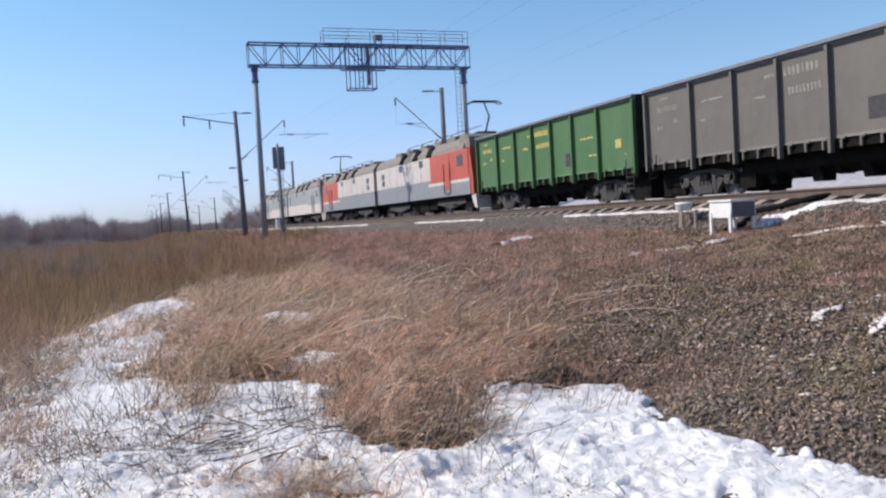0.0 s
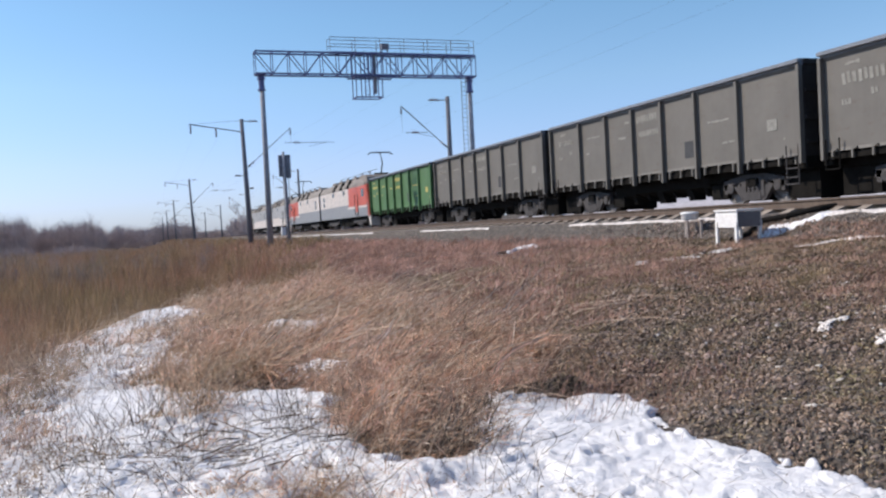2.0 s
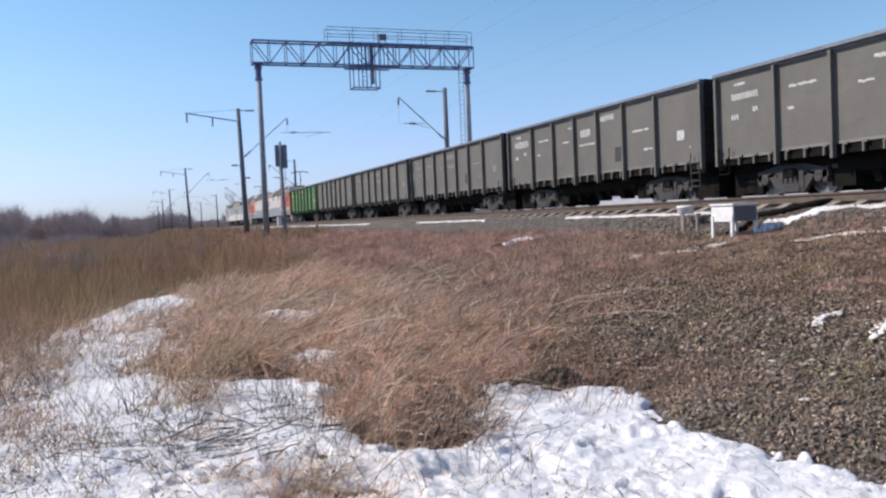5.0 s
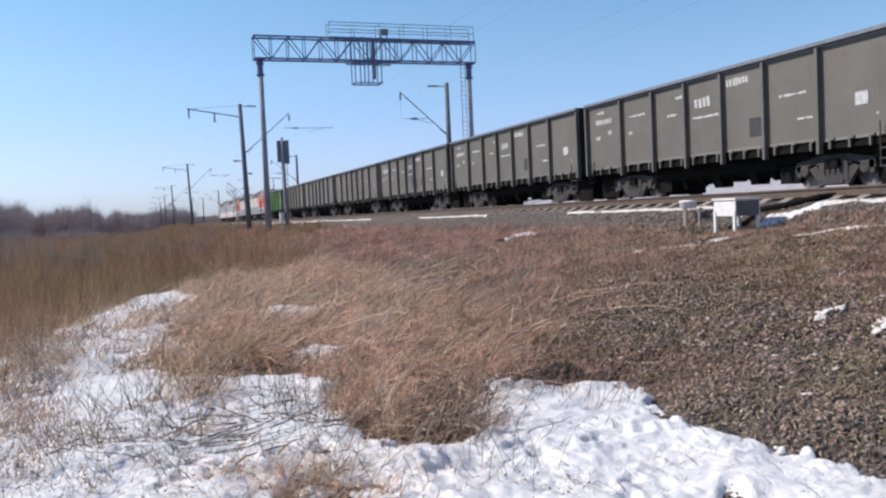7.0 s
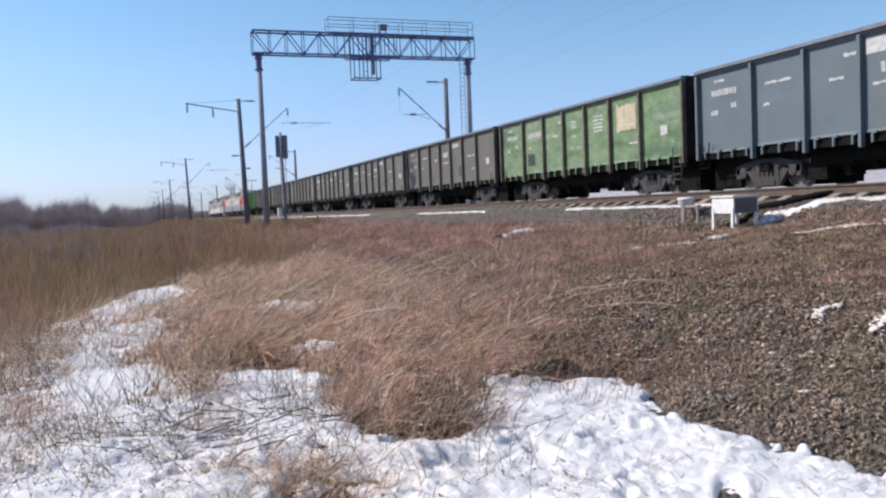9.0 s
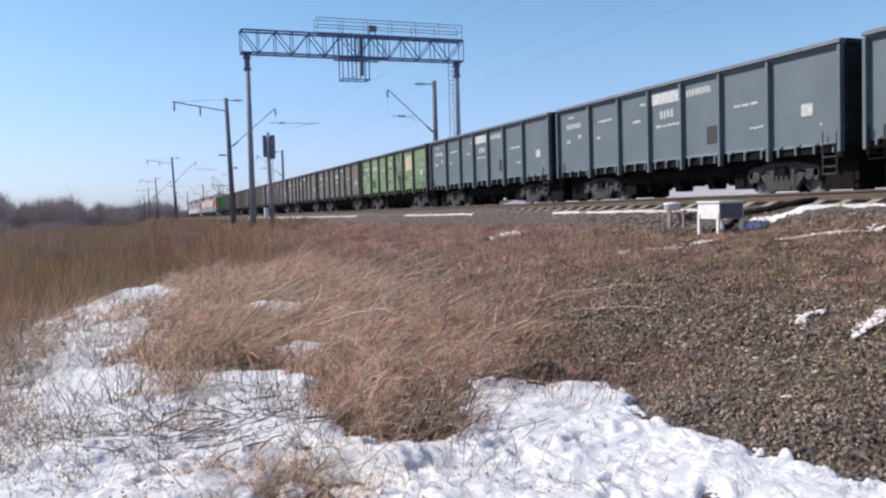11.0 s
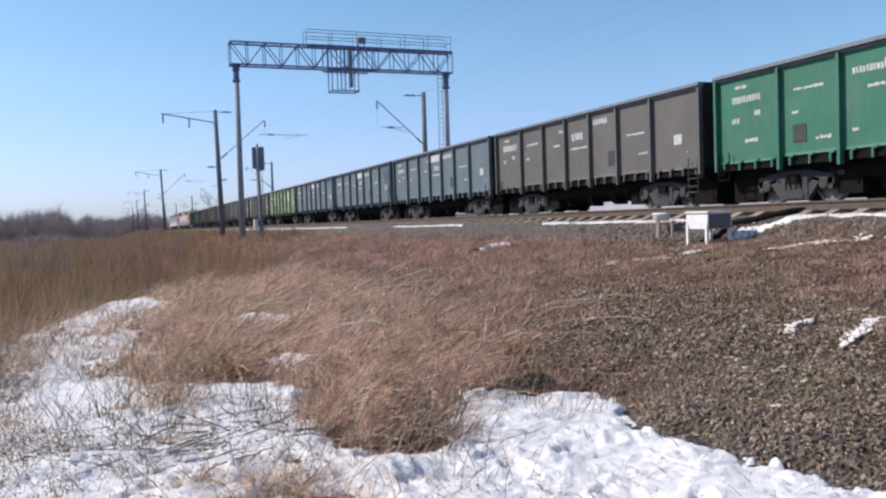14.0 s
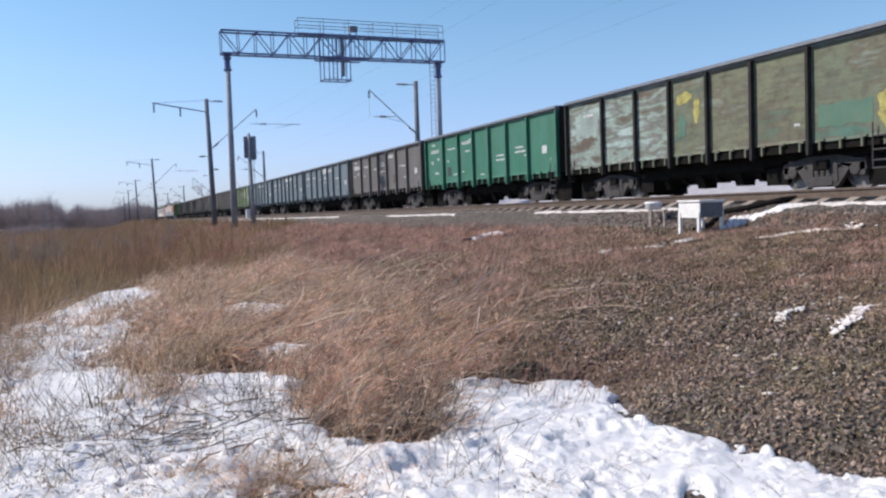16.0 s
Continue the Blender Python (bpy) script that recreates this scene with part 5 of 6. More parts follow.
        block(bm, (-wid + 0.13, s * (y + 0.5), 3.55), (0.16, 0.72, 0.62), Matrix.Rotation(0.5, 3, "Y"))
        part("roof_vent", bm, M_UNDER, loco, "dark louvred vent")
    for y in (-4.4, -1.8, 0.8, 3.2, 5.4):
        bm = bmesh.new()
        insulator(bm, (-0.45, s * y, 4.0), (0, 0, 1), 0.42)
        tube(bm, (-0.45, s * y, 4.4), (-0.45, s * (y + 2), 4.42), 0.025, 5)
        part("roof_insulator", bm, M_INSUL, loco)
    # side details
    for y, z in ((-6.9, 2.75), (-6.9, 2.3), (0.9, 3.0), (-3.0, 3.0)):
        bm = bmesh.new()
        block(bm, (-wid - 0.012, s * y, z), (0.02, 0.62, 0.38))
        part("side_window", bm, M_GLASS, loco)
    bm = bmesh.new()
    block(bm, (-wid - 0.014, s * (half - 1.55), 2.72), (0.02, 0.75, 0.55))
    part("cab_window", bm, M_GLASS, loco, "dark cab side window")
    bm = bmesh.new()
    block(bm, (-wid - 0.010, s * (half - 3.4), 2.25), (0.02, 0.7, 1.9))
    part("cab_door", bm, cab_paint, loco)
    bm = bmesh.new()
    for q in (-0.45, 0.45):
        tube(bm, (-wid - 0.05, s * (half - 3.4 + q), 1.1), (-wid - 0.05, s * (half - 3.4 + q), 2.7), 0.022, 5)
    for z in (0.5, 0.8, 1.1):
        block(bm, (-wid - 0.02, s * (half - 3.4), z), (0.12, 0.6, 0.03))
    part("door_rails", bm, M_UNDER, loco)
    for k in range(5):
        bm = bmesh.new()
        block(bm, (-wid - 0.006, s * (-5.4 + k * 1.55), 2.55), (0.012, 0.03, 1.3))
        part("body_seam", bm, M_LOCO_GREY, loco)
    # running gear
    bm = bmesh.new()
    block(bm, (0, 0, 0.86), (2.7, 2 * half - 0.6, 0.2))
    # added dark filler boxes that close the view under the body
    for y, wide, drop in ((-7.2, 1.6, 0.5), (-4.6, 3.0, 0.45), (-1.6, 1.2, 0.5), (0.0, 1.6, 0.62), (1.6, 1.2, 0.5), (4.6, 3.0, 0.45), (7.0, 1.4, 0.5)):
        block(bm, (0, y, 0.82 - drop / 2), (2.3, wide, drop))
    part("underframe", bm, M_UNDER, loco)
    for y in (-4.6, 4.6):
        bm = bmesh.new()
        block(bm, (0, 0, 0.62), (2.2, 3.0, 0.3))
        bogie = part("bogie", bm, M_UNDER, loco, "grimy two-axle locomotive bogie", pose(0, y, 0))
        for q in (-1, 1):
            bm = bmesh.new()
            plate_x(bm, [(-2.1, 0.55), (-2.0, 0.85), (-0.8, 0.9), (0.8, 0.9), (2.0, 0.85), (2.1, 0.55), (1.0, 0.45), (0.6, 0.35), (-0.6, 0.35), (-1.0, 0.45)], q * 1.12, q * 1.24)
            bmesh.ops.recalc_face_normals(bm, faces=bm.faces[:])
            part("side_frame", bm, M_BOGIE, bogie)
            part("wheelset", WHEELS_BIG, None, bogie, at=pose(0, q * 1.45, 0.61))
    bm = bmesh.new()
    plate_x(bm, [(s * (half - 0.5), 0.95), (s * (half + 0.1), 0.95), (s * (half + 0.25), 0.22), (s * (half - 0.1), 0.30)][::s], -1.45, 1.45)
    bmesh.ops.recalc_face_normals(bm, faces=bm.faces[:])
    part("rail_guard", bm, M_LOCO_WHITE, loco, "white plough guard under the cab")
    bm = bmesh.new()
    block(bm, (0, s * (half + 0.2), 1.05), (0.3, 0.5, 0.3))
    part("coupler", bm, M_UNDER, loco)
    # gangway end
    bm = bmesh.new()
    block(bm, (0, -s * (half + 0.18), 2.3), (2.4, 0.36, 2.6))
    part("gangway", bm, M_UNDER, loco, "black bellows between the sections")
    # pantograph
    bm = bmesh.new()
    y0 = s * 6.9
    e = 1.5 if roof_up else 0.25
    tube(bm, (0, y0, 4.12), (0, y0 + s * 0.55, 4.12 + e * 0.5), 0.05, 6)
    tube(bm, (0, y0 + s * 0.55, 4.12 + e * 0.5), (0, y0, 4.15 + e), 0.04, 6)
    block(bm, (0, y0, 4.1), (1.0, 0.5, 0.1))
    for d in (-0.18, 0.18):
        tube(bm, (-0.7, y0 + s * d, 4.2 + e), (0.7, y0 + s * d, 4.2 + e), 0.035, 6)
        for q in (-1, 1):
            tube(bm, (q * 0.7, y0 + s * d, 4.2 + e), (q * 0.95, y0 + s * d, 4.05 + e), 0.03, 6)
    beam(bm, (0, y0 - s * 0.2, 4.17 + e), (0, y0 + s * 0.2, 4.17 + e), 0.05)
    part("pantograph", bm, M_UNDER, loco, "raised pantograph" if roof_up else "folded pantograph")
    return loco


# sections from the train's front to the first wagon
SECTION = 17.7
REAR = wagon_y(0, 0) - run(0) + PITCH / 2
LOCOS = [(build_section(-1, M_LOCO_GREY, True), 0), (build_section(1, M_LOCO_GREY, True), 1), (build_section(-1, M_LOCO_WHITE, False, M_LOCO_PALE), 2), (build_section(1, M_LOCO_WHITE, False, M_LOCO_PALE), 3)]
for (o, k), text in zip(LOCOS, ("grey, white and red electric locomotive section with red cab", "grey, white and red electric locomotive section coupled ahead", "pale grey and white electric locomotive section of the leading engine", "pale grey and white electric locomotive section at the train's front")):
    tagged(o, text)

# ---------------------------------------------------------------- plants
RNG = np.random.RandomState(7)


def blades(px, py, pz, height, width, lean, wind=(0.3, -0.1), ang=None):
    """Bent grass blades as one mesh; all arguments are arrays over the blades. lean is the reach of the tip as a share of the length."""
    n = len(px)
    if ang is None:
        ang = RNG.uniform(0, 2 * np.pi, n)
    dx, dy = np.cos(ang) * lean + wind[0] * RNG.uniform(0.2, 1.3, n), np.sin(ang) * lean + wind[1] * RNG.uniform(0.2, 1.3, n)
    over = np.minimum(1.0, 0.96 / np.maximum(1e-6, np.hypot(dx, dy)))
    dx, dy = dx * over, dy * over
    up = np.sqrt(1 - dx * dx - dy * dy)
    fa = RNG.uniform(0, np.pi, n)
    w = np.stack([np.cos(fa) * width / 2, np.sin(fa) * width / 2, np.zeros(n)], -1)
    base = np.stack([px, py, pz], -1)
    h = height[:, None]
    p1 = base + h * np.stack([dx * 0.30, dy * 0.30, 0.13 + 0.24 * up], -1)
    p2 = base + h * np.stack([dx * 0.66, dy * 0.66, 0.18 + 0.50 * up], -1)
    tip = base + h * np.stack([dx, dy, 0.12 + 0.80 * up - 0.06 * (1 - up)], -1)
    v = np.stack([base - w, base + w, p1 - w, p1 + w, p2 - w * 0.7, p2 + w * 0.7, tip], 1).reshape(-1, 3)
    k = np.arange(n)[:, None] * 7
    f = np.stack([k + q for q in ([0, 1, 3], [0, 3, 2], [2, 3, 5], [2, 5, 4], [4, 5, 6])], 1).reshape(-1, 3)
    return v, f


def stuff(name, v, f, mat, label, category):
    return tagged(part(name, big_mesh(name, v, f), mat), label, category, kind="stuff")


def heights(x, y):
    return np.array([ground_z(a, b) for a, b in zip(x, y)])


# tall dry grass in tufts on the flat
def tufted(n, xr, yr):
    cx, cy = RNG.uniform(*xr, n), RNG.uniform(*yr, n)
    d = np.array([grassy(a, b) * (0.3 + 0.7 * clump(a, b)) for a, b in zip(cx, cy)])
    keep = RNG.rand(n) < d
    return cx[keep], cy[keep], d[keep]


def strands(px, py, pz, length, width, ang, rise, droop):
    """Long arching strands: they rise at an angle and hang over towards the tip."""
    n = len(px)
    s = np.linspace(0, 1, 6)[None, :]
    out = np.cos(rise)[:, None] * s + 0.25 * droop[:, None] * s * s
    up = np.sin(rise)[:, None] * s - droop[:, None] * s * s * 0.62
    turn = ang[:, None] + RNG.normal(0, 0.45, n)[:, None] * s * s
    kink = RNG.normal(0, 0.018, (n, 6)) * (s > 0.1)
    x = px[:, None] + length[:, None] * (np.cos(turn) * out + kink)
    y = py[:, None] + length[:, None] * (np.sin(turn) * out + RNG.normal(0, 0.018, (n, 6)) * (s > 0.1))
    z = pz[:, None] + length[:, None] * np.maximum(up, 0.02 * s) + length[:, None] * RNG.normal(0, 0.012, (n, 6)) * (s > 0.1)
    p = np.stack([x, y, z], -1)
    fa = RNG.uniform(0, np.pi, n)
    w = np.stack([np.cos(fa) * width / 2, np.sin(fa) * width / 2, 0.4 * width * np.sin(fa * 3)], -1)[:, None, :] * np.array([1, 1, 0.9, 0.8, 0.6, 0.3])[None, :, None]
    v = np.stack([p - w, p + w], 2).reshape(-1, 3)
    k = np.arange(n)[:, None] * 12
    f = np.concatenate([np.stack([k + 2 * q, k + 2 * q + 1, k + 2 * q + 3, k + 2 * q + 2], -1).reshape(-1, 4) for q in range(5)])
    return v, f


tx, ty, td = tufted(9500, (-2.2, 3.75), (3.6, 19))
per = 17
m = len(tx) * per
bx, by = np.repeat(tx, per) + RNG.normal(0, 0.05, m), np.repeat(ty, per) + RNG.normal(0, 0.05, m)
bd = np.repeat(td, per)
kind = RNG.rand(m)
lean_to = np.repeat(np.array([0.9 * noise.noise(Vector((a * 0.8, b * 0.8, 21.0))) for a, b in zip(tx, ty)]), per)
ba = np.where(kind < 0.68, lean_to + RNG.normal(-0.15, 0.65, m), RNG.uniform(0, 6.28, m))
rise = np.where(kind < 0.68, RNG.uniform(0.55, 1.25, m), np.where(kind < 0.88, RNG.uniform(0.1, 0.6, m), RNG.uniform(1.1, 1.5, m)))
droop = np.where(kind < 0.68, RNG.uniform(0.35, 1.0, m), RNG.uniform(0.0, 0.5, m))
bh = np.repeat(RNG.uniform(0.6, 1.25, len(tx)) * np.array([0.65 + 0.5 * clump(a, b) for a, b in zip(tx, ty)]), per) * RNG.uniform(0.28, 0.9, m) * (0.4 + 0.6 * bd) * np.where(kind < 0.88, 1.0, 0.6)
v, f = strands(bx, by, np.repeat(heights(tx, ty), per) - 0.01, bh, 0.0022 + 0.0105 * RNG.rand(m) ** 2, ba, rise, droop)
stuff("tall_dry_grass", v, f, M_GRASS, "tangled tufts of tall dry straw-brown grass", "grass")


pick = RNG.choice(len(tx), 4000)
m = len(pick)
v, f = strands(tx[pick], ty[pick], heights(tx[pick], ty[pick]), RNG.uniform(0.45, 0.95, m), RNG.uniform(0.004, 0.0065, m), RNG.normal(-0.1, 0.9, m), RNG.uniform(0.6, 1.3, m), RNG.uniform(0.4, 1.05, m))
stuff("pale_straws", v, f, M_STRAW, "long pale arching straws in the grass tufts", "grass")


def bits(px, py, pz, length, width):
    """Short broken pieces that lie at every angle."""
    n = len(px)
    d = RNG.normal(0, 1, (n, 3))
    d /= np.linalg.norm(d, axis=1)[:, None]
    e = np.cross(d, RNG.normal(0, 1, (n, 3)))
    e /= np.linalg.norm(e, axis=1)[:, None]
    c = np.stack([px, py, pz], -1)
    d, e = d * length[:, None] / 2, e * width[:, None] / 2
    v = np.stack([c - d, c + e, c + d, c - e], 1).reshape(-1, 3)
    return v, np.arange(4 * n).reshape(-1, 4)


n = 17
m = len(tx) * n
bx, by = np.repeat(tx, n) + RNG.normal(0.08, 0.14, m), np.repeat(ty, n) + RNG.normal(0, 0.12, m)
bz = np.repeat(heights(tx, ty), n) + RNG.uniform(0.0, 0.42, m) * np.repeat((0.3 + 0.7 * td) * RNG.uniform(0.3, 1.3, len(tx)), n)
v, f = bits(bx, by, bz, RNG.uniform(0.015, 0.085, m), RNG.uniform(0.003, 0.013, m))
stuff("broken_grass", v, f, M_GRASS, "broken leaves and seed heads caught in the grass", "grass")

# short dead grass on the bank
n = 19000
cx, cy = RNG.uniform(3.0, 10.0, n), 5.0 + 60 * RNG.rand(n) ** 1.6
gate = np.array([smooth(-1.2, 1.6, b - 1.55 * a + 1.6 * smooth(7.5, 10.5, b) + 3.0 * noise.noise(Vector((a * 0.8, b * 0.8, 1.0)))) * (0.35 + 0.65 * smooth(-0.35, 0.15, noise.noise(Vector((a * 1.1, b * 0.5, 8.0))))) for a, b in zip(cx, cy)])
keep = RNG.rand(n) < gate * np.where(cx > 9.2, 0.35, 1.0)
cx, cy = cx[keep], cy[keep]
per = 11
bx, by = np.repeat(cx, per) + RNG.normal(0, 0.10, len(cx) * per), np.repeat(cy, per) + RNG.normal(0, 0.12, len(cx) * per)
bh = np.repeat(RNG.uniform(0.5, 1.2, len(cx)), per) * RNG.uniform(0.05, 0.21, len(bx)) * (1 + by / 50)
ba = np.repeat(RNG.uniform(0, 6.28, len(cx)), per) + RNG.normal(0, 0.7, len(bx))
v, f = blades(bx, by, np.repeat(heights(cx, cy), per) - 0.02, bh, 0.0036 + 0.00038 * by, RNG.uniform(0.3, 0.8, len(bx)), (0.62, -0.2), ba)
stuff("bank_grass", v, f, M_BANK, "short dead reddish-brown grass on the bank", "grass")

# thin olive turf that has crept over the upper bank
n = 120000
bx, by = RNG.uniform(4.6, 10.2, n), RNG.uniform(4.4, 11.5, n)
keep = (bx < by * 1.3 + 0.4) & (bx > 0.62 * by)
bx, by = bx[keep], by[keep]
keep = np.array([smooth(5.2, 7.2, a) * (0.25 + 0.75 * smooth(-0.2, 0.2, noise.noise(Vector((a * 1.6, b * 1.6, 61.0))) + 0.6 * noise.noise(Vector((a * 5, b * 5, 62.0))))) for a, b in zip(bx, by)]) > RNG.rand(len(bx))
bx, by = bx[keep], by[keep]
m = len(bx)
v, f = blades(bx, by, heights(bx, by) - 0.008, RNG.uniform(0.04, 0.13, m), RNG.uniform(0.004, 0.011, m), RNG.uniform(0.3, 0.85, m), (0.35, -0.1))
stuff("bank_turf", v, f, M_TURF, "short olive-brown dead turf on the upper bank", "grass")

# long pale straws blown flat
n = 70
bx, by = RNG.uniform(1.5, 5.0, n), RNG.uniform(7.5, 15, n)
v, f = blades(bx, by, heights(bx, by) + 0.12, RNG.uniform(0.6, 1.4, n), RNG.uniform(0.008, 0.014, n), RNG.uniform(0.2, 0.4, n), (0.9, 0.25), RNG.normal(0.3, 0.35, n))
g0 = np.repeat(heights(bx, by), 7)
v[:, 2] = g0 + 0.10 + 0.35 * (v[:, 2] - g0 - 0.12)
stuff("fallen_straw", v, f, M_STRAW, "long pale straws blown flat over the grass", "grass")

# moss, leaf litter and short stalks between the stones
n = 170000
bx, by = RNG.uniform(2.8, 9.9, n), 2.4 + 13 * RNG.rand(n) ** 1.3
keep = (bx < by * 1.35 + 0.6) & (bx > np.array([toe_of_bank(b) for b in by]))
keep &= np.array([noise.noise(Vector((a * 1.9, b * 1.9, 14.0))) for a, b in zip(bx, by)]) > RNG.uniform(-0.9, 0.35, n)
bx, by = bx[keep], by[keep]
v, f = bits(bx, by, heights(bx, by) + RNG.uniform(0.004, 0.035, len(bx)), RNG.uniform(0.015, 0.06, len(bx)) * (0.7 + 0.06 * by), RNG.uniform(0.006, 0.02, len(bx)) * (0.7 + 0.06 * by))
stuff("gravel_litter", v, f, M_LITTER, "dead leaves and moss between the stones", "litter")
n = 90000
bx, by = RNG.uniform(3.2, 9.9, n), 2.6 + 13 * RNG.rand(n) ** 1.2
keep = (bx < by * 1.35 + 0.6) & (bx > np.array([toe_of_bank(b) for b in by])) & (RNG.rand(n) < 0.25 + 0.75 * np.clip((bx - 3.6) / 2.5, 0, 1)) & (RNG.rand(n) < np.clip(1.0 - (by - 1.55 * bx + 0.6 + 1.5 * np.clip((by - 7.5) / 3.0, 0, 1)) / 2.4, 0.15, 1.0))
keep &= np.array([noise.noise(Vector((a * 1.4, b * 1.4, 114.0))) + 0.6 * noise.noise(Vector((a * 5, b * 5, 115.0))) for a, b in zip(bx, by)]) > RNG.uniform(-0.45, 0.4, n)
bx, by = bx[keep], by[keep]
v, f = bits(bx, by, heights(bx, by) + RNG.uniform(0.01, 0.04, len(bx)), RNG.uniform(0.015, 0.05, len(bx)) * (0.7 + 0.06 * by), RNG.uniform(0.008, 0.024, len(bx)) * (0.7 + 0.06 * by))
stuff("bank_moss", v, f, M_MOSS_SHADE, "dark moss and rotten leaves on the gravel bank", "moss")
n = 4000
bx, by = RNG.uniform(3.7, 9.6, n), RNG.uniform(2.5, 10, n)
v, f = blades(bx, by, heights(bx, by), RNG.uniform(0.04, 0.2, n), RNG.uniform(0.003, 0.005, n), RNG.uniform(0.3, 0.9, n))
stuff("gravel_stalks", v, f, M_REED, "sparse dry stalks between the stones", "grass")

# reeds and tall weeds in the hollow
n = 150000
by = 11 + 190 * RNG.rand(n) ** 1.9
bx = 5.0 - (9 + by * 0.75) * RNG.rand(n)
edge = np.array([bank_edge(b) for b in by])
inside = bx < np.where(edge > 2.9, 6.5, edge - 0.3)
bx, by = bx[inside], by[inside]
patch = np.array([noise.noise(Vector((a * 0.25, b * 0.25, 6.0))) for a, b in zip(bx, by)])
bh = RNG.uniform(0.35, 1.0, len(bx)) ** 0.8 * (1.35 + 0.7 * patch) * (1 + 0.75 * np.clip((by - 25) / 40, 0, 1))
v, f = blades(bx, by, heights(bx, by) - 0.02, bh, 0.004 + 0.00030 * by, RNG.uniform(0.05, 0.6, len(bx)), (0.08, -0.04))
stuff("reed_bed", v, f, M_REED, "dense brown reeds and weeds in the hollow", "reeds")


# thin weeds on the lip of the hollow
n = 4200
by = RNG.uniform(6.5, 17.0, n)
bx = np.array([bank_edge(b) for b in by]) - 0.35 + np.abs(RNG.normal(0, 0.55, n))
tuft = np.array([noise.noise(Vector((a * 2.2, b * 1.4, 51.0))) for a, b in zip(bx, by)]) > RNG.uniform(-0.35, 0.25, n)
bx, by = bx[tuft], by[tuft]
v, f = blades(bx, by, heights(bx, by), RNG.uniform(0.15, 0.55, len(bx)), RNG.uniform(0.003, 0.006, len(bx)), RNG.uniform(0.1, 0.7, len(bx)), (0.15, -0.06))
stuff("lip_weeds", v, f, M_REED, "thin dry weeds on the snowy lip of the hollow", "weeds")

# weeds along the foot of the bank, far off
n = 16000
by = 40 + 260 * RNG.rand(n) ** 1.4
bx = RNG.uniform(1.0, 9.3, n)
v, f = blades(bx, by, heights(bx, by) - 0.02, RNG.uniform(0.35, 1.05, n) * (0.7 + by / 300), 0.015 + 0.0004 * by, RNG.uniform(0.2, 0.8, n), (0.15, -0.06))
stuff("bank_weeds", v, f, M_REED, "brown weeds on the bank beside the tracks", "weeds")


# thin bare stems on the snow
def stems(n, xr, yr, hr, r, anywhere=False):
    vs, fs = [], []
    spots = [(RNG.uniform(*xr), RNG.uniform(*yr)) for _ in range(max(6, n // 22))]
    for _ in range(n):
        sx, sy = spots[RNG.randint(len(spots))]
        x, y = (RNG.normal(sx, 0.16), RNG.normal(sy, 0.2)) if RNG.rand() < 0.8 else (RNG.uniform(*xr), RNG.uniform(*yr))
        if not anywhere and snow_depth(x, y) < -0.08:
            continue
        p = np.array([x, y, ground_z(x, y)])
        h = RNG.uniform(*hr)
        a = RNG.uniform(0, 6.28)
        out = RNG.uniform(0.1, 1.2)
        d = np.array([math.cos(a) * out, math.sin(a) * out, 1.0])
        d /= np.linalg.norm(d)
        k = 5
        for q in range(k + 1):
            rr = r * (1 - 0.75 * q / k)
            base = len(vs)
            for c in range(3):
                vs.append(p + rr * np.array([math.cos(c * 2.094), math.sin(c * 2.094), 0.3 * math.sin(c * 2.0)]))
            if q:
                for c in range(3):
                    i, j = base - 3 + c, base - 3 + (c + 1) % 3
                    fs.append((i, j, j + 3))
                    fs.append((i, j + 3, i + 3))
            p = p + d * h / k
            d = d + RNG.normal(0, 0.16, 3) + np.array([0.03, 0, -0.08])
            d /= np.linalg.norm(d)
    return np.array(vs), np.array(fs)


v, f = stems(620, (-2.2, 2.2), (3.9, 12), (0.12, 0.6), 0.0026)
stuff("bare_stems", v, f, M_TWIG, "thin bare weed stems standing in the snow", "twigs")
v, f = stems(200, (-2.2, 0.0), (4.6, 9.5), (0.2, 0.6), 0.0034)
more, faces = stems(150, (-0.3, 1.7), (4.9, 7.4), (0.2, 0.6), 0.0042)
v, f = np.concatenate([v, more]), np.concatenate([f, faces + len(v)])
stuff("bush_twigs", v, f, M_TWIG, "low tangle of bare dark twigs", "twigs")


v, f = stems(900, (0.2, 4.2), (5.0, 14), (0.2, 0.65), 0.003, True)
stuff("weed_stalks", v, f, M_TWIG, "dark dead weed stalks among the grass", "twigs")
v, f = stems(220, (-0.8, 2.2), (11, 17.5), (0.25, 0.75), 0.005, True)
stuff("tall_weeds", v, f, M_TWIG, "tall thin dead weeds on the snow tongue", "twigs")
v, f = stems(420, (-2.0, 0.3), (5.5, 12), (0.2, 0.55), 0.0035, True)
stuff("weed_thicket", v, f, M_TWIG, "thin thicket of bare weeds at the bank's edge", "twigs")


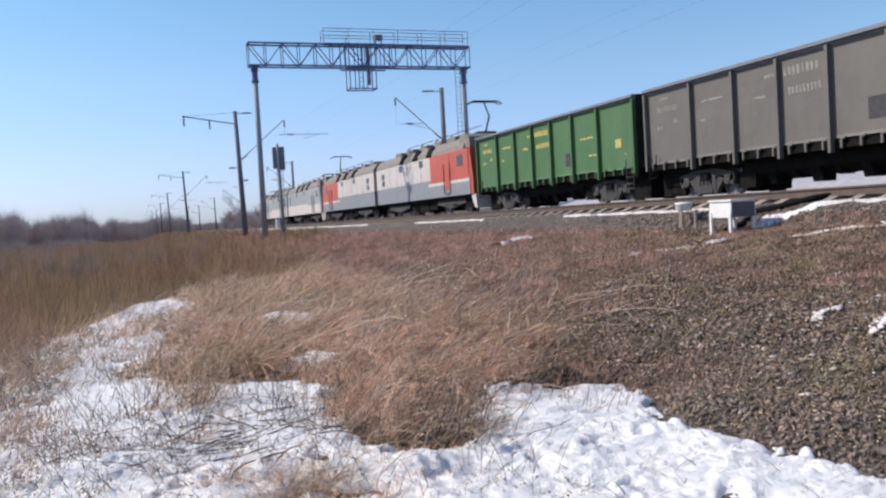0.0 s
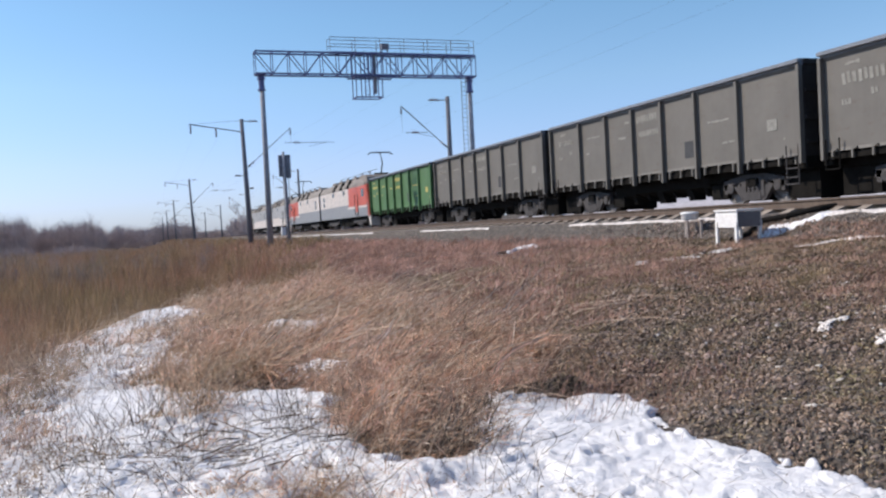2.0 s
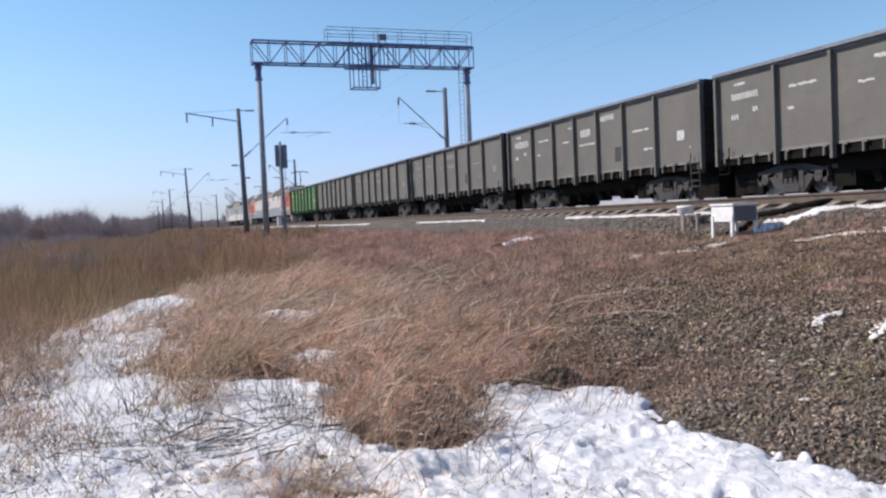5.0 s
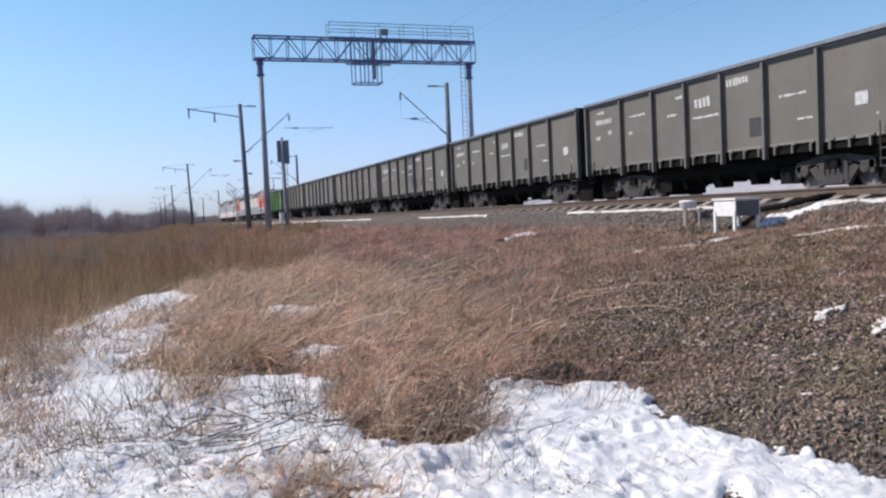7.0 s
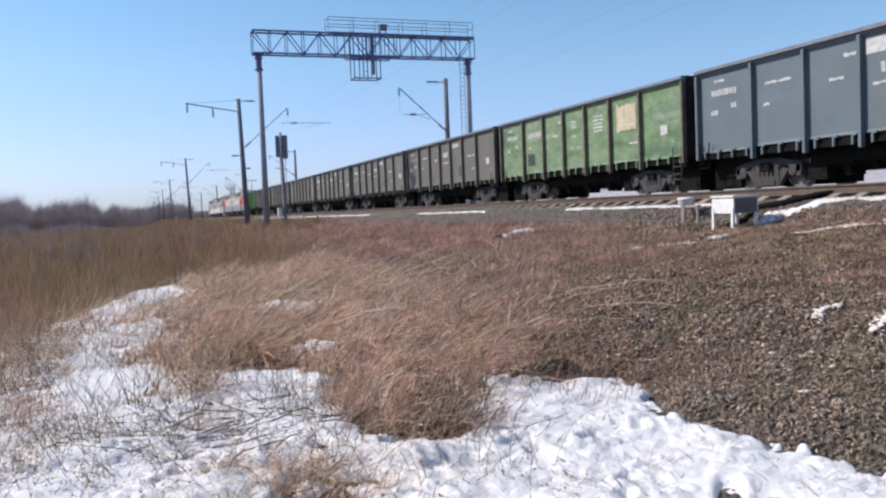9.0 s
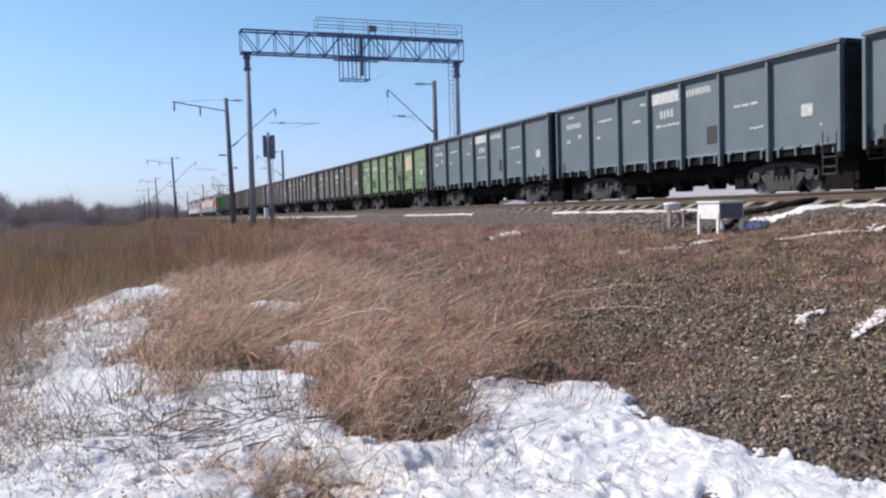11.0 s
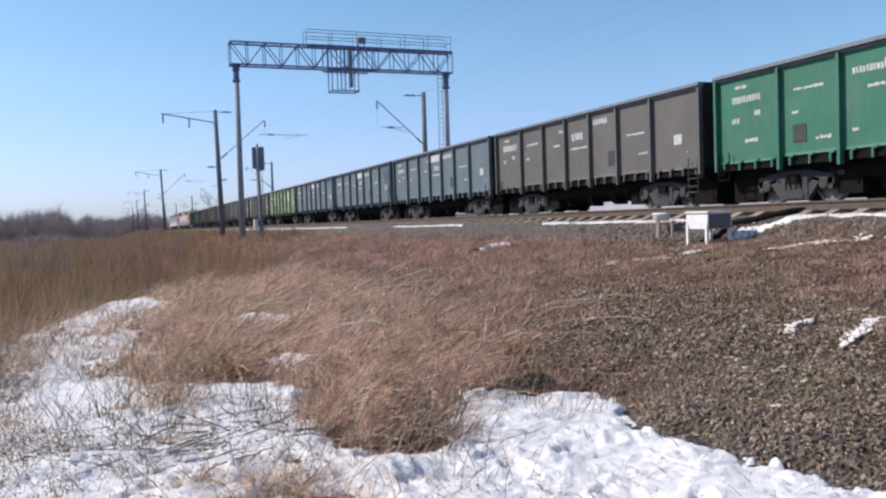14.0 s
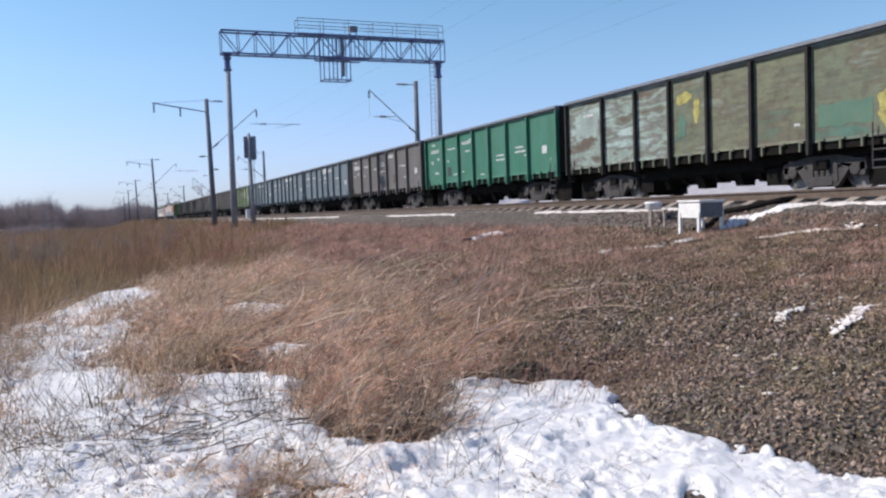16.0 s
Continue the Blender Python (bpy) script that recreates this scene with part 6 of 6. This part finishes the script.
# leafy dead weeds: a fan of stalks with shrivelled leaves along them
def weed_bushes(spots, mat, label):
    vs, fs, at, lv, lf, lat = [], [], 0, [], [], 0
    for cx, cy, r, h, n in spots:
        px, py = RNG.normal(cx, r * 0.45, n), RNG.normal(cy, r * 0.6, n)
        pz = heights(px, py)
        long = h * RNG.uniform(0.45, 1.15, n)
        v, f = strands(px, py, pz, long, RNG.uniform(0.0018, 0.0042, n), RNG.uniform(0, 6.28, n), RNG.uniform(0.75, 1.5, n), RNG.uniform(0.0, 0.35, n))
        vs.append(v)
        fs.append(f + at)
        at += len(v)
        k = RNG.randint(0, n, n * 7)
        joint = RNG.randint(1, 6, n * 7)
        p = v.reshape(n, 6, 2, 3)[k, joint].mean(1) + RNG.normal(0, 0.022, (n * 7, 3))
        v, f = bits(p[:, 0], p[:, 1], p[:, 2], RNG.uniform(0.012, 0.05, n * 7), RNG.uniform(0.004, 0.011, n * 7))
        lv.append(v)
        lf.append(f + lat)
        lat += len(v)
    stuff("weed_bushes", np.concatenate(vs), np.concatenate(fs), mat, label, "weeds")
    stuff("weed_leaves", np.concatenate(lv), np.concatenate(lf), mat, label.replace("stalks", "leaves"), "weeds")


weed_bushes([(-1.45, 10.6, 0.45, 0.6, 110), (-1.15, 9.7, 0.5, 0.6, 190), (-0.95, 8.8, 0.42, 0.5, 150), (-0.7, 10.4, 0.4, 0.45, 35), (-1.35, 8.9, 0.4, 0.55, 130), (-1.6, 7.8, 0.4, 0.5, 120),
             (-0.9, 6.7, 0.28, 0.42, 70), (-0.75, 6.2, 0.22, 0.35, 50), (-1.3, 6.2, 0.3, 0.4, 60), (-0.8, 5.6, 0.25, 0.3, 60), (-0.4, 5.95, 0.2, 0.3, 35), (-1.1, 5.3, 0.25, 0.3, 50), (0.05, 5.35, 0.2, 0.2, 40), (-0.35, 5.1, 0.2, 0.2, 35), (-0.2, 11.6, 0.45, 0.45, 30), (0.0, 12.8, 0.5, 0.5, 35), (0.5, 13.2, 0.5, 0.55, 90), (-0.3, 14.8, 0.6, 0.5, 70)],
            M_BUSH, "grey-brown dead weed stalks standing in the snow")
weed_bushes([(0.15, 8.9, 0.35, 0.5, 120), (0.3, 8.0, 0.3, 0.5, 130), (0.4, 7.2, 0.26, 0.45, 110), (0.55, 9.4, 0.4, 0.55, 140), (0.9, 8.4, 0.3, 0.4, 90), (1.55, 7.2, 0.25, 0.35, 70), (1.35, 5.9, 0.14, 0.32, 45), (1.5, 5.25, 0.12, 0.3, 45),
             (2.1, 5.6, 0.15, 0.32, 45), (2.4, 6.05, 0.22, 0.38, 60), (2.85, 6.2, 0.25, 0.35, 60), (0.35, 4.95, 0.18, 0.16, 50), (0.75, 4.6, 0.25, 0.15, 80)],
            M_GRASS, "straw-brown dead weed stalks at the edge of the grass")

m = 150
bx, by = RNG.normal(0.5, 0.45, m), RNG.normal(5.95, 0.42, m)
bz = np.array([ground_z(a, b) + max(0.0, snow_depth(a, b)) for a, b in zip(bx, by)])
v, f = strands(bx, by, bz, RNG.uniform(0.2, 0.75, m), RNG.uniform(0.005, 0.012, m), RNG.normal(0.2, 0.7, m) + math.pi * (RNG.rand(m) < 0.5), RNG.uniform(0.02, 0.3, m), RNG.uniform(0.0, 0.3, m))
stuff("fallen_twigs", v, f, M_TWIG, "dark twigs bent down over the snow", "twigs")

# long stalks that the wind has laid over towards the bank
m = 170
bx, by = RNG.uniform(1.2, 4.3, m), RNG.uniform(6.8, 13.0, m)
v, f = strands(bx, by, heights(bx, by) + 0.12 + 0.2 * RNG.rand(m), RNG.uniform(0.6, 1.5, m), RNG.uniform(0.006, 0.012, m), RNG.normal(0.15, 0.45, m), RNG.uniform(0.15, 0.6, m), RNG.uniform(0.0, 0.35, m))
stuff("laid_straws", v, f, M_STRAW, "long pale stalks laid over by the wind", "grass")

# dark stalks that fan out from the foot of the tuft
m = 260
bx, by = RNG.normal(1.85, 0.22, m), RNG.normal(5.25, 0.2, m)
v, f = strands(bx, by, heights(bx, by), RNG.uniform(0.15, 0.5, m), RNG.uniform(0.004, 0.009, m), RNG.normal(-0.5, 0.8, m), RNG.uniform(0.5, 1.3, m), RNG.uniform(0.0, 0.5, m))
stuff("tuft_stalks", v, f, M_TWIG, "dark stalks at the foot of the grass tuft", "twigs")
m = 150
bx, by = RNG.uniform(2.0, 3.1, m), RNG.normal(5.95, 0.14, m)
bz = np.array([ground_z(a, b) + max(0.0, snow_depth(a, b)) - 0.01 for a, b in zip(bx, by)])
v, f = strands(bx, by, bz, RNG.uniform(0.1, 0.36, m), RNG.uniform(0.003, 0.007, m), RNG.uniform(0, 6.28, m), RNG.uniform(0.5, 1.5, m), RNG.uniform(0.0, 0.4, m))
stuff("edge_twigs", v, f, M_TWIG, "dark twigs along the edge of the snow", "twigs")

# dark bits laid as the shadow of the step above the snow's edge
m = 2600
bx = RNG.uniform(2.5, 3.45, m)
by = 6.2 + 0.05 * np.sin(bx * 9) + RNG.normal(0, 0.07, m)
v, f = bits(bx, by, heights(bx, by) + 0.02 + 0.05 * RNG.rand(m), RNG.uniform(0.02, 0.07, m), RNG.uniform(0.01, 0.03, m))
stuff("damp_edge", v, f, M_MOSS_SHADE, "dark bits that stand in for the step's shadow above the snow", "soil")

# trampled straw near the camera
n = 1500
bx, by = RNG.normal(0.75, 0.4, n), RNG.normal(4.55, 0.35, n)
bz = np.array([ground_z(a, b) + max(0.0, snow_depth(a, b)) + 0.006 for a, b in zip(bx, by)])
v, f = blades(bx, by, bz, RNG.uniform(0.06, 0.30, n), RNG.uniform(0.002, 0.005, n), RNG.uniform(0.7, 1.0, n), (0.2, 0.0))
v[:, 2] -= 0.5 * (v[:, 2] - np.repeat(bz, 7))
stuff("trampled_straw", v, f, M_GRASS, "trampled yellow-brown straw on the snow", "grass")

# straw litter and dark bits on the snow
n = 3000
bx, by = RNG.uniform(-2.4, 3.5, n), 2.9 + 9.5 * RNG.rand(n) ** 1.3
bz = np.array([ground_z(a, b) + max(0.0, snow_depth(a, b)) + 0.004 for a, b in zip(bx, by)])
v, f = blades(bx, by, bz, RNG.uniform(0.03, 0.22, n), RNG.uniform(0.003, 0.007, n), RNG.uniform(0.8, 1.0, n), (0.1, 0.0))
v[:, 2] -= 0.45 * (v[:, 2] - np.repeat(bz, 7))
stuff("snow_litter", v, f, M_TWIG, "scattered bits of straw and twig on the snow", "litter")


# gravel
def stones(px, py, size, coarse=False):
    t = (1 + 5 ** 0.5) / 2
    ico = np.array([(-1, t, 0), (1, t, 0), (-1, -t, 0), (1, -t, 0), (0, -1, t), (0, 1, t), (0, -1, -t), (0, 1, -t), (t, 0, -1), (t, 0, 1), (-t, 0, -1), (-t, 0, 1)]) / 1.902
    tri = np.array([(0, 11, 5), (0, 5, 1), (0, 1, 7), (0, 7, 10), (0, 10, 11), (1, 5, 9), (5, 11, 4), (11, 10, 2), (10, 7, 6), (7, 1, 8), (3, 9, 4), (3, 4, 2), (3, 2, 6), (3, 6, 8), (3, 8, 9), (4, 9, 5), (2, 4, 11), (6, 2, 10), (8, 6, 7), (9, 8, 1)])
    if coarse:
        ico = np.array([(1.1, 0.2, 0), (-0.2, 1.1, 0.1), (-1.1, -0.1, 0), (0.1, -1.1, -0.1), (0.3, 0.2, 1.0), (-0.2, -0.3, -1.0)])
        tri = np.array([(0, 1, 4), (1, 2, 4), (2, 3, 4), (3, 0, 4), (1, 0, 5), (2, 1, 5), (3, 2, 5), (0, 3, 5)])
    n, k = len(px), len(ico)
    jit = RNG.uniform(0.45, 1.45, (n, k, 1))
    sc = np.stack([RNG.uniform(0.7, 1.3, n), RNG.uniform(0.6, 1.1, n), RNG.uniform(0.45, 0.85, n)], -1)[:, None, :]
    a = RNG.uniform(0, 6.28, n)
    c, s = np.cos(a), np.sin(a)
    p = ico[None] * jit * sc * size[:, None, None]
    tilt = RNG.uniform(-0.6, 0.6, n)[:, None]
    p = np.stack([p[..., 0], p[..., 1] * np.cos(tilt) - p[..., 2] * np.sin(tilt), p[..., 1] * np.sin(tilt) + p[..., 2] * np.cos(tilt)], -1)
    q = np.stack([p[..., 0] * c[:, None] - p[..., 1] * s[:, None], p[..., 0] * s[:, None] + p[..., 1] * c[:, None], p[..., 2]], -1)
    q += np.stack([px, py, heights(px, py) + size * 0.25], -1)[:, None, :]
    return q.reshape(-1, 3), (tri[None] + np.arange(n)[:, None, None] * k).reshape(-1, 3)


n = 150000
bx = 2.7 + 7.7 * RNG.rand(n)
by = 2.2 + 15 * RNG.rand(n) ** 1.35
keep = (RNG.rand(n) < np.clip(1.0 - (by - 1.55 * bx + 0.6 + 1.5 * np.clip((by - 7.5) / 3.0, 0, 1)) / 2.4, 0.10, 1.0)) & (bx < by * 1.35 + 0.6) & (bx > np.array([toe_of_bank(b) for b in by]) - 0.06)
keep &= np.array([noise.noise(Vector((a * 2.3, b * 2.3, 4.0))) + 0.6 * noise.noise(Vector((a * 7, b * 7, 1.0))) for a, b in zip(bx, by)]) > RNG.uniform(-0.62, 0.25, n)
bx, by = bx[keep], by[keep]
size = (0.005 + 0.027 * RNG.rand(len(bx)) ** 2.8) * np.minimum(1.0, 0.42 + 0.09 * by) + 0.0006 * by
close = by < 5.2
v, f = stones(bx[close], by[close], size[close])
stuff("coarse_gravel", v, f, M_STONE, "loose grey-brown crushed stone at the foot of the bank", "gravel")
v, f = stones(bx[~close], by[~close], size[~close], True)
stuff("loose_gravel", v, f, M_STONE, "loose grey-brown crushed stone on the bank", "gravel")
n = 2600
bx, by = RNG.uniform(0.3, 4.0, n), 2.8 + 2.6 * RNG.rand(n)
keep = np.array([snow_depth(a, b) > 0.0 for a, b in zip(bx, by)]) & (np.array([noise.noise(Vector((a * 2.2, b * 2.6, 33.0))) for a, b in zip(bx, by)]) > RNG.uniform(-0.1, 0.4, n))
bx, by = bx[keep], by[keep]
v, f = stones(bx, by, 0.006 + 0.026 * RNG.rand(len(bx)) ** 2.5)
v[:, 2] += 0.012
stuff("snow_clods", v, f, M_SNOW, "broken lumps of frozen snow", "snow")
n = 3200
bx, by = RNG.uniform(3.2, 8.5, n), RNG.uniform(2.6, 9.5, n)
keep = (bx < by * 1.35 + 0.6) & (bx > np.array([toe_of_bank(b) for b in by])) & (by < 1.55 * bx + 0.5)
bx, by = bx[keep], by[keep]
v, f = stones(bx, by, (0.012 + 0.026 * RNG.rand(len(bx)) ** 1.6) * (0.35 + 0.1 * by))
v[:, 2] += 0.008
stuff("gravel_clods", v, f, M_STONE, "larger broken stones and clods on the gravel bank", "gravel")
n = 5200
bx, by = RNG.uniform(-1.6, 2.2, n), RNG.uniform(3.6, 6.6, n)
keep = np.array([noise.noise(Vector((a * 1.8, b * 2.2, 91.0))) for a, b in zip(bx, by)]) > RNG.uniform(-0.15, 0.45, n)
bx, by = bx[keep], by[keep]
bz = np.array([ground_z(a, b) + max(0.0, snow_depth(a, b)) + 0.006 for a, b in zip(bx, by)])
v, f = bits(bx, by, bz, RNG.uniform(0.012, 0.06, len(bx)), RNG.uniform(0.004, 0.014, len(bx)))
stuff("trodden_litter", v, f, M_LITTER, "trodden leaf crumbs and straw on the snow", "litter")
n = 420
bx, by = RNG.uniform(3.6, 8.0, n), RNG.uniform(3.0, 8.5, n)
keep = (bx < by * 1.35 + 0.6) & (RNG.rand(n) < 0.03 + 0.62 * (bx > 4.5))
bx, by = bx[keep], by[keep]
v, f = stones(bx, by, 0.008 + 0.018 * RNG.rand(len(bx)) ** 2)
v[:, 2] += 0.012
stuff("pale_chips", v, f, M_CHIP, "pale stone chips and crusts of snow on the gravel", "gravel")
for pts, w in BROKEN:
    sx, sy = [], []
    for p, q in zip(pts, pts[1:]):
        k = int(math.dist(p, q) * 230) + 4
        t = RNG.rand(k)
        sx.append(p[0] + (q[0] - p[0]) * t + RNG.normal(0, w * 0.5, k))
        sy.append(p[1] + (q[1] - p[1]) * t + RNG.normal(0, w * 0.5, k))
    sx, sy = np.concatenate(sx), np.concatenate(sy)
    keep = np.array([noise.noise(Vector((a * 2.6, b * 2.6, 40.0))) for a, b in zip(sx, sy)]) > -0.34
    sx, sy = sx[keep], sy[keep]
    v, f = stones(sx, sy, RNG.uniform(0.3, 1.0, len(sx)) * (0.004 * sy + 0.012))
    v[:, 2] = heights(v[:, 0], v[:, 1]) * 0.7 + v[:, 2] * 0.3 + 0.034
    stuff("snow_remains", v, f, M_CRUST, "broken strip of old snow on the gravel", "snow")
n = 110
bx, by = RNG.uniform(4.0, 8.0, n), RNG.uniform(3.2, 8.0, n)
keep = (bx < by * 1.35 + 0.6) & (bx > by * 0.9)
bx, by = bx[keep], by[keep]
v, f = stones(bx, by, RNG.uniform(0.015, 0.04, len(bx)))
v[:, 2] = heights(v[:, 0], v[:, 1]) * 0.55 + v[:, 2] * 0.45 + 0.016
stuff("snow_crumbs", v, f, M_CHIP, "crumbs of hard snow lying on the gravel", "snow")
n = 20000
bx, by = np.where(RNG.rand(n) < 0.6, RNG.uniform(10.2, 11.4, n), RNG.uniform(11.4, 19.2, n)), 4 + 60 * RNG.rand(n) ** 1.5
v, f = stones(bx, by, RNG.uniform(0.014, 0.026, n) + 0.0003 * by, True)
v[:, 2] -= 0.022
stuff("ballast_stones", v, f, M_BALLAST, "crushed stone ballast between the sleepers", "gravel")


# distant woodland
def bare_crown(vs, fs, base, h, spread, twigs, width):
    base = np.array(base)
    for k in range(twigs):
        u = RNG.rand()
        a = RNG.uniform(0, 6.28)
        start = base + np.array([math.cos(a + 2) * spread * 0.5 * RNG.rand(), math.sin(a + 2) * spread * 0.5 * RNG.rand(), h * (0.02 + 0.55 * u)])
        out = spread * RNG.uniform(0.2, 1.0)
        rise = 0.02 + 0.55 * u + RNG.uniform(0.12, 0.42)
        tip = base + np.array([math.cos(a) * out, math.sin(a) * out, h * rise]) * np.array([1.25 - rise * 0.75, 1.25 - rise * 0.75, 1.0])
        mid = (start + tip) / 2 + RNG.normal(0, 0.05 * h, 3)
        side = np.array([math.sin(a + 1), -math.cos(a + 1), 0.2]) * width
        i = len(vs)
        vs += [start - side, start + side, mid - side * 0.7, mid + side * 0.7, tip]
        fs += [(i, i + 1, i + 3), (i, i + 3, i + 2), (i + 2, i + 3, i + 4)]
    i = len(vs)
    r = 0.02 * h
    vs += [base + np.array([-r, 0, -0.5]), base + np.array([r, 0, -0.5]), base + np.array([r * 0.4, 0, h * 0.7]), base + np.array([-r * 0.4, 0, h * 0.7])]
    fs += [(i, i + 1, i + 2), (i, i + 2, i + 3)]


def treeline(x, y):
    """How high the woods stand in the direction of x, y, as a share."""
    a = x / y
    crowns = 0.10 * noise.noise(Vector((a * 60, 0.0, 71.0))) + 0.07 * noise.noise(Vector((a * 190, 0.0, 72.0)))
    gaps = sum(d * math.exp(-((a - c) / 0.006) ** 2) for c, d in ((-0.110, 0.35), (-0.038, 0.2)))
    return 1.12 + 0.22 * smooth(-0.108, -0.120, a) + crowns - gaps - 0.15 * smooth(-0.016, -0.006, a)


def woods(n, place, hr, twigs, width):
    vs, fs = [], []
    for _ in range(n):
        x, y = place()
        h = RNG.uniform(*hr) * treeline(x, y)
        bare_crown(vs, fs, (x, y, ground_z(x, y) - 0.2), h, h * 0.42, twigs, width)
    return np.array(vs), np.array(fs)


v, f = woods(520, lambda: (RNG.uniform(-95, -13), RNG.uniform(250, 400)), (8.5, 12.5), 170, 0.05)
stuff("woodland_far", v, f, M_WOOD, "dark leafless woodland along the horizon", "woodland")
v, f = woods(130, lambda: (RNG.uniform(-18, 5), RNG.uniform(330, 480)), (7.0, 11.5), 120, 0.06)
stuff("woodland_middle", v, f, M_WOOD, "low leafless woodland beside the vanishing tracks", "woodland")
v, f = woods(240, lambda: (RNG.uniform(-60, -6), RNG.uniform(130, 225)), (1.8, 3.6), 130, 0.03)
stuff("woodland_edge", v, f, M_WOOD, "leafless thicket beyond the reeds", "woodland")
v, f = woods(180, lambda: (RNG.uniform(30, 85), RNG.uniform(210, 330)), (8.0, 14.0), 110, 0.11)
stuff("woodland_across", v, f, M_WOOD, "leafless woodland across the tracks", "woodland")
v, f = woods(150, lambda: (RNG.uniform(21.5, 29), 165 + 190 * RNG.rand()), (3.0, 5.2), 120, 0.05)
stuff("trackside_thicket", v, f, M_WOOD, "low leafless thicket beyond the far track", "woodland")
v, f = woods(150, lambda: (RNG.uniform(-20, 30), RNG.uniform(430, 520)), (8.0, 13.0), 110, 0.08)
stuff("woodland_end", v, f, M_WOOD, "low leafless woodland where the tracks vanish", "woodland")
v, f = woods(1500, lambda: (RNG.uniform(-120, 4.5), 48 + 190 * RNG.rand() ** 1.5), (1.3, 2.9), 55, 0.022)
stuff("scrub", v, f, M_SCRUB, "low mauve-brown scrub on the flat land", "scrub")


def bare_tree(x, y, h):
    t = thing("bare_tree", "tall leafless tree with thin upright branches", "tree", at=pose(x, y, ground_z(x, y)))
    bm = bmesh.new()
    rng = random.Random(3)

    def limb(p, d, length, r, level):
        q = p + d * length
        tube(bm, p, q, r, 6 if level < 2 else 4, r * 0.6, cap=False)
        if level < 4:
            for _ in range(3 if level < 3 else 2):
                nd = (d + Vector((rng.uniform(-0.6, 0.6), rng.uniform(-0.6, 0.6), rng.uniform(-0.1, 0.4)))).normalized()
                limb(p.lerp(q, rng.uniform(0.6, 1.0)), nd, length * rng.uniform(0.55, 0.8), r * 0.55, level + 1)
    limb(Vector((0, 0, -0.2)), Vector((0, 0, 1)), h * 0.36, 0.16, 0)
    part("branches", bm, M_WOOD, t)


bare_tree(23.2, 205, 13)
bare_tree(26.0, 212, 10)
bare_tree(-28, 190, 8)
bare_tree(6.4, 156, 7)

# ---------------------------------------------------------------- sleepers, the nearest as pieces
SLEEPER = sleeper_mesh()
STEP = 0.545
for track in (near_track, far_track):
    for k in range(150):
        part("sleeper", SLEEPER, None, track, at=pose(0, -14 + k * STEP, 0, 0, 0, random.uniform(-0.6, 0.6)))
    base = np.array([vtx.co[:] for vtx in SLEEPER.vertices])
    quads = np.array([p.vertices[:] for p in SLEEPER.polygons if len(p.vertices) == 4])
    rows = np.arange(150, 620)
    vv = (base[None] + np.stack([rows * 0, -14 + rows * STEP, rows * 0], -1)[:, None, :]).reshape(-1, 3)
    ff = (quads[None] + (np.arange(len(rows)) * len(base))[:, None, None]).reshape(-1, 4)
    ob = part("far_sleepers", big_mesh("far_sleepers", vv, ff), M_SLEEPER, track)
    tagged(ob, kind="stuff")


# ---------------------------------------------------------------- what moves
def motions():
    for n, w in enumerate(WAGONS):
        walk(w, [(t, on_track(FAR_X, wagon_y(n, t))) for t in range(0, 17)])
    for o, k in LOCOS:
        walk(o, [(t, on_track(FAR_X, REAR + SECTION * (k + 0.5) + run(t))) for t in range(0, 17)])
    for top in WAGONS + [o for o, k in LOCOS]:
        for bogie in [c for c in top.children if c.name.split(".")[0] == "bogie"]:
            for ws in [c for c in bogie.children if c.name.split(".")[0] == "wheelset"]:
                r = ws.location.z
                step = 80.0
                count = int(math.degrees(SPEED * 16 / r) / step) + 1
                y, z = ws.location.y, ws.location.z
                walk(ws, [(16 * i / count, pose(0, y, z, -math.degrees(run(16 * i / count) / r), 0, 0)) for i in range(count + 1)])


motions()
